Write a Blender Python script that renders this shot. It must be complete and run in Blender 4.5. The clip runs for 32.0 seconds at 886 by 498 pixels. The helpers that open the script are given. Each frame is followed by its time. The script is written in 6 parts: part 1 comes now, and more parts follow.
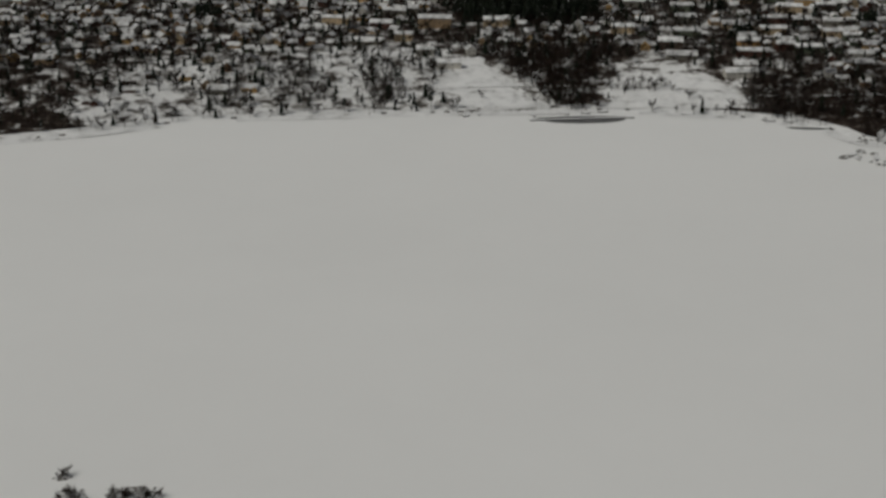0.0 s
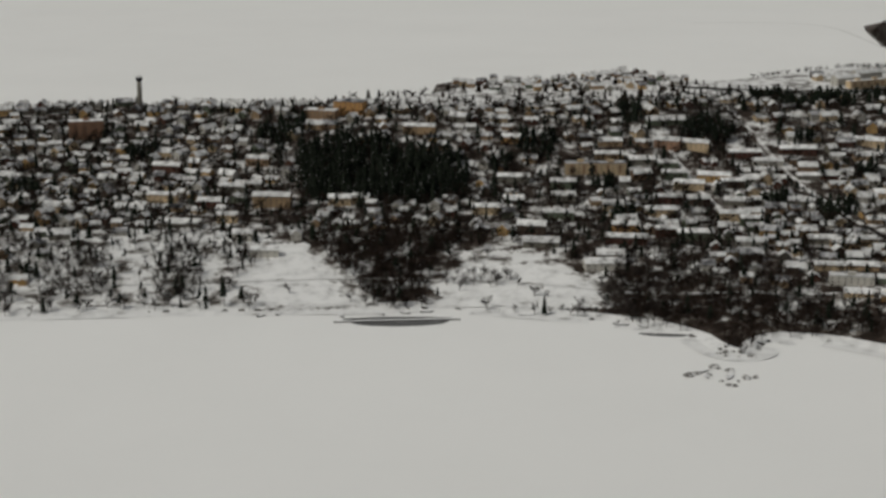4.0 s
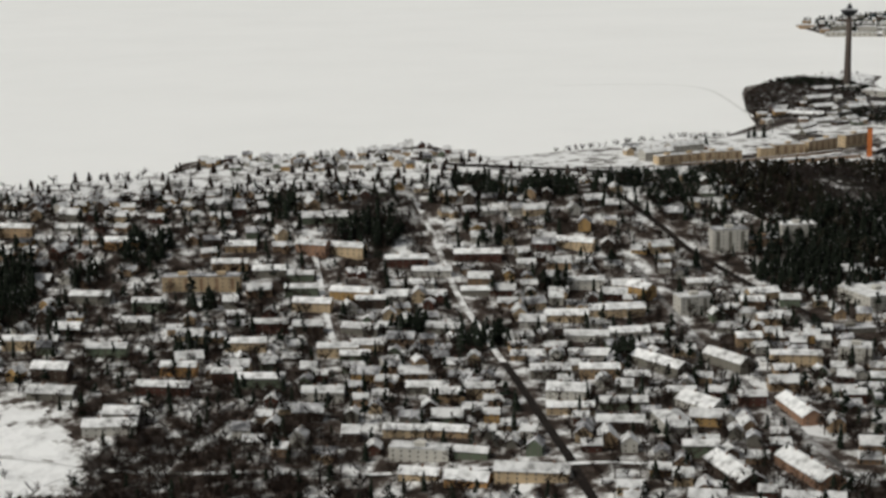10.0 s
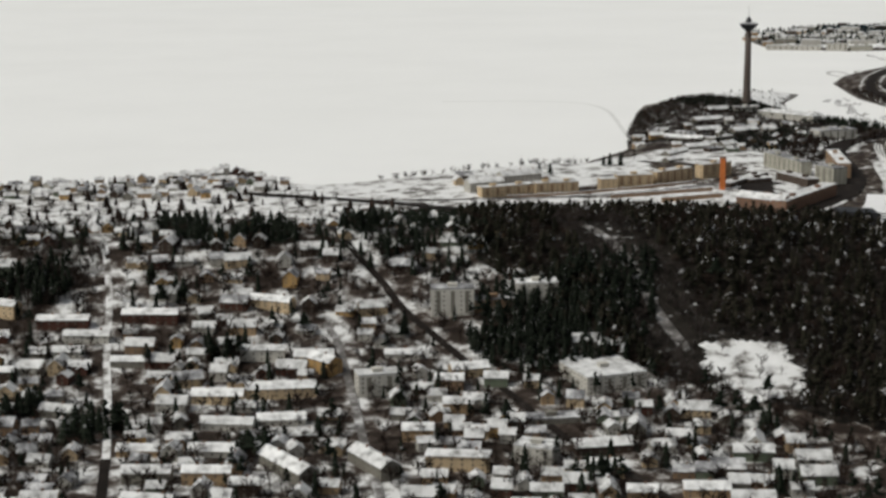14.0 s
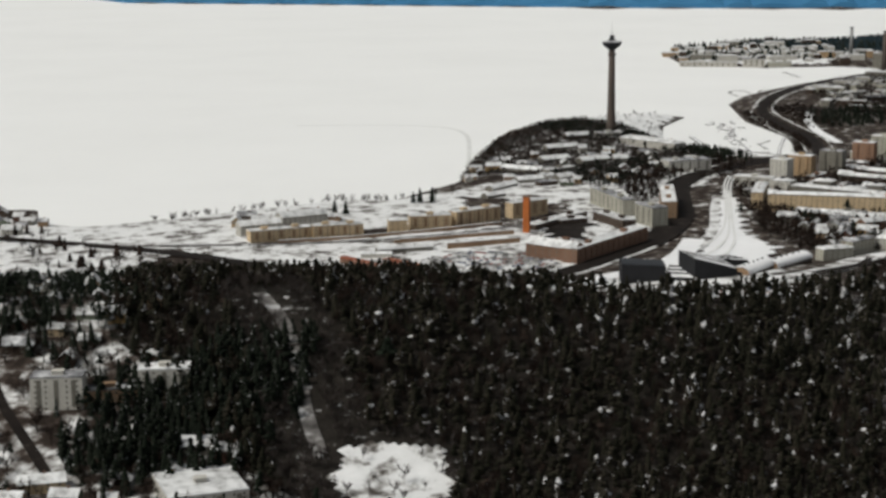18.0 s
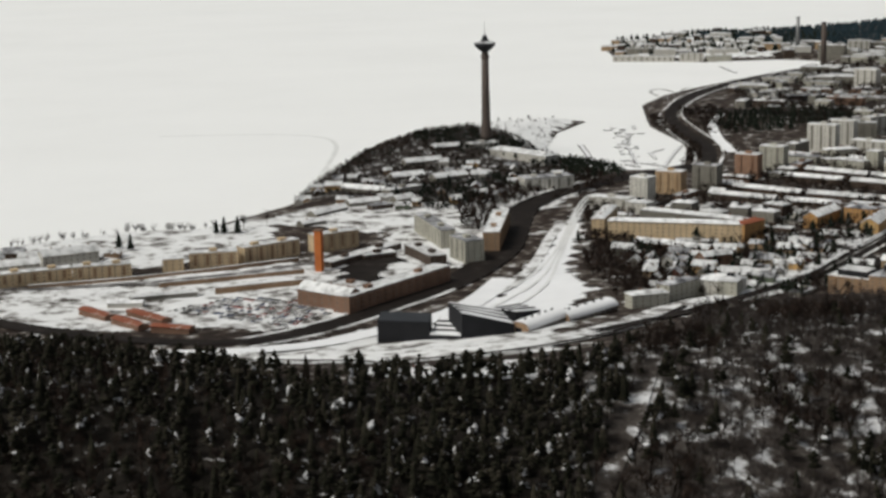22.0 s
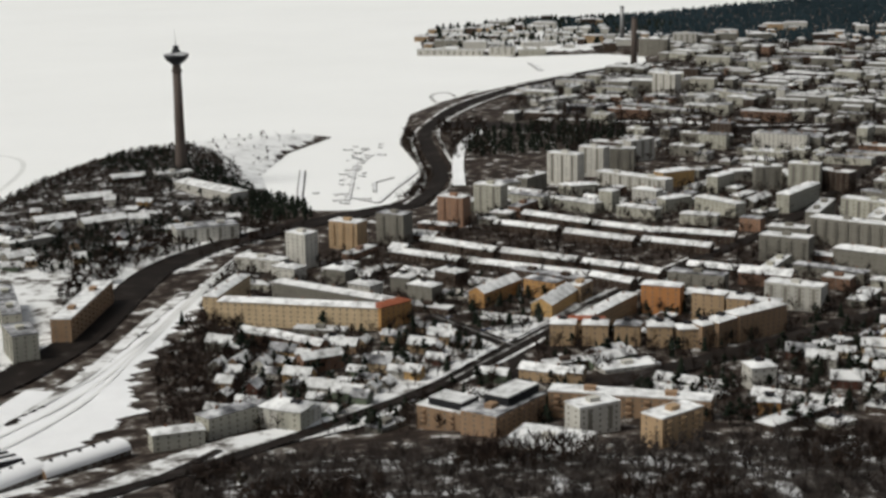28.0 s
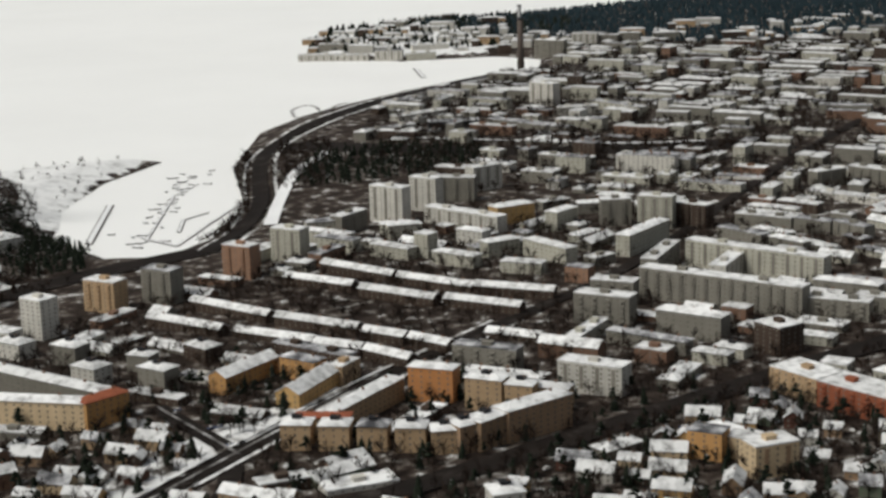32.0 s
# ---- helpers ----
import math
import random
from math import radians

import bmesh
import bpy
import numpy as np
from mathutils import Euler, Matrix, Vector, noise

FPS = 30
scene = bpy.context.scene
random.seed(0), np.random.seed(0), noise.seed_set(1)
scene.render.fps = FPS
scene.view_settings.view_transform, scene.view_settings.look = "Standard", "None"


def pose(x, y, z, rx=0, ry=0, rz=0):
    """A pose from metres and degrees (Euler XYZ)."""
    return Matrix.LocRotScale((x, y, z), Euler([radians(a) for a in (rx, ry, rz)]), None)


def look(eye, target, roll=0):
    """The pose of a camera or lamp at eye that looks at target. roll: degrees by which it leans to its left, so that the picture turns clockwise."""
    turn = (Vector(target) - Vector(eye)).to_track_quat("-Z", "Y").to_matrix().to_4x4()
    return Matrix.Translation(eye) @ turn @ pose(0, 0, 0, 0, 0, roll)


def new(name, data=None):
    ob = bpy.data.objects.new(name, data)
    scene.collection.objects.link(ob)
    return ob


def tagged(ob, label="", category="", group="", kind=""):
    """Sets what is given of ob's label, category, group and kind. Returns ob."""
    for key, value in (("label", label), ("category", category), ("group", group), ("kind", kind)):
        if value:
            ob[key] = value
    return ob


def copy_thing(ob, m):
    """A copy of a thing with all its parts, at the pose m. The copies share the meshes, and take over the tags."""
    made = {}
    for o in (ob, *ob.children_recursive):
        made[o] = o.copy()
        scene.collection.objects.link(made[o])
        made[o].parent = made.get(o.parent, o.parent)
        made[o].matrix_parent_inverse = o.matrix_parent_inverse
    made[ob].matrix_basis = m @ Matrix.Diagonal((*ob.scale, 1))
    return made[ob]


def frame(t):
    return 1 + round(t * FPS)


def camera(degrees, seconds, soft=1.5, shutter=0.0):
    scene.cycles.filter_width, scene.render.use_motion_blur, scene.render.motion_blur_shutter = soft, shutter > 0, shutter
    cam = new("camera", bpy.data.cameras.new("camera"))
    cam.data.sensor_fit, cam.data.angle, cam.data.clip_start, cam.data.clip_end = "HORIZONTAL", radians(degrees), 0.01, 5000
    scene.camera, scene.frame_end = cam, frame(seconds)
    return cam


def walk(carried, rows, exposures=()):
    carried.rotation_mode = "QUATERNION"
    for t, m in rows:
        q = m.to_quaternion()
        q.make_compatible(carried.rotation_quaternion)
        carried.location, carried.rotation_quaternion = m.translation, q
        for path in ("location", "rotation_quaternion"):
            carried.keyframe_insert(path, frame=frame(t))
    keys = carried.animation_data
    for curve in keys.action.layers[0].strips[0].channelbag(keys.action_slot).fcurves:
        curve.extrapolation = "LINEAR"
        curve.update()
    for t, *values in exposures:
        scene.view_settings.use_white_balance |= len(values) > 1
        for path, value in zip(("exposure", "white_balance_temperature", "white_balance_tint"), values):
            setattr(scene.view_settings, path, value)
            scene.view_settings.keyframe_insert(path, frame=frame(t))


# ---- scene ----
S = 0.45  # the whole place stands at under half its true size, so that the flight keeps to the camera's pace
cam = camera(28.89, 32.0, soft=3.0)
PATH = [
    (0, (-1383.1, -737.9, 160.67), (-1315.35, -671.43, 129.097), 0.38),
    (0.5, (-1364.0, -736.3, 158.84), (-1296.64, -669.04, 128.200), 0.11),
    (1, (-1345.0, -734.7, 157.04), (-1278.00, -666.58, 127.452), -0.12),
    (1.5, (-1325.9, -733.2, 155.30), (-1259.35, -664.27, 126.563), -0.38),
    (2, (-1306.8, -731.7, 153.63), (-1240.52, -662.14, 125.920), -0.52),
    (2.5, (-1287.7, -730.3, 152.08), (-1221.50, -660.20, 125.623), -0.50),
    (3, (-1268.6, -729.0, 150.67), (-1202.36, -658.48, 125.458), -0.10),
    (3.5, (-1249.5, -727.8, 149.43), (-1183.20, -656.90, 125.550), 0.15),
    (5.5, (-1172.9, -724.1, 145.83), (-1108.01, -650.97, 124.814), -0.71),
    (6, (-1153.7, -723.1, 145.05), (-1088.78, -649.89, 124.704), -0.61),
    (6.5, (-1134.6, -722.1, 144.21), (-1070.15, -648.30, 124.147), -0.52),
    (7, (-1115.4, -720.9, 143.27), (-1051.38, -646.74, 123.379), -0.46),
    (7.5, (-1096.3, -719.6, 142.19), (-1032.51, -645.12, 122.406), -0.56),
    (8, (-1077.1, -718.1, 141.02), (-1012.82, -644.08, 121.548), -0.73),
    (8.5, (-1058.1, -716.6, 139.79), (-993.82, -642.62, 120.084), -0.98),
    (9, (-1039.2, -715.2, 138.58), (-975.42, -640.73, 118.760), -1.22),
    (9.5, (-1020.4, -713.8, 137.42), (-956.78, -639.27, 117.555), -1.04),
    (10, (-1001.8, -712.6, 136.37), (-937.16, -638.95, 116.690), -0.74),
    (10.5, (-983.5, -711.7, 135.49), (-918.64, -638.13, 115.935), -0.47),
    (11, (-965.3, -711.1, 134.81), (-900.92, -637.19, 115.219), -0.40),
    (11.5, (-947.4, -710.8, 134.32), (-883.12, -636.77, 114.709), -0.55),
    (12, (-929.7, -710.7, 133.97), (-865.62, -636.48, 114.358), -0.80),
    (12.5, (-912.2, -710.7, 133.74), (-847.75, -636.75, 114.302), -0.80),
    (13, (-894.9, -710.8, 133.58), (-831.26, -636.14, 114.017), -0.72),
    (13.5, (-877.7, -710.8, 133.48), (-814.40, -635.93, 113.878), -0.50),
    (14, (-860.7, -710.8, 133.38), (-797.12, -636.07, 113.975), -0.31),
    (14.5, (-843.8, -710.6, 133.27), (-780.23, -635.86, 113.968), -0.24),
    (16.5, (-777.2, -708.4, 132.69), (-714.02, -633.28, 113.413), -0.42),
    (17, (-760.7, -707.4, 132.55), (-697.46, -632.38, 113.339), -0.30),
    (17.5, (-744.3, -706.3, 132.42), (-680.95, -631.26, 113.475), -0.21),
    (18, (-727.8, -705.1, 132.30), (-664.32, -630.17, 113.437), -0.42),
    (18.5, (-711.4, -703.7, 132.20), (-647.96, -628.70, 113.423), -0.80),
    (19, (-695.0, -702.1, 132.15), (-631.58, -627.07, 113.708), -0.83),
    (19.5, (-678.7, -700.5, 132.14), (-615.35, -625.31, 113.733), -0.76),
    (20, (-662.5, -698.7, 132.19), (-599.48, -623.21, 113.748), -0.74),
    (20.5, (-646.4, -696.7, 132.32), (-583.96, -620.92, 113.369), -0.66),
    (21, (-630.4, -694.7, 132.53), (-567.83, -619.08, 113.356), -0.83),
    (21.5, (-614.7, -692.5, 132.85), (-552.46, -616.65, 113.480), -0.95),
    (22, (-599.2, -690.2, 133.29), (-536.91, -614.45, 113.641), -1.24),
    (22.5, (-583.9, -687.8, 133.84), (-521.66, -612.10, 113.966), -1.17),
    (23, (-568.8, -685.4, 134.51), (-506.16, -610.04, 114.403), -0.84),
    (23.5, (-553.9, -682.8, 135.25), (-490.98, -607.78, 115.030), -0.43),
    (24, (-539.3, -680.2, 136.06), (-476.15, -605.35, 115.533), -0.50),
    (24.5, (-524.7, -677.4, 136.91), (-461.05, -603.18, 116.213), -0.51),
    (25, (-510.4, -674.7, 137.78), (-446.22, -600.90, 116.662), -0.74),
    (25.5, (-496.1, -671.8, 138.64), (-431.32, -598.69, 117.324), -0.92),
    (27.5, (-439.8, -660.1, 141.63), (-374.93, -587.14, 119.995), -0.62),
    (28, (-425.9, -657.1, 142.21), (-361.00, -584.17, 120.418), -0.89),
    (28.5, (-412.1, -654.0, 142.69), (-347.25, -581.11, 120.607), -1.19),
    (29, (-398.3, -650.9, 143.07), (-333.26, -578.29, 120.696), -1.26),
    (29.5, (-384.6, -647.7, 143.34), (-319.88, -574.88, 120.855), -1.35),
    (30, (-371.0, -644.5, 143.52), (-306.32, -571.66, 120.872), -1.18),
    (30.5, (-357.4, -641.3, 143.62), (-292.74, -568.45, 120.890), -1.02),
    (31, (-343.8, -638.1, 143.67), (-279.12, -565.28, 120.841), -1.02),
    (31.5, (-330.2, -634.8, 143.68), (-264.74, -562.59, 121.417), -1.16),
    (32, (-316.7, -631.5, 143.68), (-250.94, -559.66, 121.117), -1.67),
]
walk(cam, [(t, look(eye, target, roll)) for t, eye, target, roll in PATH],
     exposures=[(0, -0.53, 6700, 6), (3.5, -0.27, 6750, 6), (6, 0.08, 6720, 6), (10, 0.34, 6700, 6), (14, 0.38, 6660, 6), (22, 0.46, 6640, 6), (32, 0.52, 6640, 6)])
# ---- lie of the land: shores, ridge and heights, in true metres (S is applied at the very end) ----
NORTH_SHORE = [(-3800, 1500), (-2300, 700), (-1500, 150), (-1180, 95), (-1100, 168), (-950, 66), (-856, 74), (-800, 50), (-835, -20),
               (-815, -88), (-707, -104), (-558, -118), (-500, -160), (-465, -147), (-355, -106), (-250, -5), (-171, 61), (-61, 155),
               (20, 215), (110, 233), (210, 222), (300, 185), (312, 150), (205, 95), (95, 0), (28, -105)]
NORTH_SHORE += [(20, -200), (58, -232), (124, -206), (199, -138), (239, -96), (336, 54), (394, 114), (500, 225), (622, 292),
                (743, 330), (883, 366), (1000, 372), (1100, 350), (1214, 452), (1196, 541), (1070, 615), (1009, 763), (1050, 830),
                (1180, 985), (1284, 1050), (1351, 1030), (1430, 1015), (1550, 980), (1690, 960), (1880, 950), (2080, 960), (2600, 900), (4500, 500), (9000, 500), (9000, 1200), (4200, 1200), (3080, 1760)]
FAR_SHORE = [(2590, 2340), (2065, 3250), (1600, 4020), (1660, 4300), (1720, 5000), (700, 6600), (-2500, 9000), (-9000, 9500)]
SOUTH_SHORE = [(-3600, 150), (-2900, -150), (-2331, -386), (-2253, -421), (-2167, -440), (-2073, -511), (-2007, -560), (-1925, -632),
               (-1865, -678), (-1830, -740), (-1802, -785), (-1784, -847), (-1806, -888), (-1806, -908), (-1790, -918), (-1764, -900),
               (-1731, -913), (-1719, -981), (-1751, -1072), (-1700, -1200), (-1500, -1350), (-1000, -1560), (0, -1900), (3000, -2500)]
CREST = [(-3800, 1000, 32), (-2700, 620, 36), (-1707, 0, 44), (-1590, -260, 55), (-1473, -400, 63), (-1314, -510, 66), (-1120, -650, 69),
         (-1000, -760, 71), (-900, -840, 64), (-820, -900, 58), (-600, -960, 54), (-400, -1010, 42), (-250, -1040, 28), (0, -1100, 16), (3000, -1900, 12)]


def line_distance(x, y, line):
    """Distance to a line of points and, as a sign, on which side (left of its run is positive); its third value at the nearest place."""
    best, side, third = np.full(np.shape(x), 1e12), np.ones(np.shape(x)), np.zeros(np.shape(x))
    for a, b in zip(line[:-1], line[1:]):
        dx, dy = b[0] - a[0], b[1] - a[1]
        u = np.clip(((x - a[0]) * dx + (y - a[1]) * dy) / (dx * dx + dy * dy), 0, 1)
        ex, ey = x - a[0] - u * dx, y - a[1] - u * dy
        d = ex * ex + ey * ey
        near = d < best - 1e-6
        best = np.where(near, d, best)
        side = np.where(near, np.sign(dx * ey - dy * ex + 1e-9), side)
        if len(a) > 2:
            third = np.where(near, a[2] + u * (b[2] - a[2]), third)
    return np.sqrt(best), side, third


def bump(x, y, cx, cy, r, h):
    return h * np.exp(-((x - cx) ** 2 + (y - cy) ** 2) / r**2)


def inside(x, y, poly):
    """Whether places lie inside a closed line."""
    hit = np.zeros(np.shape(x), bool)
    for a, b in zip(poly, poly[1:] + poly[:1]):
        cross = (a[1] > y) != (b[1] > y)
        hit ^= cross & (x < (b[0] - a[0]) * (y - a[1]) / (b[1] - a[1] + 1e-12) + a[0])
    return hit


LAND = [p for p in NORTH_SHORE + FAR_SHORE] + [(-9000, 14000), (16000, 14000), (16000, -9000)] + SOUTH_SHORE[::-1]


def height(x, y):
    x, y = np.asarray(x, float), np.asarray(y, float)
    land = inside(x, y, LAND)
    d, side, top = line_distance(x, y, CREST)
    plain = 7.5 + bump(x, y, -50, -820, 480, 7) + bump(x, y, -30, 40, 140, 8) + bump(x, y, 900, -300, 700, 8)
    plain = plain + bump(x, y, 2200, -100, 450, 70) + bump(x, y, 1400, 860, 200, 8)
    north = plain + (top - 8) * np.exp(-((d / 195.0) ** 2))
    south = 5 + (top - 5) * np.interp(d, [0, 30, 60, 120, 200, 300, 460], [1, 0.93, 0.78, 0.48, 0.2, 0.06, 0])
    h = np.where(side > 0, north, south)
    to_north, to_south = line_distance(x, y, NORTH_SHORE + FAR_SHORE)[0], line_distance(x, y, SOUTH_SHORE)[0]
    h = np.where(land, np.minimum(h, np.minimum(0.3 + to_north * 0.22, np.where(side > 0, 1e3, -17.7 + to_south * 0.16))), h)
    wet = np.where(side > 0, np.maximum(-to_north * 0.2, -4), -18 + np.maximum(-to_south * 0.2, -4))
    return np.where(land, h, wet)

# ---- world, sun, exposure ----
world = bpy.data.worlds.new("overcast_sky")
scene.world = world
world.use_nodes = True
sky = world.node_tree.nodes.new("ShaderNodeTexSky")
sky.sky_type, sky.sun_disc = "NISHITA", False
sky.sun_elevation, sky.sun_rotation = radians(52), radians(288)
sky.air_density, sky.dust_density, sky.ozone_density = 1.0, 4.0, 1.0
background = world.node_tree.nodes["Background"]
background.inputs["Strength"].default_value = 0.057
haze = world.node_tree.nodes.new("ShaderNodeHueSaturation")  # cloud cover greys the sky
haze.inputs["Saturation"].default_value = 0.35
world.node_tree.links.new(sky.outputs["Color"], haze.inputs["Color"])
world.node_tree.links.new(haze.outputs["Color"], background.inputs["Color"])
sun = new("sun", bpy.data.lights.new("sun", "SUN"))
sun.data.energy, sun.data.angle, sun.data.color = 1.36, radians(20), (1.0, 0.975, 0.94)
sun.matrix_world = look((-420, 120, 560), (0, 0, 0))


# ---- materials ----
def material(name, stops, scale=0.3, detail=6.0, rough=0.85, metal=0.0, bump_size=0.0, bump_scale=2.0, vary=0.0, spec=0.15):
    """A surface whose colour runs over the stops by a noise of that scale per metre, with finer grain, relief and a shift per object."""
    m = bpy.data.materials.new(name)
    m.use_nodes = True
    n, link = m.node_tree.nodes, m.node_tree.links.new
    shader = n["Principled BSDF"]
    shader.inputs["Roughness"].default_value, shader.inputs["Metallic"].default_value = rough, metal
    shader.inputs["Specular IOR Level"].default_value = spec
    place = n.new("ShaderNodeTexCoord")
    coarse = n.new("ShaderNodeTexNoise")
    coarse.inputs["Scale"].default_value, coarse.inputs["Detail"].default_value = scale, detail
    coarse.inputs["Roughness"].default_value = 0.62
    link(place.outputs["Object"], coarse.inputs["Vector"])
    ramp = n.new("ShaderNodeValToRGB")
    ramp.color_ramp.elements[0].position, ramp.color_ramp.elements[1].position = stops[0][0], stops[-1][0]
    ramp.color_ramp.elements[0].color, ramp.color_ramp.elements[1].color = (*stops[0][1], 1), (*stops[-1][1], 1)
    for at, c in stops[1:-1]:
        ramp.color_ramp.elements.new(at).color = (*c, 1)
    link(coarse.outputs["Fac"], ramp.inputs["Fac"])
    colour = ramp.outputs["Color"]
    if vary:
        info, shift = n.new("ShaderNodeObjectInfo"), n.new("ShaderNodeMapRange")
        shift.inputs["To Min"].default_value, shift.inputs["To Max"].default_value = 1 - vary, 1 + vary
        link(info.outputs["Random"], shift.inputs["Value"])
        hue = n.new("ShaderNodeHueSaturation")
        link(shift.outputs["Result"], hue.inputs["Value"])
        link(colour, hue.inputs["Color"])
        colour = hue.outputs["Color"]
    link(colour, shader.inputs["Base Color"])
    if bump_size:
        fine, relief = n.new("ShaderNodeTexNoise"), n.new("ShaderNodeBump")
        fine.inputs["Scale"].default_value, fine.inputs["Detail"].default_value = bump_scale, 4
        relief.inputs["Distance"].default_value, relief.inputs["Strength"].default_value = bump_size, 0.6
        link(place.outputs["Object"], fine.inputs["Vector"])
        link(fine.outputs["Fac"], relief.inputs["Height"])
        link(relief.outputs["Normal"], shader.inputs["Normal"])
    return m


def plain(name, c, spread=0.14, scale=0.25, **more):
    dark, light = tuple(v * (1 - spread) for v in c), tuple(min(v * (1 + spread), 0.9) for v in c)
    return material(name, [(0.3, dark), (0.7, light)], scale=scale, **more)


ICE = material("snowy_lake_ice", [(0.3, (0.82, 0.82, 0.815)), (0.5, (0.84, 0.84, 0.835)), (0.75, (0.86, 0.86, 0.855))], scale=0.003, detail=5, rough=0.9, spec=0.1)
SNOW = material("trampled_snow", [(0.44, (0.022, 0.016, 0.013)), (0.52, (0.05, 0.037, 0.03)), (0.6, (0.16, 0.145, 0.13)), (0.66, (0.66, 0.66, 0.66))], scale=0.07, detail=9, rough=0.9, bump_size=0.5, bump_scale=0.2, spec=0.1)
WOOD_FLOOR = material("forest_floor", [(0.4, (0.013, 0.011, 0.009)), (0.6, (0.028, 0.024, 0.02)), (0.7, (0.5, 0.5, 0.5))], scale=0.14, detail=8, rough=0.9, spec=0.1)
FIELD = plain("field_snow", (0.80, 0.80, 0.81), 0.05, scale=0.03, rough=0.92, bump_size=0.2, bump_scale=0.4, spec=0.1)
ROOF = material("roof_snow", [(0.32, (0.22, 0.215, 0.21)), (0.42, (0.52, 0.52, 0.52)), (0.56, (0.74, 0.74, 0.74))], scale=0.13, rough=0.9, vary=0.16, bump_size=0.1, bump_scale=0.6, spec=0.1)
RED_TILE = plain("red_sheet_roof_bare", (0.27, 0.085, 0.045), 0.2, scale=0.2, rough=0.6)
GREY_ROOF = material("half_bare_roof", [(0.36, (0.06, 0.06, 0.065)), (0.5, (0.3, 0.3, 0.31)), (0.64, (0.7, 0.7, 0.71))], scale=0.09, rough=0.85, vary=0.1)
PATCHY = material("tracked_snow", [(0.37, (0.07, 0.06, 0.052)), (0.44, (0.36, 0.35, 0.34)), (0.5, (0.7, 0.7, 0.7)), (0.7, (0.8, 0.8, 0.8))], scale=0.06, detail=8, rough=0.9, bump_size=0.3, bump_scale=0.3, spec=0.1)
DRIFT = material("packed_drifts", [(0.3, (0.3, 0.29, 0.28)), (0.4, (0.66, 0.66, 0.66)), (0.55, (0.8, 0.8, 0.8))], scale=0.07, detail=7, rough=0.9, bump_size=0.4, bump_scale=0.2, spec=0.1)
RED_ROOF = material("red_sheet_roof", [(0.4, (0.2, 0.06, 0.035)), (0.56, (0.24, 0.09, 0.05)), (0.66, (0.6, 0.58, 0.57))], scale=0.12, rough=0.6)
GLASS = plain("dark_window_glass", (0.15, 0.138, 0.12), 0.3, rough=0.2, spec=0.4)
ASPHALT = material("wet_slushy_asphalt", [(0.3, (0.012, 0.010, 0.009)), (0.58, (0.02, 0.016, 0.014)), (0.82, (0.085, 0.075, 0.068))], scale=0.06, rough=0.75, spec=0.05)
STREET = material("packed_street_snow", [(0.35, (0.05, 0.046, 0.043)), (0.52, (0.16, 0.15, 0.145)), (0.68, (0.6, 0.6, 0.6))], scale=0.07, detail=8, rough=0.85)
CONIFER = material("conifer_needles", [(0.3, (0.007, 0.010, 0.007)), (0.55, (0.014, 0.018, 0.012)), (0.63, (0.03, 0.032, 0.026)), (0.68, (0.4, 0.4, 0.41))], scale=0.35, rough=0.8, vary=0.2, spec=0.05)
FOREST = material("ridge_pine_needles", [(0.3, (0.007, 0.008, 0.005)), (0.5, (0.019, 0.018, 0.012)), (0.63, (0.04, 0.034, 0.026)), (0.662, (0.6, 0.6, 0.61))], scale=0.11, detail=3, rough=0.8, spec=0.05)
# Bluer than the near woods: distance haze is put into the needle colour.
HILL = plain("hill_needles_haze_tint", (0.021, 0.033, 0.04), 0.35, scale=0.02, rough=0.9, spec=0.02)
BIRCH = material("grey_birch_twigs", [(0.35, (0.025, 0.02, 0.018)), (0.55, (0.05, 0.041, 0.037)), (0.7, (0.14, 0.125, 0.117))], scale=0.12, detail=6, rough=0.9, spec=0.05)
THIN = material("thin_forest_snow", [(0.4, (0.025, 0.02, 0.017)), (0.53, (0.075, 0.065, 0.058)), (0.64, (0.66, 0.66, 0.67))], scale=0.06, detail=7, rough=0.9, spec=0.1)
SLOPE = material("garden_snow", [(0.4, (0.028, 0.021, 0.017)), (0.48, (0.065, 0.05, 0.042)), (0.54, (0.29, 0.28, 0.27)), (0.605, (0.7, 0.7, 0.7))], scale=0.055, detail=9, rough=0.9, bump_size=0.4, bump_scale=0.2, spec=0.1)
BARK = plain("dark_bark", (0.035, 0.028, 0.024), 0.3, rough=0.9)
TWIG = material("bare_twigs", [(0.35, (0.010, 0.008, 0.007)), (0.55, (0.028, 0.019, 0.015)), (0.72, (0.07, 0.05, 0.04))], scale=0.12, detail=6, rough=0.9, spec=0.05)
CONCRETE = plain("tower_concrete", (0.1, 0.08, 0.07), 0.12, scale=0.08, rough=0.85)
DARK_METAL = plain("dark_cladding", (0.03, 0.032, 0.036), 0.25, rough=0.5)
STEEL = plain("grey_steel", (0.25, 0.25, 0.25), 0.15, rough=0.45, metal=0.5)
# The blue of distance haze is painted into the far forest's colour.
FAR_FOREST = material("far_forest_painted_haze", [(0.3, (0.045, 0.16, 0.3)), (0.7, (0.065, 0.2, 0.36))], scale=0.01, rough=0.9, spec=0.0)
WATER = plain("wet_dark_ice", (0.11, 0.11, 0.11), 0.4, scale=0.05, rough=0.7, spec=0.2)
TRAIL = plain("packed_trail", (0.7, 0.7, 0.69), 0.08, scale=0.05, rough=0.9)
CAR_PAINT = [plain(n + "_car_paint", c, 0.1, rough=0.3, spec=0.5) for n, c in (("white", (0.6, 0.6, 0.6)), ("dark", (0.03, 0.03, 0.035)), ("red", (0.3, 0.03, 0.02)), ("blue", (0.03, 0.06, 0.16)), ("silver", (0.3, 0.3, 0.31)))]
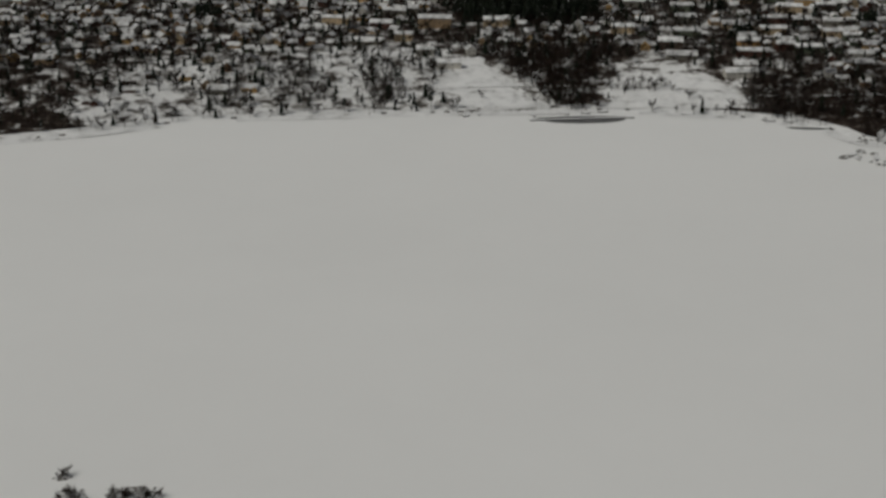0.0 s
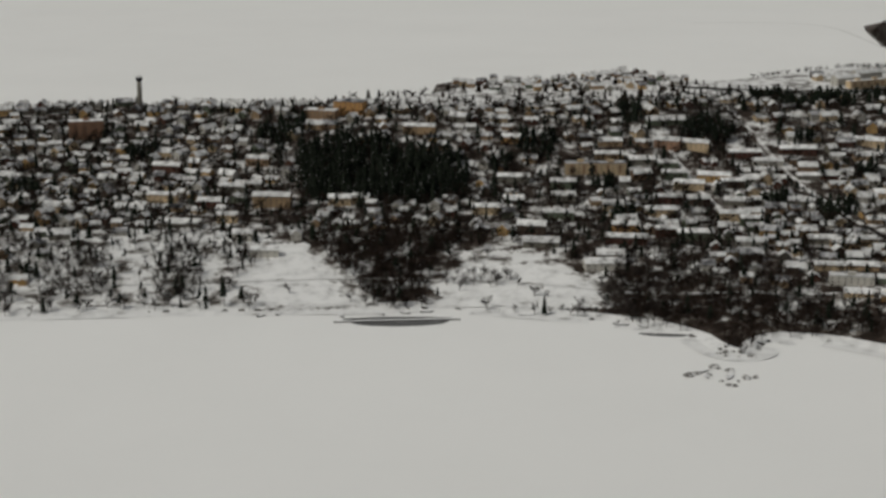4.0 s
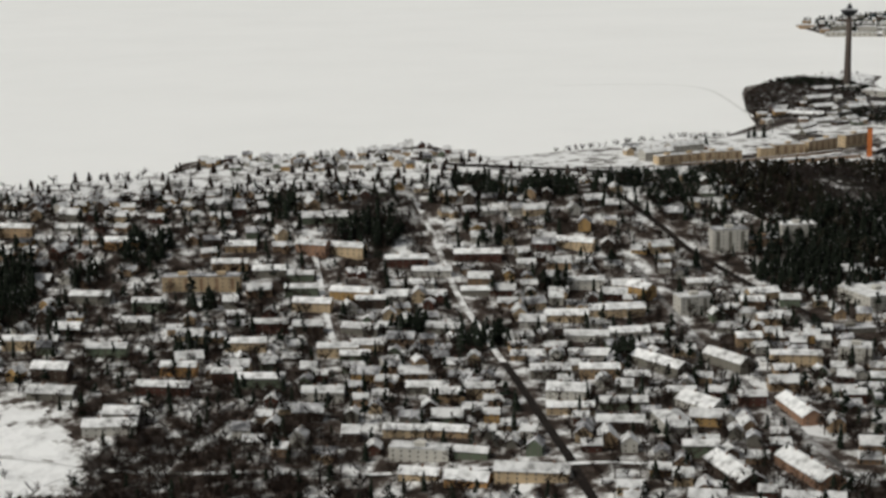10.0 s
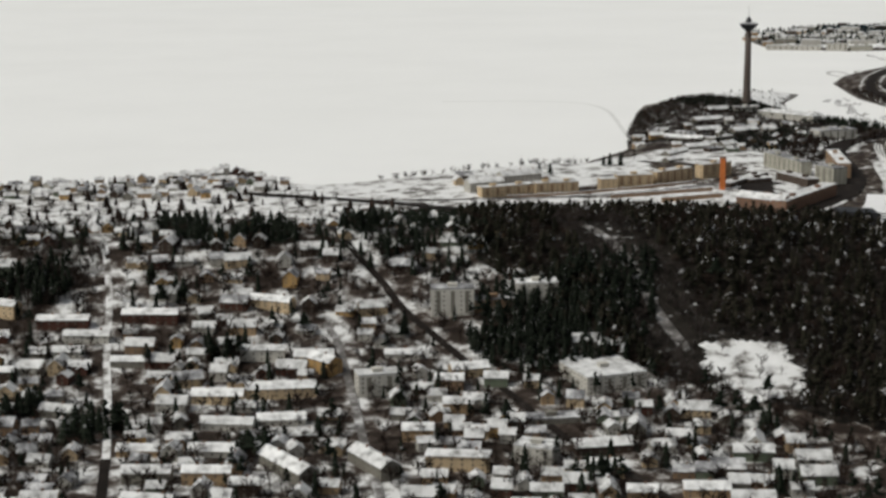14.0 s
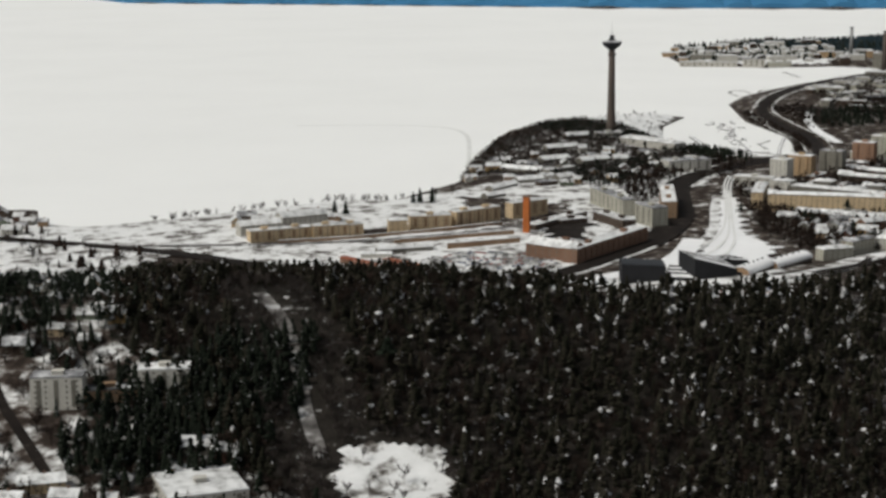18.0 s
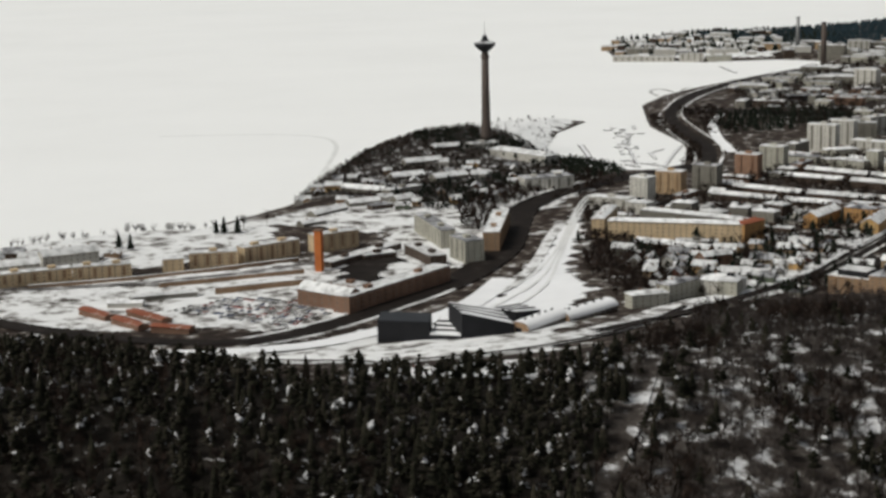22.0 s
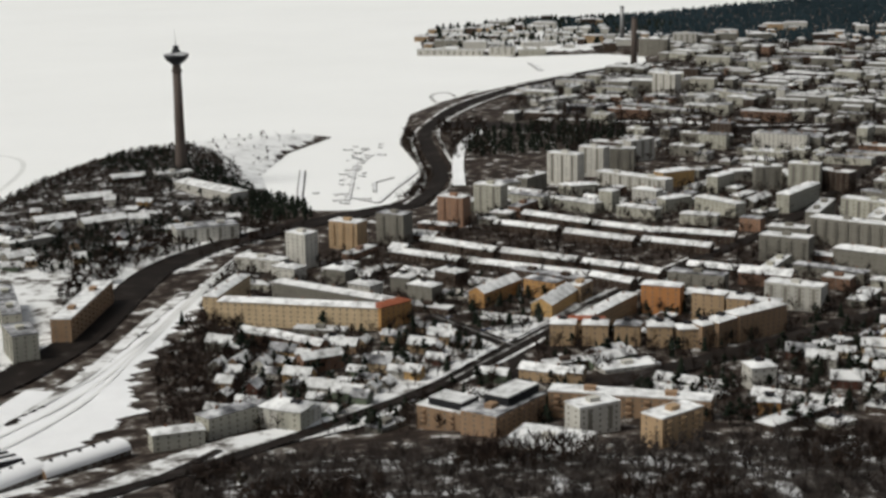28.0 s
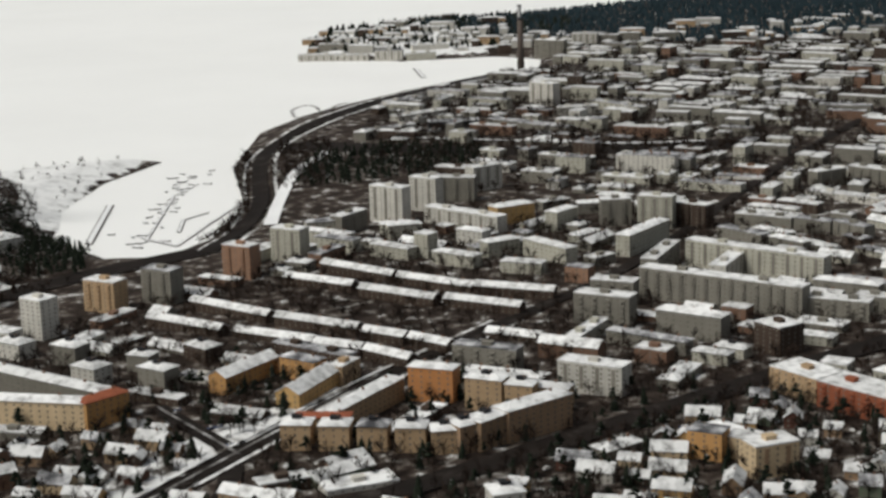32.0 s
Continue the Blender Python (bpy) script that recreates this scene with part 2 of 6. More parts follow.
TYRE = plain("tyre_rubber", (0.02, 0.02, 0.02), 0.2, rough=0.9)
ROCK = material("shore_rock", [(0.35, (0.07, 0.065, 0.06)), (0.47, (0.2, 0.19, 0.18)), (0.56, (0.72, 0.72, 0.72))], scale=0.3, rough=0.9)
BOAT = plain("painted_hull", (0.16, 0.15, 0.15), 0.3, rough=0.5)
COLOURS = {
    "cream": (0.53, 0.405, 0.26), "ochre": (0.44, 0.245, 0.1), "yellow": (0.48, 0.305, 0.13), "beige": (0.38, 0.265, 0.16),
    "tan": (0.28, 0.185, 0.117), "grey": (0.19, 0.178, 0.152), "white": (0.5, 0.48, 0.435), "pink": (0.28, 0.165, 0.11),
    "brown": (0.06, 0.042, 0.032), "orange": (0.42, 0.19, 0.075), "red": (0.09, 0.042, 0.031), "brick": (0.18, 0.108, 0.075),
    "dark": (0.02, 0.02, 0.022), "rust": (0.26, 0.085, 0.045), "pale": (0.4, 0.385, 0.325), "kiln": (0.42, 0.13, 0.04), "green": (0.13, 0.155, 0.11),
}
WALL = {name: plain(name + "_wall", c, 0.14, scale=0.12, rough=0.85, vary=0.12) for name, c in COLOURS.items()}


# ---- mesh helpers ----
def mesh(name, verts, faces, *mats):
    me = bpy.data.meshes.new(name)
    me.from_pydata(verts, [], faces)
    for m in mats:
        me.materials.append(m)
    return me


def part(name, me, parent, label=""):
    ob = new(name, me)
    ob.parent = parent
    return tagged(ob, label)


def box(x0, y0, z0, x1, y1, z1):
    v = [(x, y, z) for z in (z0, z1) for x, y in ((x0, y0), (x1, y0), (x1, y1), (x0, y1))]
    return v, [(3, 2, 1, 0), (4, 5, 6, 7), (0, 1, 5, 4), (1, 2, 6, 5), (2, 3, 7, 6), (3, 0, 4, 7)]


def gather(*pieces):
    """Joins (verts, faces) pieces into one."""
    verts, faces = [], []
    for v, f in pieces:
        n = len(verts)
        verts += v
        faces += [tuple(i + n for i in q) for q in f]
    return verts, faces


def lathe(profile, sides=24):
    """A turned shape from (radius, height) pairs."""
    v = [(r * math.cos(2 * math.pi * k / sides), r * math.sin(2 * math.pi * k / sides), z) for r, z in profile for k in range(sides)]
    f = [(i * sides + k, i * sides + (k + 1) % sides, (i + 1) * sides + (k + 1) % sides, (i + 1) * sides + k) for i in range(len(profile) - 1) for k in range(sides)]
    n = (len(profile) - 1) * sides
    return v, f + [tuple(reversed(range(sides))), tuple(range(n, n + sides))]


def smooth(me):
    me.polygons.foreach_set("use_smooth", [True] * len(me.polygons))
    return me


def level(x, y):
    return float(height(x, y))


# ---- ground, ice, far shore ----
def steps(parts):
    out = [parts[0][0]]
    for a, b, d in parts:
        out += list(np.linspace(a, b, max(2, int(round((b - a) / d)) + 1))[1:])
    return np.array(out)


def sheet(name, xs, ys, mat, lift=0.0):
    gx, gy = np.meshgrid(xs, ys)
    gz = height(gx, gy) + lift
    rough_xy = np.sin(gx * 0.061 + 1.3 * np.sin(gy * 0.043)) * np.sin(gy * 0.057 + 0.7) * 0.5
    gz = gz + np.where(gz > 1.0, rough_xy, 0)
    n = len(xs)
    verts = np.stack([gx.ravel(), gy.ravel(), gz.ravel()], 1)
    i = (np.arange(len(ys) - 1)[:, None] * n + np.arange(n - 1)[None]).ravel()
    faces = np.stack([i, i + 1, i + 1 + n, i + n], 1)
    me = mesh(name, verts.tolist(), faces.tolist(), mat)
    return new(name, smooth(me))


ground = sheet("ground", steps([(-4000, -2400, 60), (-2400, 900, 9), (900, 2400, 25), (2400, 9000, 150)]),
               steps([(-2400, -1350, 50), (-1350, 520, 9), (520, 1300, 25), (1300, 9500, 150)]), SNOW)
tagged(ground, "snow-covered land with trampled and bare patches", "ground", kind="structure")


def ice_sheet(name, side_points, far_points, z, label):
    v = [(x, y, z) for x, y in side_points + far_points]
    ob = new(name, mesh(name, v, [tuple(range(len(v)))], ICE))
    return tagged(ob, label, "lake ice", kind="structure")


ridge_line = [(p[0], p[1]) for p in CREST]
ice_sheet("water_north", ridge_line, [(9000, -1900), (9500, 9500), (-9000, 9500), (-9000, 1000)], 0.0, "flat frozen lake under unbroken white snow")
ice_sheet("water_south", ridge_line[::-1], [(-9000, 1000), (-9000, -6000), (3000, -6000)], -18.0, "frozen bay under smooth greyish white snow")


# ---- roads and railway ----
def ribbon(name, points, width, mat, label, category, lift=0.5, kind="structure", least=-99.0):
    """A strip laid on the ground along a rounded line."""
    pts = np.array(points, float)
    for _ in range(2):
        pts = np.concatenate([pts[:1], np.stack([0.75 * pts[:-1] + 0.25 * pts[1:], 0.25 * pts[:-1] + 0.75 * pts[1:]], 1).reshape(-1, 2), pts[-1:]])
    dense = [pts[0]]
    for a, b in zip(pts[:-1], pts[1:]):
        n = max(1, int(np.hypot(*(b - a)) / 8))
        dense += [a + (b - a) * k / n for k in range(1, n + 1)]
    pts = np.array(dense)
    way = np.gradient(pts, axis=0)
    way /= np.linalg.norm(way, axis=1)[:, None] + 1e-9
    off = np.stack([-way[:, 1], way[:, 0]], 1)
    across = np.linspace(-0.5, 0.5, 5)
    verts = []
    for a in across:
        q = pts + off * width * a
        z = np.maximum(height(q[:, 0], q[:, 1]), height(pts[:, 0], pts[:, 1])) + lift
        z = np.maximum(z, least + (0.5 - abs(a)) * (1.4 if least > 0.3 else 0.02))
        verts += [(x, y, h) for (x, y), h in zip(q.tolist(), z.tolist())]
    n = len(pts)
    faces = [(k * n + i, k * n + i + 1, (k + 1) * n + i + 1, (k + 1) * n + i) for k in range(4) for i in range(n - 1)]
    ob = new(name, mesh(name, verts, faces, mat))
    return tagged(ob, label, category, kind=kind)


# ---- buildings ----
def windows(L, W, H, floors, bay=3.6, first=1.2, proud=0.06):
    """Dark panes on all four sides, one piece for each storey."""
    rows = []
    step = (H - 0.6) / floors
    for k in range(floors):
        pieces = []
        z0 = first + k * step
        z1 = min(z0 + 1.25, H - 0.4)
        for side, run in ((0, L), (1, W)):
            n = max(1, int(run / bay))
            for i in range(n):
                c = (i + 0.5) * run / n - run / 2
                for s in (-1, 1):
                    d = (W if side == 0 else L) / 2 * s
                    if side == 0:
                        pieces.append(box(c - 0.55, min(d, d + s * proud), z0, c + 0.55, max(d, d + s * proud), z1))
                    else:
                        pieces.append(box(min(d, d + s * proud), c - 0.55, z0, max(d, d + s * proud), c + 0.55, z1))
        rows.append(gather(*[(v, f[2:]) for v, f in pieces]))
    return rows


def gable_walls(L, W, H, rise):
    v = [(-L / 2, -W / 2, -3), (L / 2, -W / 2, -3), (L / 2, W / 2, -3), (-L / 2, W / 2, -3), (-L / 2, -W / 2, H), (L / 2, -W / 2, H), (L / 2, W / 2, H), (-L / 2, W / 2, H),
         (-L / 2, 0, H + rise), (L / 2, 0, H + rise)]
    return v, [(3, 2, 1, 0), (0, 1, 5, 4), (2, 3, 7, 6), (1, 2, 6, 9, 5), (3, 0, 4, 8, 7), (4, 5, 9, 8), (6, 7, 8, 9)]


def gable_roof(L, W, H, rise, over=0.6, thick=0.45):
    """Two slopes of snow with a rounded ridge and an overhang."""
    v, f = [], []
    slope = rise / (W / 2)
    prof = [(-W / 2 - over, H - over * slope), (-W * 0.22, H + (W / 2 - W * 0.22) * slope + 0.12), (-0.5, H + rise - 0.12), (0.5, H + rise - 0.12), (W * 0.22, H + (W / 2 - W * 0.22) * slope + 0.12), (W / 2 + over, H - over * slope)]
    n = len(prof)
    for x in (-L / 2 - over, L / 2 + over):
        v += [(x, y, z + 0.02) for y, z in prof] + [(x, y, z + thick) for y, z in prof]
    m = 2 * n
    for k in range(n - 1):
        f += [(n + k, n + k + 1, m + n + k + 1, m + n + k)[::-1], (k, k + 1, m + k + 1, m + k)]
    f += [(0, n, m + n, m), (n - 1, m + n - 1, m + 2 * n - 1, 2 * n - 1)]
    f += [tuple(range(n)) + tuple(range(2 * n - 1, n - 1, -1)), tuple(m + i for i in tuple(range(n))[::-1] + tuple(range(n, 2 * n)))]
    return v, f


def hip_roof(L, W, H, rise, over=0.6):
    a, b, r = L / 2 + over, W / 2 + over, max(L / 2 - W / 2, 0.6)
    v = [(-a, -b, H + 0.02), (a, -b, H + 0.02), (a, b, H + 0.02), (-a, b, H + 0.02), (-a, -b, H + 0.45), (a, -b, H + 0.45), (a, b, H + 0.45), (-a, b, H + 0.45),
         (-r, -0.4, H + rise), (r, -0.4, H + rise), (r, 0.4, H + rise), (-r, 0.4, H + rise)]
    return v, [(3, 2, 1, 0), (0, 1, 5, 4), (1, 2, 6, 5), (2, 3, 7, 6), (3, 0, 4, 7), (4, 5, 9, 8), (5, 6, 10, 9), (6, 7, 11, 10), (7, 4, 8, 11), (8, 9, 10, 11)]


def flat_roof(L, W, H):
    """A snow bed inside a low parapet."""
    a, b = L / 2, W / 2
    return gather(box(-a + 0.4, -b + 0.4, H, a - 0.4, b - 0.4, H + 0.45), box(-a - 0.15, -b - 0.15, H + 0.02, a + 0.15, -b + 0.4, H + 0.8), box(-a - 0.15, b - 0.4, H + 0.02, a + 0.15, b + 0.15, H + 0.8),
                  box(-a - 0.15, -b + 0.4, H + 0.02, -a + 0.4, b - 0.4, H + 0.8), box(a - 0.4, -b + 0.4, H + 0.02, a + 0.15, b - 0.4, H + 0.8))


TAKEN, FOOT = [], []


def blocked(x, y, L, W, turn, room):
    """Whether a building there would stand on another, with so much room round it."""
    a = math.radians(turn)
    mine = (math.cos(a), math.sin(a))
    for X, Y, l, w, other in FOOT:
        dx, dy = X - x, Y - y
        if math.hypot(dx, dy) > (math.hypot(L, W) + math.hypot(l, w)) / 2 + room:
            continue
        apart = False
        for ax, ay in (mine, (-mine[1], mine[0]), other, (-other[1], other[0])):
            half = sum(h * abs(ax * c + ay * s) for h, (c, s) in ((L / 2, mine), (W / 2, (-mine[1], mine[0])), (l / 2, other), (w / 2, (-other[1], other[0]))))
            apart |= abs(dx * ax + dy * ay) > half + room
        if not apart:
            return True
    return False


SAID = {"cream": "cream plastered", "ochre": "ochre-yellow plastered", "yellow": "bright yellow", "beige": "beige rendered", "tan": "tan brick", "grey": "grey rendered", "white": "white rendered",
        "pink": "pinkish brick", "brown": "dark brown", "orange": "orange-brown", "red": "dark red wooden", "brick": "red brick", "dark": "blackish", "rust": "orange-red", "pale": "pale greyish cream", "green": "pale green"}
HOW = {"gable": "a snow-covered gable roof", "hip": "a snow-covered hipped roof", "flat": "a flat snow-covered roof", "slate": "a flat half-bare roof", "red": "a bare red sheet roof"}
rng = random.Random(7)


def block(x, y, z, L, W, H, turn, roof="flat", colour="grey", group="town blocks", category="apartment block"):
    """A building of several storeys, with its walls, roof, windows and what stands on the roof."""
    root = new("apartment_block" if H > 9 else ("house" if W <= 10 else "low_building"))
    root.empty_display_size = 2
    root.matrix_world = pose(x, y, z, 0, 0, turn)
    TAKEN.append((x, y, math.hypot(L, W) / 2))
    FOOT.append((x, y, L, W, (math.cos(math.radians(turn)), math.sin(math.radians(turn)))))
    tagged(root, f"{SAID[colour]} {'apartment building' if H > 9 else 'low building'} with {HOW[roof]}", category if H > 9 else "house", group)
    rise = 0.28 * W if roof == "gable" else 0.2 * W
    eaves = max(2.6, H - (rise * 0.8 if roof != "flat" else 0.8))
    if roof == "gable":
        part("wall", mesh("wall", *gable_walls(L, W, eaves, rise), WALL[colour]), root)
        top = part("roof", mesh("roof", *gable_roof(L, W, eaves, rise), ROOF), root, "thick white snow")
    else:
        v, f = box(-L / 2, -W / 2, -4, L / 2, W / 2, eaves)
        part("wall", mesh("wall", v, f, WALL[colour]), root)
        top = part("roof", mesh("roof", *(hip_roof(L, W, eaves, rise) if roof in ("hip", "red") else flat_roof(L, W, eaves)), RED_TILE if roof == "red" else (GREY_ROOF if roof == "slate" or rng.random() < 0.15 else ROOF)), root, "bare red sheet" if roof == "red" else "white snow")
    floors = max(1, int(round(eaves / 3.1)))
    if roof == "hip" and 12 <= L <= 24 and W >= 12:
        part("roof_hatch", mesh("roof_hatch", *gather(box(-2.4, -2.0, eaves + rise - 0.8, 2.4, 2.0, eaves + rise + 0.9), box(-2.8, -2.4, eaves + rise + 0.9, 2.8, 2.4, eaves + rise + 1.2)), WALL["dark"]), top, "dark stair hatch")
    if colour == "dark":
        for k in range(int(L / 7)):
            c = (k + 0.5) * L / int(L / 7) - L / 2
            part("roof_rib", mesh("roof_rib", *box(c - 0.8, -W / 2, eaves + 0.45, c + 0.8, W / 2, eaves + 0.95), WALL["dark"]), top, "dark roof rib")
        return root
    tagged(part("glazing", mesh("glazing", *gather(*windows(L, W, eaves, floors, 6.5 if colour == "brick" else 4.8)), GLASS), root), "small panes in rows", kind="stuff")
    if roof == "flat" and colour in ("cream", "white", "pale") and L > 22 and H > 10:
        # Flat panels in a darker wall colour paint the shade of recessed balconies.
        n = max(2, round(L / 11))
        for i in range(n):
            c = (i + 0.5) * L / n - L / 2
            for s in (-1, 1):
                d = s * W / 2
                part("balcony_bay", mesh("balcony_bay", *box(c - 1.3, min(d, d + s * 0.12), 2.6, c + 1.3, max(d, d + s * 0.12), eaves - 1.2), WALL["tan" if colour == "cream" else "grey"]), root, "flat darker panel with a balcony recess's shade painted in")
    if roof == "flat" and L > 18:
        for k in range(1 + int(L > 45)):
            c = (k + 0.5) * L / (1 + int(L > 45)) - L / 2
            part("stair_head", mesh("stair_head", *gather(box(c - 3, -2.2, eaves, c + 3, 2.2, eaves + 2.4), box(c - 3.3, -2.5, eaves + 2.4, c + 3.3, 2.5, eaves + 2.8)), WALL[colour]), top)
    elif roof != "flat":
        for k in range(1 + int(L > 24) + int(L > 45)):
            c = (k + 0.5) * L / (1 + int(L > 24) + int(L > 45)) - L / 2 + 1.5
            part("chimney", mesh("chimney", *box(c - 0.6, -0.5, eaves, c + 0.6, 0.5, eaves + rise + 1.5), WALL["brick"]), top)
    if floors >= 4 and L > 24 and roof == "flat" and colour not in ("cream", "white", "pale"):
        pieces = []
        for k in range(1, floors):
            zz = k * eaves / floors + 0.2
            for i in range(int(L / 9)):
                c = (i + 0.5) * L / int(L / 9) - L / 2
                pieces.append(box(c - 1.6, -W / 2 - 1.3, zz, c + 1.6, -W / 2 + 0.02, zz + 1.1))
        tagged(part("balustrade", mesh("balustrade", *gather(*pieces), WALL[colour]), root), kind="stuff")
    return root


# ---- trees ----
def conifer_shape(r, seed, layers=6, sides=7):
    """A ragged spruce crown of overlapping skirts, one metre high."""
    g = random.Random(seed)
    v, f = [], []
    for k in range(layers):
        z0, z1 = 0.1 + 0.9 * k / layers, min(1.0, 0.1 + 0.9 * (k + 1.9) / layers)
        rad = r * (1 - k / layers) ** 0.85 + 0.015
        n, turn = len(v), g.uniform(0, 6)
        v.append((g.uniform(-0.01, 0.01), g.uniform(-0.01, 0.01), z1))
        for i in range(2 * sides):
            a = turn + math.pi * i / sides
            q = rad * (g.uniform(0.85, 1.25) if i % 2 else g.uniform(0.45, 0.7))
            v.append((q * math.cos(a), q * math.sin(a), z0 - (0.03 if i % 2 else -0.02)))
        f += [(n, n + 1 + i, n + 1 + (i + 1) % (2 * sides)) for i in range(2 * sides)]
    return np.array(v), f


def pine_shape(r, seed, clumps=7):
    """A pine's open crown: flattened ragged clumps over a bare stem, one metre high."""
    g = random.Random(seed)
    v, f = [], []
    for k in range(clumps):
        t = k / (clumps - 1)
        c = (g.uniform(-0.6, 0.6) * r * (1.1 - t), g.uniform(-0.6, 0.6) * r * (1.1 - t), 0.5 + 0.45 * t)
        rad, n, turn = r * g.uniform(0.5, 0.85) * (1.15 - 0.6 * t), len(v), g.uniform(0, 6)
        v += [(c[0], c[1], c[2] + 0.085), (c[0], c[1], c[2] - 0.05)]
        for i in range(8):
            a, q = turn + math.pi * i / 4, rad * g.uniform(0.6, 1.2)
            v.append((c[0] + q * math.cos(a), c[1] + q * math.sin(a), c[2] + g.uniform(-0.03, 0.03)))
        for i in range(8):
            f += [(n, n + 2 + i, n + 2 + (i + 1) % 8), (n + 1, n + 2 + (i + 1) % 8, n + 2 + i)]
    n = len(v)
    v += [(-0.018, -0.018, -0.05), (0.018, -0.018, -0.05), (0, 0.02, -0.05), (0, 0, 0.85)]
    f += [(n, n + 1, n + 3), (n + 1, n + 2, n + 3), (n + 2, n, n + 3)]
    return np.array(v), f


def bare_shape(seed, boughs=8, twigs=7):
    """A leafless tree: tapered stem, boughs and many thin twigs, one metre high."""
    g = random.Random(seed)
    v, f = [], []

    def stick(a, b, w0, w1, sides=3):
        n = len(v)
        for p, w in ((a, w0), (b, w1)):
            for k in range(sides):
                v.append((p[0] + w * math.cos(k * 6.283 / sides + seed), p[1] + w * math.sin(k * 6.283 / sides + seed), p[2]))
        f.extend([(n + k, n + (k + 1) % sides, n + sides + (k + 1) % sides, n + sides + k) for k in range(sides if sides > 2 else 1)])

    stick((0, 0, -0.05), (0, 0, 0.6), 0.02, 0.01)
    for _ in range(boughs):
        z0, a = g.uniform(0.2, 0.6), g.uniform(0, 6.28)
        reach = g.uniform(0.14, 0.28)
        end = (reach * math.cos(a), reach * math.sin(a), z0 + g.uniform(0.15, 0.4))
        stick((0, 0, z0), end, 0.012, 0.006)
        for _ in range(twigs):
            t = g.uniform(0.3, 1)
            s = (end[0] * t, end[1] * t, z0 + (end[2] - z0) * t)
            b, q = g.uniform(0, 6.28), g.uniform(0.05, 0.15)
            stick(s, (s[0] + q * math.cos(b), s[1] + q * math.sin(b), min(1.0, s[2] + g.uniform(0.03, 0.2))), 0.011, 0.006, 2)
    return np.array(v), f


SPRUCES = [conifer_shape(r, s) for r, s in ((0.16, 1), (0.19, 2), (0.14, 3), (0.22, 4))]
PINES = [pine_shape(r, s) for r, s in ((0.2, 11), (0.24, 12), (0.18, 13), (0.22, 14))]
FAR_TREES = [conifer_shape(r, s, 3, 5) for r, s in ((0.3, 31), (0.36, 32), (0.33, 33))]
BARES = [bare_shape(s) for s in (21, 22, 23, 24, 25)]


def triangles(faces):
    return np.array([(q[0], q[k], q[k + 1]) for q in faces for k in range(1, len(q) - 1)], np.int32)


def raw_mesh(name, verts, tris, mat):
    """A mesh straight from arrays of corners and triangles."""
    me = bpy.data.meshes.new(name)
    me.vertices.add(len(verts))
    me.vertices.foreach_set("co", np.asarray(verts, np.float32).ravel())
    me.loops.add(tris.size)
    me.loops.foreach_set("vertex_index", tris.astype(np.int32).ravel())
    me.polygons.add(len(tris))
    me.polygons.foreach_set("loop_start", np.arange(0, tris.size, 3, dtype=np.int32))
    me.polygons.foreach_set("loop_total", np.full(len(tris), 3, np.int32))
    me.materials.append(mat)
    me.update(calc_edges=True)
    return me


def stand(name, places, shapes, low, high, mat, label, category="trees", sink=0.3, seed=1, wide=1.0):
    """Many trees in one mesh."""
    if not places:
        return None
    g = np.random.RandomState(seed)
    p = np.array(places)
    ground_z, pick = height(p[:, 0], p[:, 1]), g.randint(0, len(shapes), len(p))
    vs, ts, n = [], [], 0
    for k, (v, f) in enumerate(shapes):
        q, z = p[pick == k], ground_z[pick == k]
        if not len(q):
            continue
        t = triangles(f)
        h, a, w = g.uniform(low, high, len(q)), g.uniform(0, 6.28, len(q)), g.uniform(0.8, 1.3, len(q)) * wide
        c, s = (np.cos(a) * h * w)[:, None], (np.sin(a) * h * w)[:, None]
        lean = g.uniform(-0.03, 0.03, (2, len(q), 1)) * h[:, None] * v[None, :, 2]
        x = q[:, :1] + v[None, :, 0] * c - v[None, :, 1] * s + lean[0]
        y = q[:, 1:] + v[None, :, 0] * s + v[None, :, 1] * c + lean[1]
        vs.append(np.stack([x, y, z[:, None] - sink + v[None, :, 2] * h[:, None]], -1).reshape(-1, 3))
        ts.append((t[None] + (n + np.arange(len(q)) * len(v))[:, None, None]).reshape(-1, 3))
        n += len(q) * len(v)
    ob = new(name, raw_mesh(name, np.concatenate(vs), np.concatenate(ts), mat))
    return tagged(ob, label, category, kind="stuff")


def scatter(poly, gap, seed, jitter=0.45, keep=1.0, clear=0.0, verge=0.0):
    """Places about gap metres apart inside a closed line, clear of buildings."""
    g = random.Random(seed)
    xs, ys = [p[0] for p in poly], [p[1] for p in poly]
    out = []
    y = min(ys)
    while y < max(ys):
        x = min(xs)
        while x < max(xs):
            if g.random() < keep:
                out.append((x + g.uniform(-jitter, jitter) * gap, y + g.uniform(-jitter, jitter) * gap))
            x += gap
        y += gap
    a = np.array(out)
    good = inside(a[:, 0], a[:, 1], poly)
    a = a[good]
    good = inside(a[:, 0], a[:, 1], LAND)
    if clear and TAKEN:
        taken = np.array(TAKEN)
        for tx, ty, tr in taken:
            good &= np.hypot(a[:, 0] - tx, a[:, 1] - ty) > tr * 0.8 + clear
    for way in WAYS if verge else ():
        good &= line_distance(a[:, 0], a[:, 1], way)[0] > verge
    return [tuple(p) for p in a[good].tolist()]


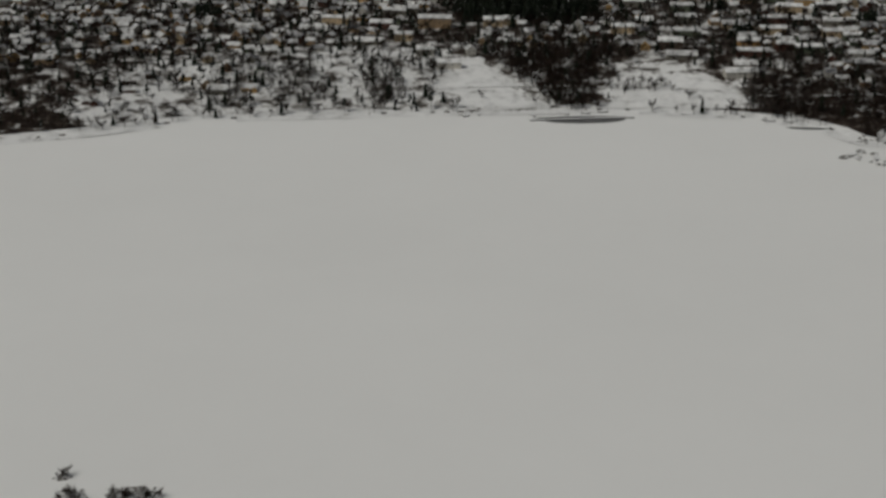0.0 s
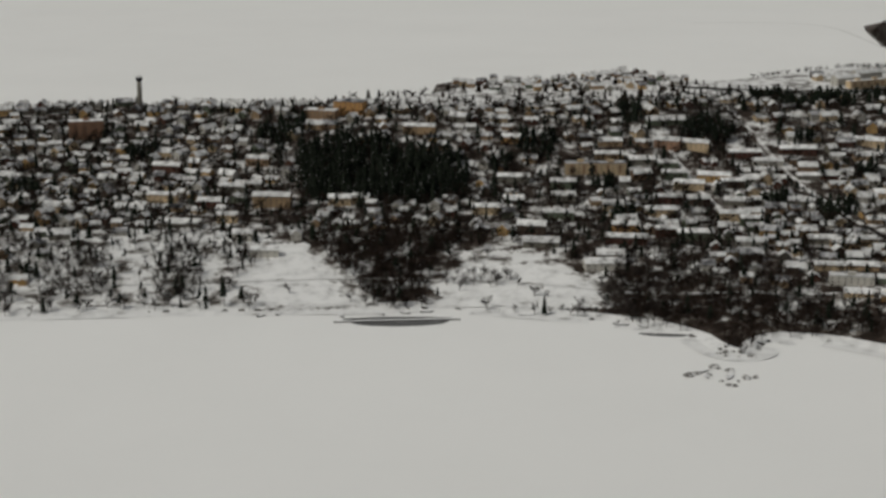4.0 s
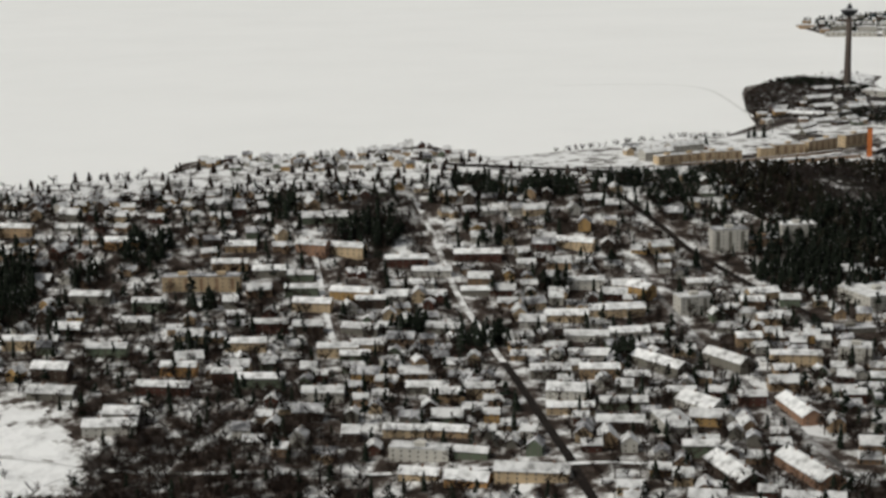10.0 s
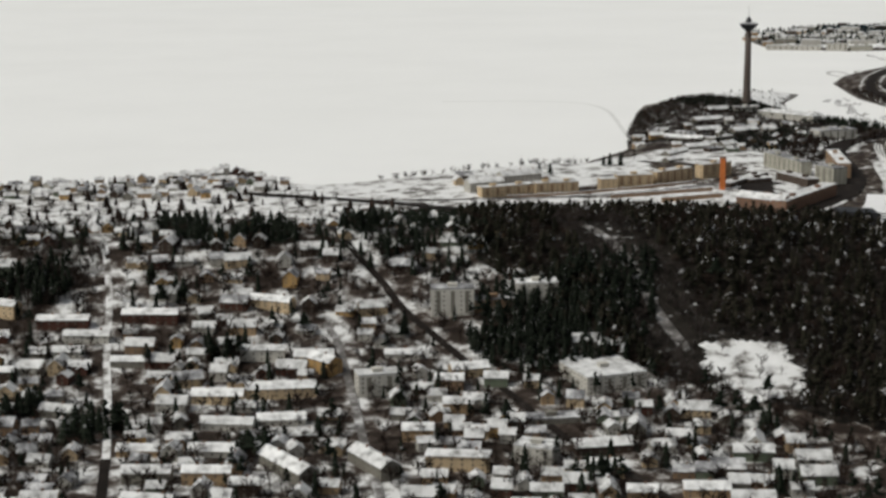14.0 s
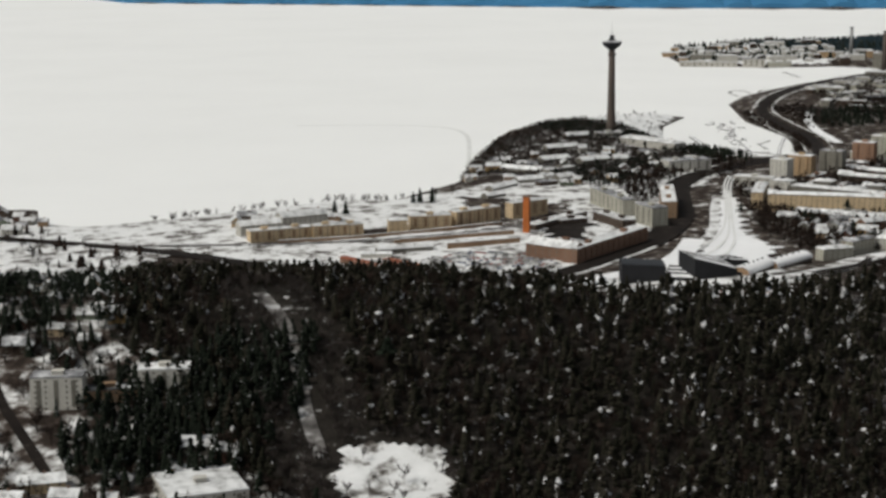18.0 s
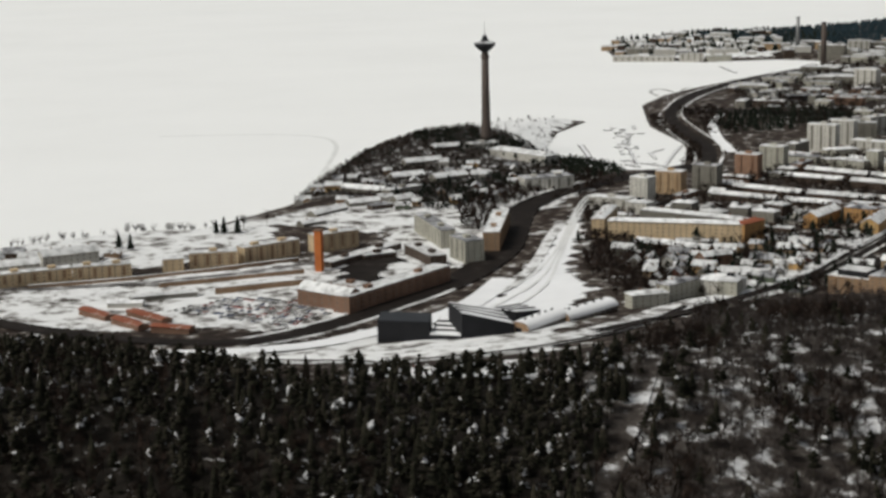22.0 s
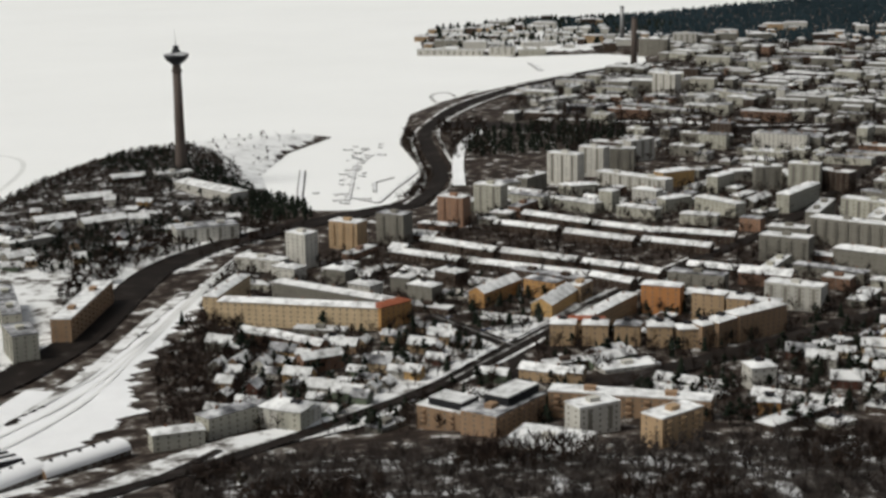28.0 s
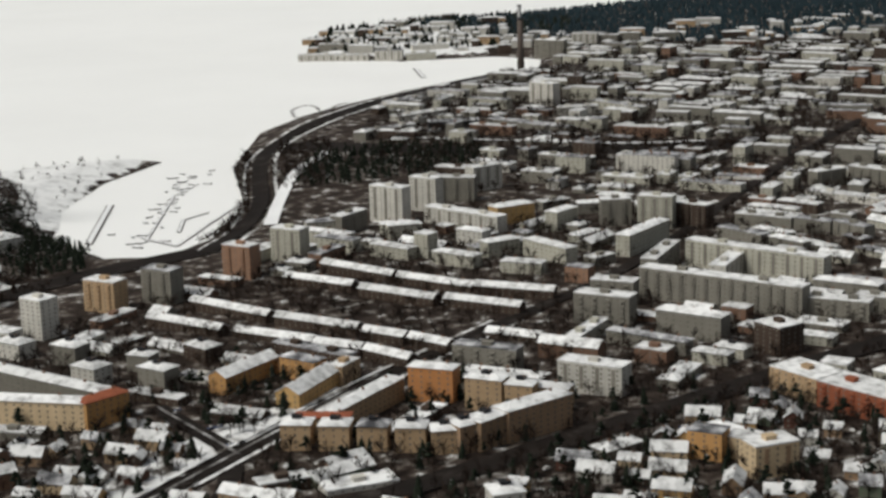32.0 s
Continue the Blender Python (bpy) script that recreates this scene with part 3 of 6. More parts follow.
# ---- observation tower ----
def observation_tower(x, y):
    z = level(x, y)
    root = new("observation_tower")
    root.matrix_world = pose(x, y, z)
    part("shaft", smooth(mesh("shaft", *lathe([(7.4, -3), (6.2, 12), (5.2, 30), (4.7, 60), (4.0, 110)], 20), CONCRETE)), root, "slender grey-brown concrete shaft")
    part("collar", mesh("collar", *lathe([(4.4, 101), (5.2, 101.6), (5.2, 104), (4.4, 105)], 20), CONCRETE), root)
    part("pod_base", mesh("pod_base", *lathe([(4.2, 109.5), (6.6, 111), (9.4, 113.2), (11.4, 115.6)], 28), DARK_METAL), root, "flaring dark underside")
    part("restaurant_ring", mesh("restaurant_ring", *lathe([(11.4, 115.6), (12.0, 116.2), (12.4, 118.6), (12.0, 118.8)], 28), DARK_METAL), root, "band of dark glass")
    part("deck", mesh("deck", *lathe([(12.4, 118.8), (12.7, 119.0), (12.7, 119.7), (9, 120.6), (5, 121.6)], 28), GREY_ROOF), root, "half-bare grey deck roof")
    part("upper_house", mesh("upper_house", *lathe([(4.6, 121.2), (4.3, 123.6), (3.0, 124.4), (2.8, 127.5), (1.6, 128.4)], 20), DARK_METAL), root)
    part("antenna", mesh("antenna", *lathe([(0.4, 128), (0.35, 134), (0.2, 134.2), (0.18, 141), (0.1, 145)], 8), STEEL), root, "thin antenna mast")
    return tagged(root, "slender concrete observation tower with a flared round pod", "tower")


observation_tower(0, 0)


def chimney_stack(x, y, h, r, mat, label, z=None):
    root = new("chimney_stack")
    z = level(x, y) if z is None else z
    root.matrix_world = pose(x, y, z)
    part("shaft", smooth(mesh("shaft", *lathe([(r * 1.25, -2), (r * 1.05, h * 0.5), (r * 0.9, h)], 16), mat)), root)
    part("rim", mesh("rim", *lathe([(r * 0.9, h * 0.97), (r * 1.12, h * 0.975), (r * 1.12, h), (r * 0.8, h + 0.4)], 16), DARK_METAL), root, "dark rim")
    return tagged(root, label, "chimney")




def shot_tower(x, y, h):
    root = new("shot_tower")
    root.matrix_world = pose(x, y, level(x, y))
    part("shaft", smooth(mesh("shaft", *lathe([(3.2, -2), (2.8, 12), (2.4, h - 5)], 18), WALL["grey"])), root, "pale grey masonry")
    part("head", mesh("head", *lathe([(2.5, h - 5), (3.7, h - 3.6), (3.7, h - 0.8), (2.6, h)], 18), DARK_METAL), root, "wider dark head")
    part("cap", mesh("cap", *lathe([(3.9, h - 0.8), (3.9, h - 0.3), (0.8, h + 1.6)], 18), ROOF), root, "snowy cap")
    return tagged(root, "round grey shot tower with a wider dark head", "tower")


shot_tower(-1707, -10, 38)

# ---- town blocks ----
block(-1419, -874, 7.4, 44, 12, 9.9, -96, "gable", "grey")
block(-1381, -898, 7.5, 37, 12, 9.7, -100, "gable", "grey")
block(-1307, -944, 7.8, 21, 16, 10.4, -61, "flat", "white")
block(-1347, -926, 7.5, 33, 12, 10.5, -47, "hip", "cream")
block(-1385, -756, 13.9, 30, 11, 8.1, -43, "gable", "cream")
block(-1351, -771, 14.6, 41, 11, 8.6, -34, "gable", "cream")
block(-1403, -793, 10.3, 30, 10, 6.5, -47, "gable", "white")
block(-1376, -807, 10.8, 27, 10, 6.2, -35, "gable", "white")
block(-1303, -802, 15.0, 25, 14, 12.8, -27, "flat", "white")
block(-1258, -904, 10.7, 33, 12, 4.0, -32, "flat", "grey")
block(-1270, -956, 8.2, 32, 11, 7.1, -29, "gable", "brown")
block(-1243, -816, 17.3, 23, 11, 7.7, -25, "gable", "cream")
block(-1462, -945, 5.5, 30, 16, 9.1, -96, "gable", "white")
block(-1503, -874, 6.2, 26, 13, 9.6, -53, "gable", "white")
block(-1431, -822, 8.2, 27, 11, 6.0, -43, "gable", "white")
block(-1503, -617, 17.7, 28, 10, 8.9, -52, "gable", "cream")
block(-1470, -620, 21.4, 30, 10, 8.6, -57, "gable", "yellow")
block(-1444, -541, 39.6, 25, 11, 10.9, -64, "gable", "pink")
block(-1425, -559, 38.8, 29, 10, 9.4, -61, "gable", "cream")
block(-1282, -664, 39.3, 30, 10, 7.7, -62, "gable", "cream")
block(-1307, -755, 18.8, 21, 11, 10.4, -87, "gable", "yellow")
block(-1509, -680, 12.8, 26, 10, 7.4, -57, "gable", "grey")
block(-1492, -692, 12.8, 18, 10, 7.1, -51, "gable", "grey")
block(-1466, -717, 12.3, 24, 10, 7.4, -58, "gable", "grey")
block(-1544, -1036, 5.0, 43, 15, 9.2, -115, "gable", "brown")
block(-1513, -1061, 5.0, 49, 15, 9.1, -114, "gable", "pink")
block(-1505, -960, 5.0, 34, 16, 10.3, -120, "hip", "white")
block(-1428, -990, 5.1, 42, 13, 8.5, -121, "gable", "pink")
block(801, 49, 13.6, 38, 13, 27.6, -88, "flat", "white")
block(899, 87, 13.4, 21, 12, 23.1, -71, "flat", "brown")
block(1224, 442, 3.4, 49, 16, 27.1, -67, "flat", "grey")
block(717, 210, 11.9, 63, 16, 5.5, -3, "flat", "white")
block(645, 102, 12.6, 81, 18, 6.4, -3, "flat", "white")
block(614, 12, 13.1, 58, 20, 8.7, -37, "flat", "dark")
block(662, -63, 13.9, 116, 18, 8.6, -87, "slate", "grey")
block(556, 55, 12.4, 71, 14, 4.8, -1, "flat", "white")
block(770, -34, 14.2, 48, 14, 9.1, -32, "flat", "white")
block(736, -210, 15.0, 65, 16, 7.2, -29, "flat", "grey")
block(806, -67, 14.6, 89, 14, 10.5, -99, "flat", "pale")
block(-269, -553, 12.2, 114, 13, 18.5, -55, "hip", "cream")
block(-228, -598, 13.1, 29, 12, 17.9, 5, "red", "ochre")
block(-230, -538, 12.4, 102, 12, 17.7, -78, "hip", "grey")
block(-273, -472, 11.3, 67, 11, 17.7, 35, "hip", "cream")
block(-156, -406, 11.5, 20, 15, 27.5, -79, "flat", "white")
block(-186, -394, 11.2, 42, 14, 10.6, -69, "flat", "white")
block(-89, -380, 11.6, 27, 15, 22.7, -72, "flat", "beige")
block(-50, -393, 11.9, 26, 15, 25.3, -72, "flat", "grey")
block(31, -377, 12.1, 25, 14, 25.8, -72, "flat", "pink")
block(88, -363, 12.2, 27, 14, 26.8, -72, "flat", "pale")
block(-84, -471, 12.6, 65, 9.5, 8.2, -77, "gable", "brown")
block(-41, -463, 12.8, 74, 9.5, 8.4, -81, "gable", "brown")
block(-61, -538, 13.5, 61, 9.5, 6.4, -72, "gable", "brown")
block(-26, -539, 13.7, 66, 9.5, 8.2, -75, "gable", "brown")
block(-52, -593, 14.2, 35, 9.5, 7.9, -72, "gable", "brown")
block(-47, -635, 14.6, 37, 9.5, 9.1, -84, "gable", "brown")
block(48, -449, 12.9, 61, 9.5, 8.1, -75, "gable", "brown")
block(87, -447, 13.0, 70, 9.5, 9.1, -82, "gable", "brown")
block(58, -524, 13.8, 64, 9.5, 8.6, -77, "gable", "brown")
block(100, -517, 13.7, 65, 9.5, 8.1, -77, "gable", "brown")
block(-17, -597, 14.3, 32, 9.5, 8.8, -75, "gable", "brown")
block(-10, -632, 14.7, 32, 9.5, 8.7, -82, "gable", "brown")
block(79, -588, 14.4, 58, 9.5, 8.5, -72, "gable", "brown")
block(120, -577, 14.3, 59, 9.5, 8.7, -65, "gable", "brown")
block(40, -656, 14.9, 37, 9.5, 6.5, -70, "gable", "brown")
block(-130, -598, 13.8, 49, 13, 13.4, 14, "gable", "ochre")
block(-101, -618, 14.2, 27, 12, 14.7, -80, "hip", "ochre")
block(-123, -650, 14.5, 48, 15, 12.9, 23, "gable", "yellow")
block(-78, -600, 14.1, 60, 11, 11.2, -80, "flat", "brown")
block(-89, -642, 14.6, 20, 10, 12.4, 19, "flat", "beige")
block(-191, -527, 12.6, 20, 15, 14.1, -79, "hip", "white")
block(-171, -569, 13.2, 21, 13, 16.2, -77, "hip", "grey")
block(-154, -526, 12.8, 16, 12, 12.2, -66, "hip", "grey")
block(-117, -537, 13.2, 21, 14, 11.9, -85, "hip", "brown")
block(-176, -478, 12.1, 20, 14, 14.9, -74, "hip", "grey")
block(-192, -437, 11.6, 23, 14, 12.8, -79, "hip", "white")
block(-144, -576, 13.5, 32, 12, 3.9, -73, "flat", "white")
block(-13, -686, 15.2, 42, 12, 14.0, -68, "flat", "grey")
block(-8, -768, 16.1, 40, 14, 18.3, -73, "flat", "white")
block(107, -673, 14.9, 39, 14, 20.9, -71, "flat", "grey")
block(118, -737, 15.2, 45, 14, 18.9, -77, "hip", "grey")
block(190, -704, 14.7, 120, 13, 22.3, -78, "flat", "grey")
block(150, -643, 14.7, 31, 13, 17.4, -67, "flat", "grey")
block(279, -665, 14.2, 112, 12, 20.5, -82, "flat", "pale")
block(259, -657, 14.3, 63, 12, 16.4, 21, "flat", "white")
block(241, -607, 14.2, 62, 12, 16.8, 24, "flat", "grey")
block(217, -775, 14.8, 48, 13, 13.8, -70, "flat", "grey")
block(265, -753, 14.4, 45, 12, 13.6, -74, "hip", "grey")
block(128, -796, 15.5, 22, 20, 18.7, -99, "flat", "brown")
block(188, -786, 15.0, 31, 16, 5.2, -74, "flat", "grey")
block(60, -755, 15.6, 21, 13, 9.9, -75, "flat", "brick")
block(69, -859, 16.6, 35, 24, 14.5, -97, "flat", "beige")
block(61, -907, 17.5, 56, 24, 15.0, -93, "flat", "rust")
block(105, -854, 16.2, 16, 14, 10.2, -73, "flat", "pale")
block(-58, -890, 19.9, 18, 13, 15.4, -70, "flat", "ochre")
block(-46, -903, 20.1, 17, 12, 11.7, -84, "flat", "cream")
block(-58, -927, 21.4, 24, 16, 17.1, -22, "flat", "cream")
block(-181, -715, 15.3, 16, 13, 15.9, -50, "hip", "beige")
block(-169, -732, 15.8, 16, 13, 15.8, -50, "hip", "beige")
block(-157, -749, 16.2, 16, 13, 15.9, -53, "hip", "beige")
block(-146, -766, 16.7, 16, 13, 15.9, -50, "hip", "beige")
block(-136, -780, 17.1, 14, 13, 14.7, -38, "hip", "beige")
block(-129, -787, 17.2, 12, 13, 17.2, -11, "hip", "tan")
block(-117, -791, 17.3, 20, 13, 18.4, 2, "hip", "tan")
block(-85, -794, 17.1, 45, 13, 19.9, -4, "hip", "tan")
block(-78, -709, 15.4, 27, 12, 21.6, -64, "hip", "orange")
block(-71, -745, 16.0, 22, 12, 20.5, -67, "hip", "beige")
block(-62, -763, 16.3, 16, 12, 18.4, -63, "hip", "beige")
block(-46, -772, 16.4, 20, 11, 14.5, -66, "hip", "beige")
block(-125, -701, 15.2, 72, 11, 14.3, 17, "hip", "beige")
block(-162, -713, 15.3, 30, 10, 13.7, -48, "red", "beige")
block(-199, -771, 17.0, 35, 11, 7.0, -6, "gable", "green")
block(-228, -762, 17.0, 26, 11, 6.4, -20, "flat", "brown")
block(-211, -846, 21.2, 41, 10, 5.7, -72, "gable", "white")
block(-201, -788, 17.8, 37, 16, 2.9, -21, "flat", "white")
block(-359, -811, 24.0, 37, 26, 12.6, -78, "flat", "tan")
block(-349, -835, 26.2, 48, 22, 14.9, 13, "flat", "tan")
block(-289, -870, 26.7, 87, 13, 13.9, -57, "flat", "tan")
block(-330, -881, 30.5, 25, 14, 16.9, -13, "flat", "white")
block(-325, -930, 35.2, 30, 14, 17.9, -1, "flat", "beige")
block(-365, -884, 33.3, 39, 34, 3.1, -67, "flat", "white")
block(-188, -877, 22.8, 15, 14, 15.6, -28, "hip", "white")
block(-233, -919, 27.5, 12, 12, 9.5, -54, "hip", "ochre")
block(-253, -770, 17.7, 29, 11, 9.2, -69, "gable", "beige")
block(-245, -788, 18.5, 9, 10, 9.5, -59, "gable", "beige")
block(-274, -749, 16.8, 17, 10, 7.9, -61, "gable", "green")
block(-476, -717, 17.3, 28, 12, 11.2, -21, "hip", "pale")
block(-443, -716, 16.6, 32, 12, 14.9, 1, "hip", "pale")
block(-411, -730, 17.2, 28, 20, 14.4, -72, "hip", "white")
block(-413, -739, 18.0, 19, 14, 14.4, 26, "hip", "pale")
block(-315, -566, 11.9, 22, 10, 10.1, -77, "gable", "brick")
block(-309, -587, 12.2, 22, 10, 10.0, -82, "gable", "brick")
block(-305, -611, 12.6, 23, 10, 9.8, -79, "gable", "brick")
block(-324, -645, 13.1, 27, 11, 11.2, -13, "gable", "brick")
block(-402, -392, 9.6, 88, 13, 16.9, 66, "flat", "pale")
block(-439, -479, 9.9, 32, 17, 19.3, -107, "flat", "pale")
block(-367, -434, 10.2, 106, 14, 17.6, 44, "flat", "tan")
block(-152, -266, 10.1, 53, 22, 14.0, -22, "flat", "white")
block(-178, -143, 9.6, 42, 14, 7.5, -4, "gable", "grey")
block(-204, -104, 9.4, 38, 13, 6.8, -10, "gable", "grey")
block(-135, -45, 12.0, 45, 13, 6.4, -13, "gable", "grey")
block(-39, -108, 12.1, 93, 20, 11.9, -89, "hip", "white")
block(-272, -183, 9.0, 43, 12, 8.6, 2, "flat", "grey")
block(-303, -222, 9.0, 24, 12, 8.5, 3, "gable", "grey")
block(-21, -17, 15.9, 36, 16, 6.1, -15, "flat", "white")
block(-63, 1, 15.9, 34, 12, 6.7, -14, "gable", "brown")
block(-285, -137, 8.7, 50, 12, 6.5, -69, "gable", "grey")
block(-388, -214, 8.6, 48, 11, 6.1, 14, "gable", "grey")
block(-336, -201, 8.8, 33, 11, 6.7, -12, "gable", "grey")
block(-338, -231, 8.9, 23, 11, 6.6, -6, "hip", "brown")
block(-434, -252, 8.6, 27, 10, 5.8, 5, "gable", "grey")
block(-566, -544, 9.7, 125, 15, 14.0, 15, "flat", "brick")
block(-618, -535, 9.4, 50, 17, 16.2, -80, "gable", "brick")
block(-493, -408, 9.1, 91, 12, 5.9, 14, "flat", "brown")
block(-580, -509, 9.2, 22, 14, 8.7, -74, "flat", "brick")
block(-462, -453, 9.6, 58, 14, 9.5, -107, "flat", "brown")
block(-484, -417, 9.2, 29, 14, 5.2, -14, "flat", "brown")
block(-634, -341, 8.2, 17, 12, 12.9, -30, "flat", "cream")
block(-599, -346, 8.3, 39, 12, 13.9, -31, "flat", "cream")
block(-550, -354, 8.5, 54, 12, 14.9, -2, "flat", "cream")
block(-485, -357, 8.9, 43, 12, 15.3, -5, "flat", "cream")
block(-734, -294, 7.9, 59, 12, 11.0, -17, "flat", "cream")
block(-686, -318, 8.0, 46, 12, 12.1, -27, "flat", "cream")
block(234, -314, 12.4, 34, 13, 31.3, -77, "flat", "white")
block(285, -304, 12.6, 27, 13, 30.1, -75, "flat", "white")
block(330, -295, 12.8, 34, 13, 22.4, -56, "flat", "grey")
block(381, -277, 13.0, 33, 13, 23.1, -7, "flat", "white")
block(258, -381, 12.9, 81, 13, 14.3, -85, "flat", "white")
block(296, -398, 13.1, 37, 14, 17.2, -12, "hip", "yellow")
block(134, -364, 12.3, 38, 12, 12.4, -75, "hip", "pale")
block(146, -418, 12.9, 38, 12, 11.3, -81, "hip", "pale")
block(163, -437, 13.1, 14, 12, 19.6, -84, "flat", "pale")
block(160, -475, 13.4, 38, 12, 11.1, -79, "hip", "pale")
block(201, -480, 13.5, 29, 12, 14.8, -12, "hip", "pale")
block(217, -518, 13.8, 49, 12, 14.8, -95, "hip", "pale")
block(175, -531, 13.9, 32, 12, 10.0, -65, "hip", "pale")
block(199, -370, 12.6, 28, 12, 13.2, -28, "hip", "pale")
block(215, -436, 13.2, 25, 12, 14.4, -80, "hip", "white")
block(164, -308, 12.0, 28, 12, 13.4, -28, "hip", "pale")
block(187, -315, 12.1, 35, 12, 16.2, 13, "flat", "grey")
block(356, -506, 13.7, 29, 13, 27.3, -65, "flat", "pale")
block(342, -473, 13.6, 25, 13, 22.8, -40, "flat", "grey")
block(378, -526, 13.8, 32, 13, 19.9, -85, "flat", "brown")
block(291, -547, 13.9, 66, 12, 18.4, 13, "hip", "pale")
block(305, -447, 13.4, 29, 12, 17.6, 7, "hip", "pale")
block(358, -593, 13.9, 45, 12, 10.0, -93, "flat", "grey")
block(413, -573, 13.9, 49, 12, 10.4, -77, "flat", "grey")
block(423, -614, 13.8, 32, 12, 11.1, -82, "flat", "grey")
block(425, -649, 13.8, 33, 12, 11.9, -100, "flat", "grey")
block(544, -567, 14.0, 83, 14, 6.1, -83, "flat", "white")
block(609, -546, 14.2, 46, 14, 17.7, -89, "flat", "grey")
block(586, -512, 14.3, 35, 12, 15.4, -12, "flat", "grey")
block(179, -584, 14.2, 18, 12, 12.4, -72, "flat", "pink")
block(-735, -262, 7.8, 40, 14, 14, -15, "gable", "white")
block(-686, -262, 7.9, 47, 16, 17, -11, "gable", "white")
block(-1194, -744, 34.3, 28, 14, 19.6, -38, "flat", "white")
block(-1143, -770, 38.2, 28, 14, 16.4, -35, "flat", "white")
block(-1170, -757, 35.3, 29, 12, 9.9, -27, "flat", "tan")
block(-1190, -878, 14.1, 39, 40, 11.9, -20, "flat", "white")
block(-1303, -739, 20.7, 24, 12, 7.5, -41, "gable", "cream")
block(-1543, -536, 24.5, 57, 12, 13.3, -42, "flat", "cream")
block(-1635, -928, -4.8, 24, 12, 8.4, -57, "gable", "ochre")
block(-1611, -953, -2.5, 40, 12, 11.1, -51, "gable", "cream")
block(-1714, -620, 6.4, 24, 12, 12.9, -52, "gable", "brown")
block(-1728, -645, 2.5, 30, 12, 8.8, -50, "gable", "grey")
block(-1630, -883, -2.8, 34, 11, 9.8, -54, "flat", "white")
block(-1625, -226, 52.9, 34, 14, 9.0, -59, "flat", "tan")
block(-1597, -239, 55.9, 32, 14, 15.0, -61, "hip", "ochre")
block(-1719, -714, -1.8, 22, 12, 12.9, -48, "gable", "grey")
block(-1729, -716, -3.9, 32, 12, 9.9, -38, "gable", "white")
block(-1816, -392, 10.3, 34, 11, 13.5, -48, "gable", "beige")
block(-1769, -431, 11.7, 20, 10, 9.5, -44, "gable", "cream")
block(-1753, -442, 11.9, 15, 10, 9.5, -49, "gable", "cream")
block(-1915, -391, 6.8, 38, 11, 6.9, -52, "gable", "grey")
block(-1478, -570, 27.6, 19, 8, 8.0, -41, "gable", "green")
block(-1525, -706, 9.5, 22, 10, 6.8, -41, "gable", "cream")
block(-1418, -638, 23.6, 19, 9, 6.8, -41, "gable", "white")
block(-1535, -654, 12.4, 21, 10, 9.5, -41, "gable", "brown")
block(-1396, -673, 20.5, 21, 8, 6.7, -41, "gable", "grey")
block(-1463, -797, 7.9, 22, 9, 6.6, -43, "gable", "beige")
block(-1481, -836, 6.8, 25, 10, 9.5, -41, "gable", "grey")
block(-1541, -835, 6.1, 18, 9, 9.5, -41, "gable", "cream")
block(-1561, -828, 6.1, 21, 10, 8.8, -43, "gable", "beige")
block(-1552, -727, 8.0, 19, 8, 9.5, -44, "gable", "green")
block(-1327, -718, 21.6, 27, 8, 9.5, -41, "gable", "white")
block(-1258, -771, 21.0, 22, 8, 6.0, -41, "gable", "white")
block(-1349, -816, 10.9, 12, 10, 4.9, -41, "gable", "beige")
block(-1332, -875, 8.2, 17, 10, 9.5, -41, "gable", "beige")
block(-1458, -857, 7.1, 25, 9, 9.2, -43, "gable", "beige")
block(-1458, -925, 5.7, 17, 8, 9.5, -44, "gable", "grey")
block(-1453, -884, 6.3, 15, 9, 9.5, -41, "gable", "brown")
block(-1433, -959, 5.2, 16, 9, 9.5, -41, "gable", "red")
block(-1369, -933, 6.6, 13, 9, 7.0, -41, "gable", "beige")
block(-1288, -858, 11.1, 17, 10, 9.5, -41, "gable", "beige")
block(-1267, -826, 14.6, 17, 10, 9.5, -44, "gable", "tan")
block(-1243, -841, 14.9, 14, 10, 9.1, -45, "gable", "green")
block(-1492, -909, 5.3, 28, 9, 7.2, -41, "gable", "green")
block(-1296, -985, 6.9, 17, 10, 9.5, -41, "gable", "cream")
block(-1345, -991, 6.1, 16, 9, 9.5, -44, "gable", "green")
block(-1316, -1062, 5.3, 34, 10, 9.5, -42, "gable", "grey")
block(-1276, -1065, 5.8, 21, 10, 9.5, -43, "gable", "tan")
block(-1219, -1018, 7.8, 21, 10, 7.9, -43, "gable", "green")
block(-1279, -1038, 6.4, 23, 10, 7.5, -43, "gable", "beige")
block(-1155, -854, 22.5, 20, 10, 9.5, -43, "gable", "red")
block(-1386, -998, 5.3, 14, 8, 9.0, -41, "gable", "red")
block(-1363, -1029, 5.0, 17, 10, 8.9, -41, "gable", "white")
block(-1310, -1023, 6.1, 15, 9, 9.3, -44, "gable", "beige")
block(-1617, -854, 1.6, 24, 8, 7.9, -51, "gable", "cream")
block(-1601, -874, 2.4, 24, 9, 7.9, -56, "gable", "beige")
block(-1612, -906, -0.0, 19, 8, 7.3, -56, "gable", "green")
block(-1646, -901, -5.5, 22, 10, 7.2, -54, "gable", "cream")
block(-1523, -895, 5.2, 28, 8, 7.2, -42, "gable", "cream")
block(-1468, -640, 17.1, 22, 8, 9.5, -39, "gable", "brown")
block(-1909, -504, -1.7, 23, 9, 9.5, -42, "gable", "white")
block(-1900, -462, 4.3, 17, 10, 9.5, -42, "gable", "white")
block(-1877, -408, 7.5, 18, 8, 9.5, -45, "gable", "cream")
block(-1743, -274, 23.7, 23, 9, 9.4, -57, "gable", "tan")
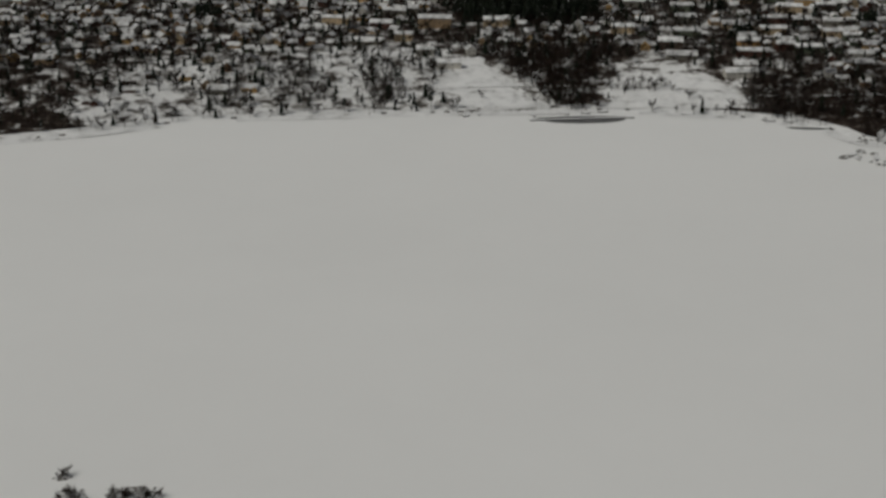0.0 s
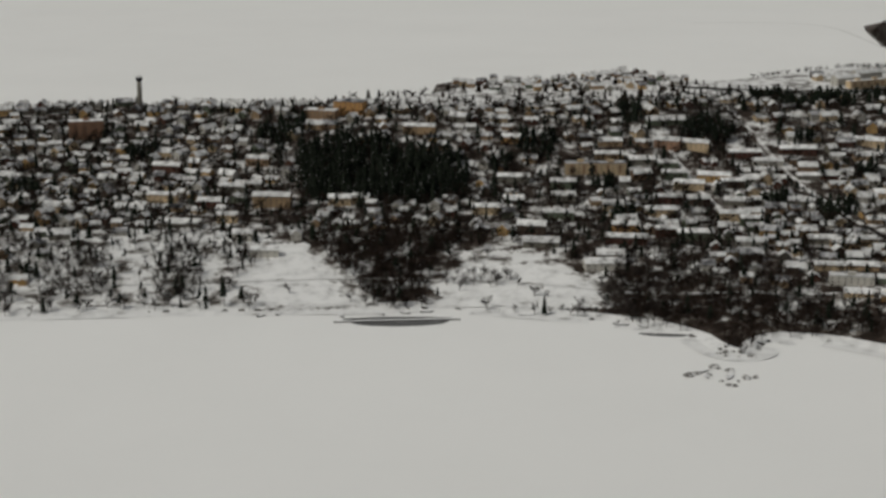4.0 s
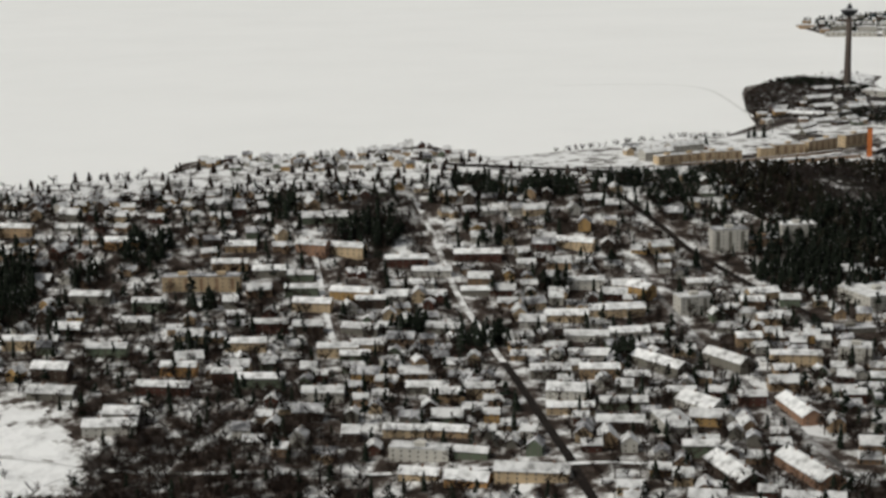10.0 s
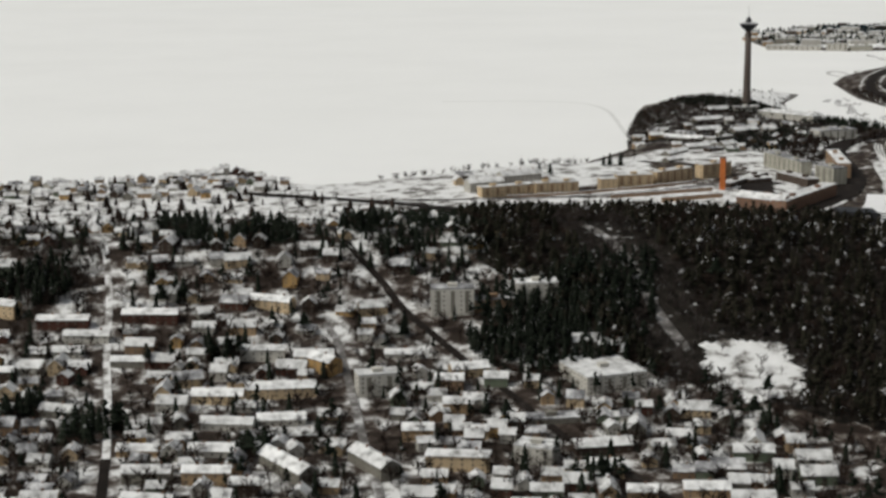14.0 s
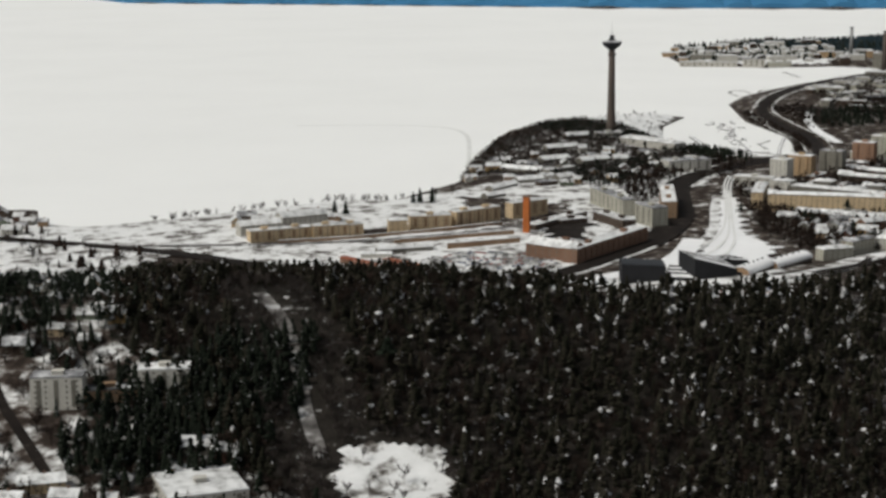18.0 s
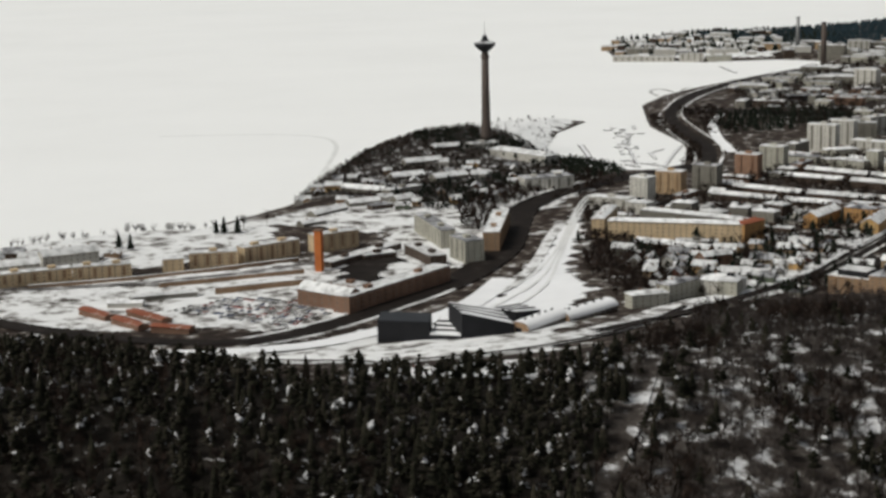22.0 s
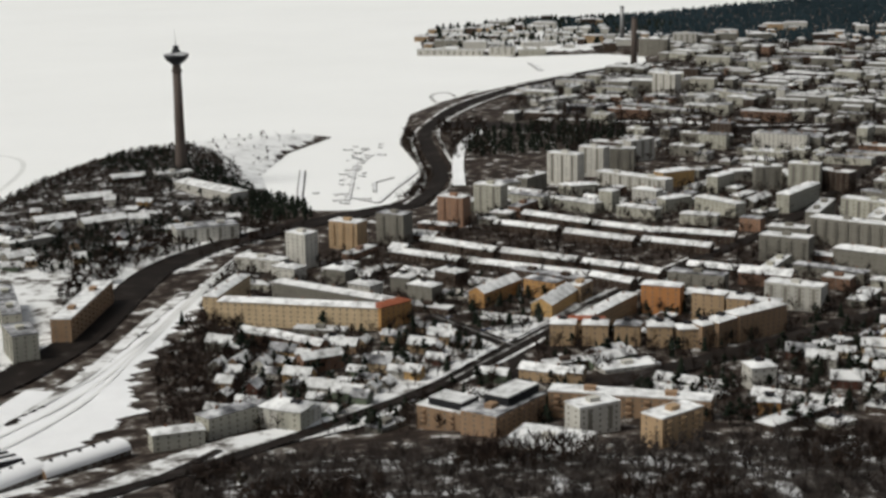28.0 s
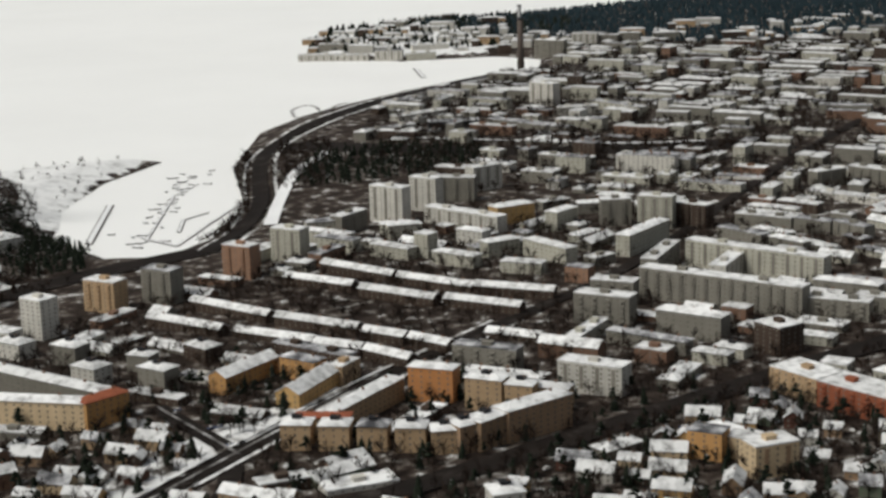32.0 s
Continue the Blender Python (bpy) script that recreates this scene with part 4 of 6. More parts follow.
block(-1615, -499, 20.7, 30, 9, 9.5, -49, "gable", "grey")
block(-1401, -601, 31.7, 33, 9, 9.5, -40, "gable", "red")
block(-1353, -629, 33.3, 36, 10, 9.5, -42, "gable", "red")
block(-1483, -500, 40.6, 23, 10, 8.4, -39, "gable", "beige")
block(-1547, -434, 42.4, 29, 10, 9.5, -51, "gable", "ochre")
block(-1593, -343, 47.2, 32, 9, 9.5, -50, "gable", "beige")
block(-1549, -705, 8.5, 27, 9, 9.5, -42, "gable", "cream")
block(-1588, -655, 9.7, 27, 9, 9.5, -42, "gable", "cream")
block(-1663, -602, 9.8, 27, 9, 9.5, -44, "gable", "green")
block(-1697, -546, 10.7, 23, 9, 9.5, -44, "gable", "cream")
block(-1591, -540, 18.7, 24, 9, 9.5, -44, "gable", "green")
block(-1854, -354, 9.0, 27, 10, 9.5, -50, "gable", "red")
block(-1873, -301, 9.0, 28, 8, 9.5, -52, "gable", "cream")
block(-1808, -213, 16.8, 28, 10, 9.5, -56, "gable", "red")
block(-1811, -326, 12.7, 25, 9, 9.5, -51, "gable", "grey")
block(-1678, -695, 5.4, 34, 9, 9.5, -50, "gable", "red")
block(-1627, -726, 6.9, 30, 9, 9.5, -44, "gable", "green")
block(-1616, -776, 6.3, 25, 10, 9.5, -44, "gable", "white")
block(-1490, -549, 29.3, 27, 10, 9.0, -41, "gable", "grey")
block(-1494, -592, 21.9, 24, 8, 9.5, -41, "gable", "green")
block(-1553, -634, 13.0, 25, 8, 9.5, -43, "gable", "red")
block(-1399, -628, 27.6, 29, 9, 8.1, -43, "gable", "white")
block(-1507, -520, 32.3, 27, 9, 9.1, -43, "gable", "beige")
block(-1619, -567, 14.1, 21, 10, 9.5, -44, "gable", "grey")
block(-1650, -669, 7.7, 23, 9, 9.4, -46, "gable", "ochre")
block(-1636, -703, 7.2, 19, 8, 9.5, -44, "gable", "red")
block(-1560, -808, 6.3, 26, 9, 8.3, -43, "gable", "grey")
block(-1526, -938, 4.8, 27, 10, 9.5, -45, "gable", "brown")
block(-1529, -1000, 4.9, 19, 8, 9.5, -44, "gable", "green")
block(-1798, -47, 30.9, 36, 14, 17.1, -30, "flat", "pink")



def penthouse(x, y, z, L, W, H, turn):
    """A black-clad storey on a flat roof."""
    root = new("penthouse")
    root.matrix_basis = pose(x, y, z, 0, 0, turn)
    part("wall", mesh("wall", *box(-L / 2, -W / 2, 0, L / 2, W / 2, H), WALL["dark"]), root, "black cladding")
    part("roof", mesh("roof", *flat_roof(L - 1, W - 1, H), ROOF), root, "white snow")
    return tagged(root, "black-clad penthouse storey with snow on its roof", "penthouse", "roof storeys")


penthouse(-341, -833, 40.6, 30, 15, 4.5, 13)
penthouse(-362, -810, 36.2, 22, 15, 4, -78)

# ---- small houses ----
class Heap:
    """Gathers many pieces of several materials into one object."""

    def __init__(self):
        self.verts, self.faces, self.slots, self.mats, self.n = [], [], [], [], 0

    def add(self, piece, mat, m):
        v, f = piece
        if mat not in self.mats:
            self.mats.append(mat)
        k = self.mats.index(mat)
        a = np.array(v) @ np.array(m.to_3x3()).T + np.array(m.translation)
        self.verts.append(a)
        self.faces += [tuple(i + self.n for i in q) for q in f]
        self.slots += [k] * len(f)
        self.n += len(v)

    def done(self, name, label, category):
        me = mesh(name, np.concatenate(self.verts).tolist(), self.faces, *self.mats)
        me.polygons.foreach_set("material_index", self.slots)
        return tagged(new(name, me), label, category, kind="stuff")


HOUSE_COLOURS = ("cream", "beige", "white", "brown", "grey", "green", "red", "white", "tan", "yellow")
SHAPES, KINDS = [], {}
for L, W, H in ((11, 8, 4.5), (9, 7.5, 5.5), (14, 8.5, 4.4), (10, 9, 6.2), (18, 9.5, 5.8), (12, 8, 3.6)):
    rise = W * rng.uniform(0.28, 0.4)
    walls, roof = [gable_walls(L, W, H, rise)], [gable_roof(L, W, H, rise)]
    if L == 14:
        for made, piece in ((walls, gable_walls(W, W * 0.7, H * 0.85, rise * 0.7)), (roof, gable_roof(W, W * 0.7, H * 0.85, rise * 0.7))):
            made.append(([(y + L * 0.2, -x - W * 0.5, z) for x, y, z in piece[0]], piece[1]))
    SHAPES.append((L, gather(*walls), gather(*roof), windows(L, W, H, 2 if H > 5 else 1, bay=3.8), box(L * 0.1, -0.4, H, L * 0.1 + 0.9, 0.5, H + rise + 1.2)))
hillside, MADE = Heap(), [0]


def small_house(x, y, turn, k, single):
    """A house by itself where it can be told apart, else one of the many."""
    shape, colour = k % len(SHAPES), HOUSE_COLOURS[(k // 7) % len(HOUSE_COLOURS)]
    L, walls, roof, panes, stack = SHAPES[shape]
    cover = GREY_ROOF if (k // 3) % 5 == 0 else ROOF
    z = min(level(x - 3, y - 3), level(x + 3, y + 3), level(x, y))
    m = pose(x, y, z, 0, 0, turn)
    TAKEN.append((x, y, L * 0.55))
    FOOT.append((x, y, L, L * 0.75, (math.cos(math.radians(turn)), math.sin(math.radians(turn)))))
    if not single or MADE[0] >= 260:
        for piece, mat in ((walls, WALL[colour]), (roof, cover), (gather(*panes), GLASS), (stack, WALL["brick"])):
            hillside.add(piece, mat, m)
        return None
    MADE[0] += 1
    if (shape, colour, cover) in KINDS:
        return copy_thing(KINDS[shape, colour, cover], m)
    root = new("house")
    root.empty_display_size = 2
    part("wall", mesh("wall", *walls, WALL[colour]), root)
    top = part("roof", mesh("roof", *roof, cover), root, "thick white snow" if cover is ROOF else "thin patchy snow")
    tagged(part("glazing", mesh("glazing", *gather(*panes), GLASS), root), "small dark panes", kind="stuff")
    part("chimney", mesh("chimney", *stack, WALL["brick"]), top)
    root.matrix_basis = m
    KINDS[shape, colour, cover] = root
    return tagged(root, f"small {SAID[colour]} house with snow on its gable roof", "house", "houses on the slope")


def free(x, y, room):
    return all(math.hypot(x - p, y - q) > r + room for p, q, r in TAKEN)


def rows_along_ridge(first, last, start, stop, row_gap, house_gap, seed, keep=0.85, single_from=120):
    """Houses in rows that follow the ridge; start and stop are metres down its southern side (below zero: northern)."""
    g = random.Random(seed)
    d = start
    while d < stop:
        for a, b in zip(CREST[:-1], CREST[1:]):
            dx, dy = b[0] - a[0], b[1] - a[1]
            run = math.hypot(dx, dy)
            turn = math.degrees(math.atan2(dy, dx))
            s = g.uniform(0, house_gap)
            while s < run:
                x, y = a[0] + dx * s / run + dy / run * d, a[1] + dy * s / run - dx / run * d
                s += house_gap * g.uniform(0.85, 1.3)
                if not first < x < last or g.random() > keep:
                    continue
                x, y = x + g.uniform(-3, 3), y + g.uniform(-4, 4)
                ax, ay = np.array([x]), np.array([y])
                if not inside(ax, ay, LAND)[0] or line_distance(ax, ay, SOUTH_SHORE)[0][0] < 50 or not free(x, y, 6.5):
                    continue
                if any(inside(ax, ay, poly)[0] for poly in OPEN) or any(line_distance(ax, ay, way)[0][0] < 14 for way in WAYS):
                    continue
                small_house(x, y, turn + g.choice((0, 0, 0, 90, 90)) + g.uniform(-16, 16), g.randrange(10000), d > single_from)
        d += row_gap


def houses_in(poly, gap, seed, turn, keep=0.8, single=True):
    g = random.Random(seed)
    for x, y in scatter(poly, gap, seed, 0.25, keep, 4):
        if free(x, y, 5) and all(line_distance(np.array([x]), np.array([y]), way)[0][0] > 14 for way in WAYS):
            small_house(x, y, turn + g.choice((0, 0, 90)) + g.uniform(-6, 6), g.randrange(10000), single)


def fill_town(poly, seed, tries, longest, tallest, room=5.0, colours=("grey", "grey", "pale", "pale", "brown", "brick"), most=200):
    """Lower buildings in the gaps of a quarter, turned like the nearest large one."""
    g = random.Random(seed)
    large = [q for q in FOOT if q[2] > 24]
    xs, ys = [p[0] for p in poly], [p[1] for p in poly]
    made = 0
    for k in range(tries):
        x, y = g.uniform(min(xs), max(xs)), g.uniform(min(ys), max(ys))
        near = min(large, key=lambda q: (q[0] - x) ** 2 + (q[1] - y) ** 2)
        turn = math.degrees(math.atan2(near[4][1], near[4][0])) + g.choice((0, 0, 0, 90)) + g.uniform(-2, 2)
        share = 1 - k / tries
        L, W, H = max(12, longest * share * g.uniform(0.6, 1.1)), g.uniform(10, 13.5), g.uniform(0.5, 1.0) * tallest * (0.55 + 0.45 * share)
        ax, ay = np.array([x]), np.array([y])
        H *= 0.7 if x < -100 else 1.0
        if made >= most or not inside(ax, ay, poly)[0] or not inside(ax, ay, LAND)[0] or blocked(x, y, L, W, turn, room):
            continue
        c, s = math.cos(math.radians(turn)) * L / 2, math.sin(math.radians(turn)) * L / 2
        px, py = np.array([x, x + c, x - c]), np.array([y, y + s, y - s])
        if any(line_distance(px, py, way)[0].min() < W / 2 + 9 for way in WAYS) or any(inside(px, py, q).any() for q in OPEN + [YARD, LOW_ROWS]):
            continue
        made += 1
        block(round(x), round(y), round(min(level(u, w) for u, w in zip(px, py)), 1), round(L), round(W), round(H, 1), round(turn), g.choice(("flat", "hip", "hip", "gable")), g.choice(colours))

# ---- woods, groves and open ground, as closed lines ----
SPRUCE_STAND = [(-1781, -397), (-1715, -296), (-1655, -292), (-1639, -333), (-1649, -381), (-1611, -390), (-1637, -459), (-1675, -500), (-1722, -485), (-1755, -449)]
GROVES = [
    [(-1864, -505), (-1888, -582), (-1914, -639), (-1878, -669), (-1855, -637), (-1820, -616), (-1770, -590), (-1736, -576), (-1781, -518)],
    [(-1800, -800), (-1768, -756), (-1734, -744), (-1695, -748), (-1668, -770), (-1650, -805), (-1654, -852), (-1679, -897), (-1672, -944), (-1714, -931), (-1757, -897), (-1808, -914), (-1776, -865)],
    [(-1716, -979), (-1690, -940), (-1640, -1000), (-1650, -1090), (-1750, -1072), (-1747, -1043)],
    [(-2096, -460), (-2042, -381), (-1995, -405), (-2056, -495)],
    [(-2148, -429), (-2114, -382), (-2084, -402), (-2111, -453)],
    [(-2029, -517), (-1961, -433), (-1943, -441), (-1940, -469), (-2002, -542)],
    [(-2068, -341), (-2047, -335), (-2030, -353), (-2056, -385)],
    [(-1792, -771), (-1753, -731), (-1722, -739), (-1714, -764), (-1764, -819), (-1793, -806)],
]
GROVES += [
    [(-1460, -560), (-1369, -488), (-1327, -529), (-1362, -575)],
    [(-1845, -646), (-1802, -695), (-1789, -680), (-1824, -632)],
]
NORTH_STAND = [(-1214, -780), (-1184, -798), (-1140, -770), (-1093, -757), (-1053, -791), (-1108, -848), (-1150, -820), (-1180, -866), (-1219, -853), (-1227, -803)]
CLEARING = [(-1138, -908), (-1112, -882), (-1088, -890), (-1068, -912), (-1076, -940), (-1096, -962), (-1120, -977), (-1160, -965)]
RIDGE_WOOD = [(-1135, -685), (-1060, -595), (-945, -495), (-890, -440), (-880, -560), (-893, -740), (-880, -800), (-850, -848), (-807, -862), (-774, -884), (-745, -905), (-712, -903), (-646, -885), (-590, -868),
              (-520, -800), (-460, -800), (-400, -880), (-345, -935), (-266, -965), (-230, -1015), (-280, -1150), (-700, -1260), (-1000, -1230), (-1130, -1060), (-1165, -900), (-1160, -815)]
MEADOW = [(-1983, -585), (-1948, -540), (-1882, -489), (-1867, -502), (-1885, -594), (-1905, -645), (-1940, -622)]
NORTH_FLAT = [(-1300, 130), (-1180, 85), (-950, 56), (-850, -30), (-820, -95), (-700, -112), (-560, -128), (-480, -170), (-440, -210), (-540, -345), (-700, -290), (-800, -300), (-830, -280), (-900, -170), (-1040, -40)]
LAWN = [(-1850, -672), (-1780, -600), (-1740, -640), (-1745, -745), (-1790, -772), (-1826, -735)]
WEST_SHORE = [(-2260, -360), (-2102, -296), (-2026, -310), (-1921, -396), (-1867, -472), (-1899, -540), (-1965, -590), (-2068, -502), (-2178, -428), (-2260, -410)]
SHORE_HILL = [(-1975, -581), (-1947, -527), (-1892, -494), (-1870, -499), (-1887, -556), (-1916, -635)]
SHORE_PARK = [(-1876, -670), (-1853, -639), (-1818, -624), (-1785, -637), (-1753, -676), (-1755, -734), (-1792, -768)]
OPEN = [WEST_SHORE, SHORE_HILL, SHORE_PARK, NORTH_FLAT, SPRUCE_STAND, NORTH_STAND, CLEARING, RIDGE_WOOD, MEADOW, LAWN] + GROVES
LOW_ROWS = [(-110, -480), (-60, -425), (60, -415), (150, -440), (160, -600), (60, -680), (-60, -665), (-90, -560)]
YARD = [(-185, -352), (-259, -402), (-317, -455), (-385, -508), (-430, -540), (-488, -585), (-560, -612), (-610, -640), (-600, -690), (-563, -700), (-506, -672), (-447, -645), (-427, -600), (-396, -562), (-350, -520), (-287, -455), (-215, -378)]
SANDY = [(-830, -280), (-690, -330), (-520, -390), (-500, -440), (-620, -500), (-700, -545), (-770, -500), (-820, -420)]
MAIN_ROAD = [(-1300, -470), (-1350, -573), (-1398, -649), (-1439, -723), (-1480, -792), (-1527, -867), (-1587, -959), (-1650, -1060)]
HIGH_STREET = [(-1150, -545), (-1180, -600), (-1195, -632), (-1207, -689), (-1216, -713), (-1224, -755), (-1234, -805), (-1246, -856), (-1264, -905), (-1290, -1000), (-1310, -1080)]
CROSS_STREET = [(-1430, -520), (-1457, -563), (-1498, -625), (-1547, -700)]
LOWER_STREET = [(-1269, -705), (-1281, -739), (-1365, -870), (-1443, -993), (-1500, -1080)]
SHORE_LANE = [(-2200, -380), (-2060, -455), (-1960, -530), (-1870, -600), (-1790, -690), (-1745, -790), (-1640, -900), (-1560, -990)]
HIGHWAY = [(60, -282), (-69, -279), (-138, -292), (-196, -309), (-256, -342), (-326, -410), (-392, -474), (-460, -518), (-524, -549), (-580, -564), (-631, -582), (-692, -596), (-735, -600), (-772, -560), (-812, -453), (-835, -307), (-880, -200), (-930, -110)]
RAILWAY = [(-1000, -330), (-880, -470), (-800, -640), (-721, -768), (-647, -800), (-520, -778), (-418, -756), (-297, -732), (-208, -700), (-91, -661), (62, -625), (230, -586), (401, -518), (640, -420), (1000, -300)]
BROAD_STREET = [(-300, -800), (-208, -812), (-142, -816), (-55, -821), (86, -826), (194, -835), (400, -860)]
PARK_STREET = [(-194, -600), (-203, -655), (-212, -705), (-300, -800)]
SHORE_ROAD = [(60, -290), (135, -233), (218, -153), (296, -44), (383, 68), (511, 155), (644, 222), (782, 271), (970, 314), (1110, 310)]
PARK_ROAD = [(156, -247), (250, -140), (330, -60), (420, 0)]
WAYS = [MAIN_ROAD, HIGH_STREET, CROSS_STREET, LOWER_STREET, SHORE_LANE, HIGHWAY, RAILWAY, BROAD_STREET, PARK_STREET, SHORE_ROAD]


def patch(name, poly, mat, label, lift=0.35, gap=4.0, category="ground"):
    """A sheet on the ground inside a closed line."""
    xs, ys = [p[0] for p in poly], [p[1] for p in poly]
    gx, gy = np.meshgrid(np.arange(min(xs), max(xs) + gap, gap), np.arange(min(ys), max(ys) + gap, gap))
    wobble = 5 * np.sin(gx * 0.11 + gy * 0.05) * np.cos(gy * 0.13) + 3 * np.sin(gx * 0.31) * np.sin(gy * 0.27 + 1)
    good = inside(gx + wobble, gy - wobble, poly)
    n = gx.shape[1]
    i, j = np.nonzero(good[:-1, :-1] & good[1:, :-1] & good[:-1, 1:] & good[1:, 1:])
    k = i * n + j
    top = height(gx, gy)
    bumps = np.sin(gx * 0.061 + 1.3 * np.sin(gy * 0.043)) * np.sin(gy * 0.057 + 0.7) * 0.5
    verts = np.stack([gx.ravel(), gy.ravel(), (top + np.where(top > 1, bumps, 0) + lift).ravel()], 1)
    tris = np.concatenate([np.stack([k, k + 1, k + n + 1], 1), np.stack([k, k + n + 1, k + n], 1)])
    return tagged(new(name, raw_mesh(name, verts, tris, mat)), label, category, kind="structure")


patch("forest_floor", RIDGE_WOOD, WOOD_FLOOR, "darker ground with thin snow under the wood", gap=9)
patch("snowfield_north", NORTH_FLAT, PATCHY, "snowy shore flats with faint tracks", 0.5, 6)
patch("forest_floor_west", SPRUCE_STAND, WOOD_FLOOR, "darker ground under the spruces")
patch("snowfield_clearing", CLEARING, PATCHY, "tracked snow of a clearing in the wood", 0.9)
patch("snowfield_ridge_north", [(-1950, 330), (-1500, 130), (-1300, 130), (-1180, 85), (-950, 56), (-860, -60), (-830, -280), (-900, -330), (-960, -470), (-1100, -570), (-1290, -440), (-1460, -340), (-1560, -200), (-1690, 40)], PATCHY, "snowy northern side of the ridge", 0.7, 7)
patch("snowfield_slope", [(-2450, -250), (-2250, 60), (-1760, 60), (-1500, -330), (-1290, -440), (-1150, -560), (-1100, -640), (-1130, -790), (-1160, -1060), (-1400, -1200), (-1640, -1100), (-1690, -960), (-1770, -790), (-1960, -560), (-2200, -400)], SLOPE, "trampled snow between the gardens", 0.3, 8)
patch("snowfield_west_shore", WEST_SHORE, PATCHY, "snowy shore slope with bare clumps", 0.6)
patch("snowfield_cape", [(-340, -110), (-250, -10), (-91, 115), (40, 185), (200, 190), (150, 60), (60, -60), (0, -150), (-100, -230), (-250, -260), (-330, -170)], THIN, "thin snow over the cape", 0.5, 7)
patch("snowfield_spit", [(60, 20), (110, 110), (130, 190), (200, 205), (290, 180), (300, 150), (210, 100), (110, 0), (50, -90), (30, -60)], DRIFT, "snowy low spit behind the marina", 0.75, 6)
patch("snowfield_cape_south", [(-470, -190), (-340, -170), (-250, -262), (-100, -235), (-80, -290), (-200, -345), (-330, -400), (-420, -330)], PATCHY, "snowy ground below the cape", 0.55, 6)
patch("snowfield_yard", YARD, FIELD, "broad snow-covered railway yard", 0.6)
patch("snowfield_terraces", SANDY, PATCHY, "snowy building ground with tracks", 0.5)
patch("snowfield_headland", [(1015, 763), (1055, 830), (1180, 975), (1284, 1035), (1420, 1000), (1400, 760), (1300, 600), (1200, 550), (1085, 622)], DRIFT, "snowy headland with houses across the bay", 0.6, 12)
EAST_WOOD = [(-700, -1250), (-860, -1120), (-870, -1030), (-790, -960), (-735, -906), (-646, -885), (-590, -868), (-520, -800), (-460, -800), (-400, -880), (-345, -935), (-266, -965), (-230, -1015), (-280, -1150), (-600, -1240)]
patch("forest_floor_east", EAST_WOOD, THIN, "thin snow under the leafless wood", 0.8, 8)
patch("snowfield_works", [(-740, -336), (-675, -399), (-593, -445), (-480, -400), (-400, -330), (-330, -340), (-320, -395), (-400, -470), (-490, -518), (-560, -548), (-650, -572), (-702, -580), (-714, -548), (-745, -489), (-775, -413)], PATCHY, "snowy ground round the works", 0.62, 5)
patch("courtyard_works", [(-500, -395), (-447, -390), (-470, -445), (-520, -470), (-545, -500), (-570, -480), (-530, -430)], ASPHALT, "dark slushy courtyard of the old works", 0.8, 4)
patch("snowfield_bank", [(-831, -536), (-783, -608), (-692, -622), (-631, -615), (-600, -640), (-560, -690), (-550, -728), (-639, -793), (-692, -855), (-760, -790), (-838, -735), (-870, -640)], PATCHY, "snowy bank between highway and railway", 0.45, 5)
patch("snowfield_parking", [(-795, -798), (-758, -834), (-720, -865), (-756, -917), (-785, -881), (-819, -845)], FIELD, "snowed-up parking ground below the ridge", 0.8)
ribbon("road_40", [(-870, -540), (-830, -590), (-782, -628), (-723, -646), (-663, -634), (-601, -633), (-540, -608), (-470, -560)], 20, FIELD, "broad snow-covered service road", "road", 1.3)
ribbon("railway_bank", [(-840, -560), (-800, -670), (-728, -768), (-690, -812), (-640, -812), (-581, -790), (-476, -745), (-418, -752), (-380, -754), (-312, -716), (-224, -675), (-100, -663)], 30, PATCHY, "snowy railway bank", "ground", 0.6)
for k, d in enumerate((0.0, 0.3, 0.62)):
    ribbon(f"track_{k + 30}", [(-152 - 10 * d, -330 - 20 * d), (-200 - 30 * d, -362 - 40 * d), (-350 - 45 * d, -496 - 48 * d), (-440 - 50 * d, -566 - 70 * d), (-540 - 30 * d, -612 - 70 * d), (-610, -650 - 40 * d)], 2.0, TRAIL, "faint track in the yard snow", "railway", 1.1)
patch("snowfield_meadow", MEADOW, PATCHY, "snowy shore meadow", 0.5)
patch("snowfield_lawn", LAWN, PATCHY, "snow-covered shore park", 0.5)
patch("snowfield_hill", SHORE_HILL, DRIFT, "white shore slope with small snow mounds", 0.9)
patch("snowfield_park", SHORE_PARK, DRIFT, "white open shore park", 0.9)
ribbon("snow_shore", SOUTH_SHORE[1:18], 26, DRIFT, "wind-packed snow along the shore", "snow", 0.15)
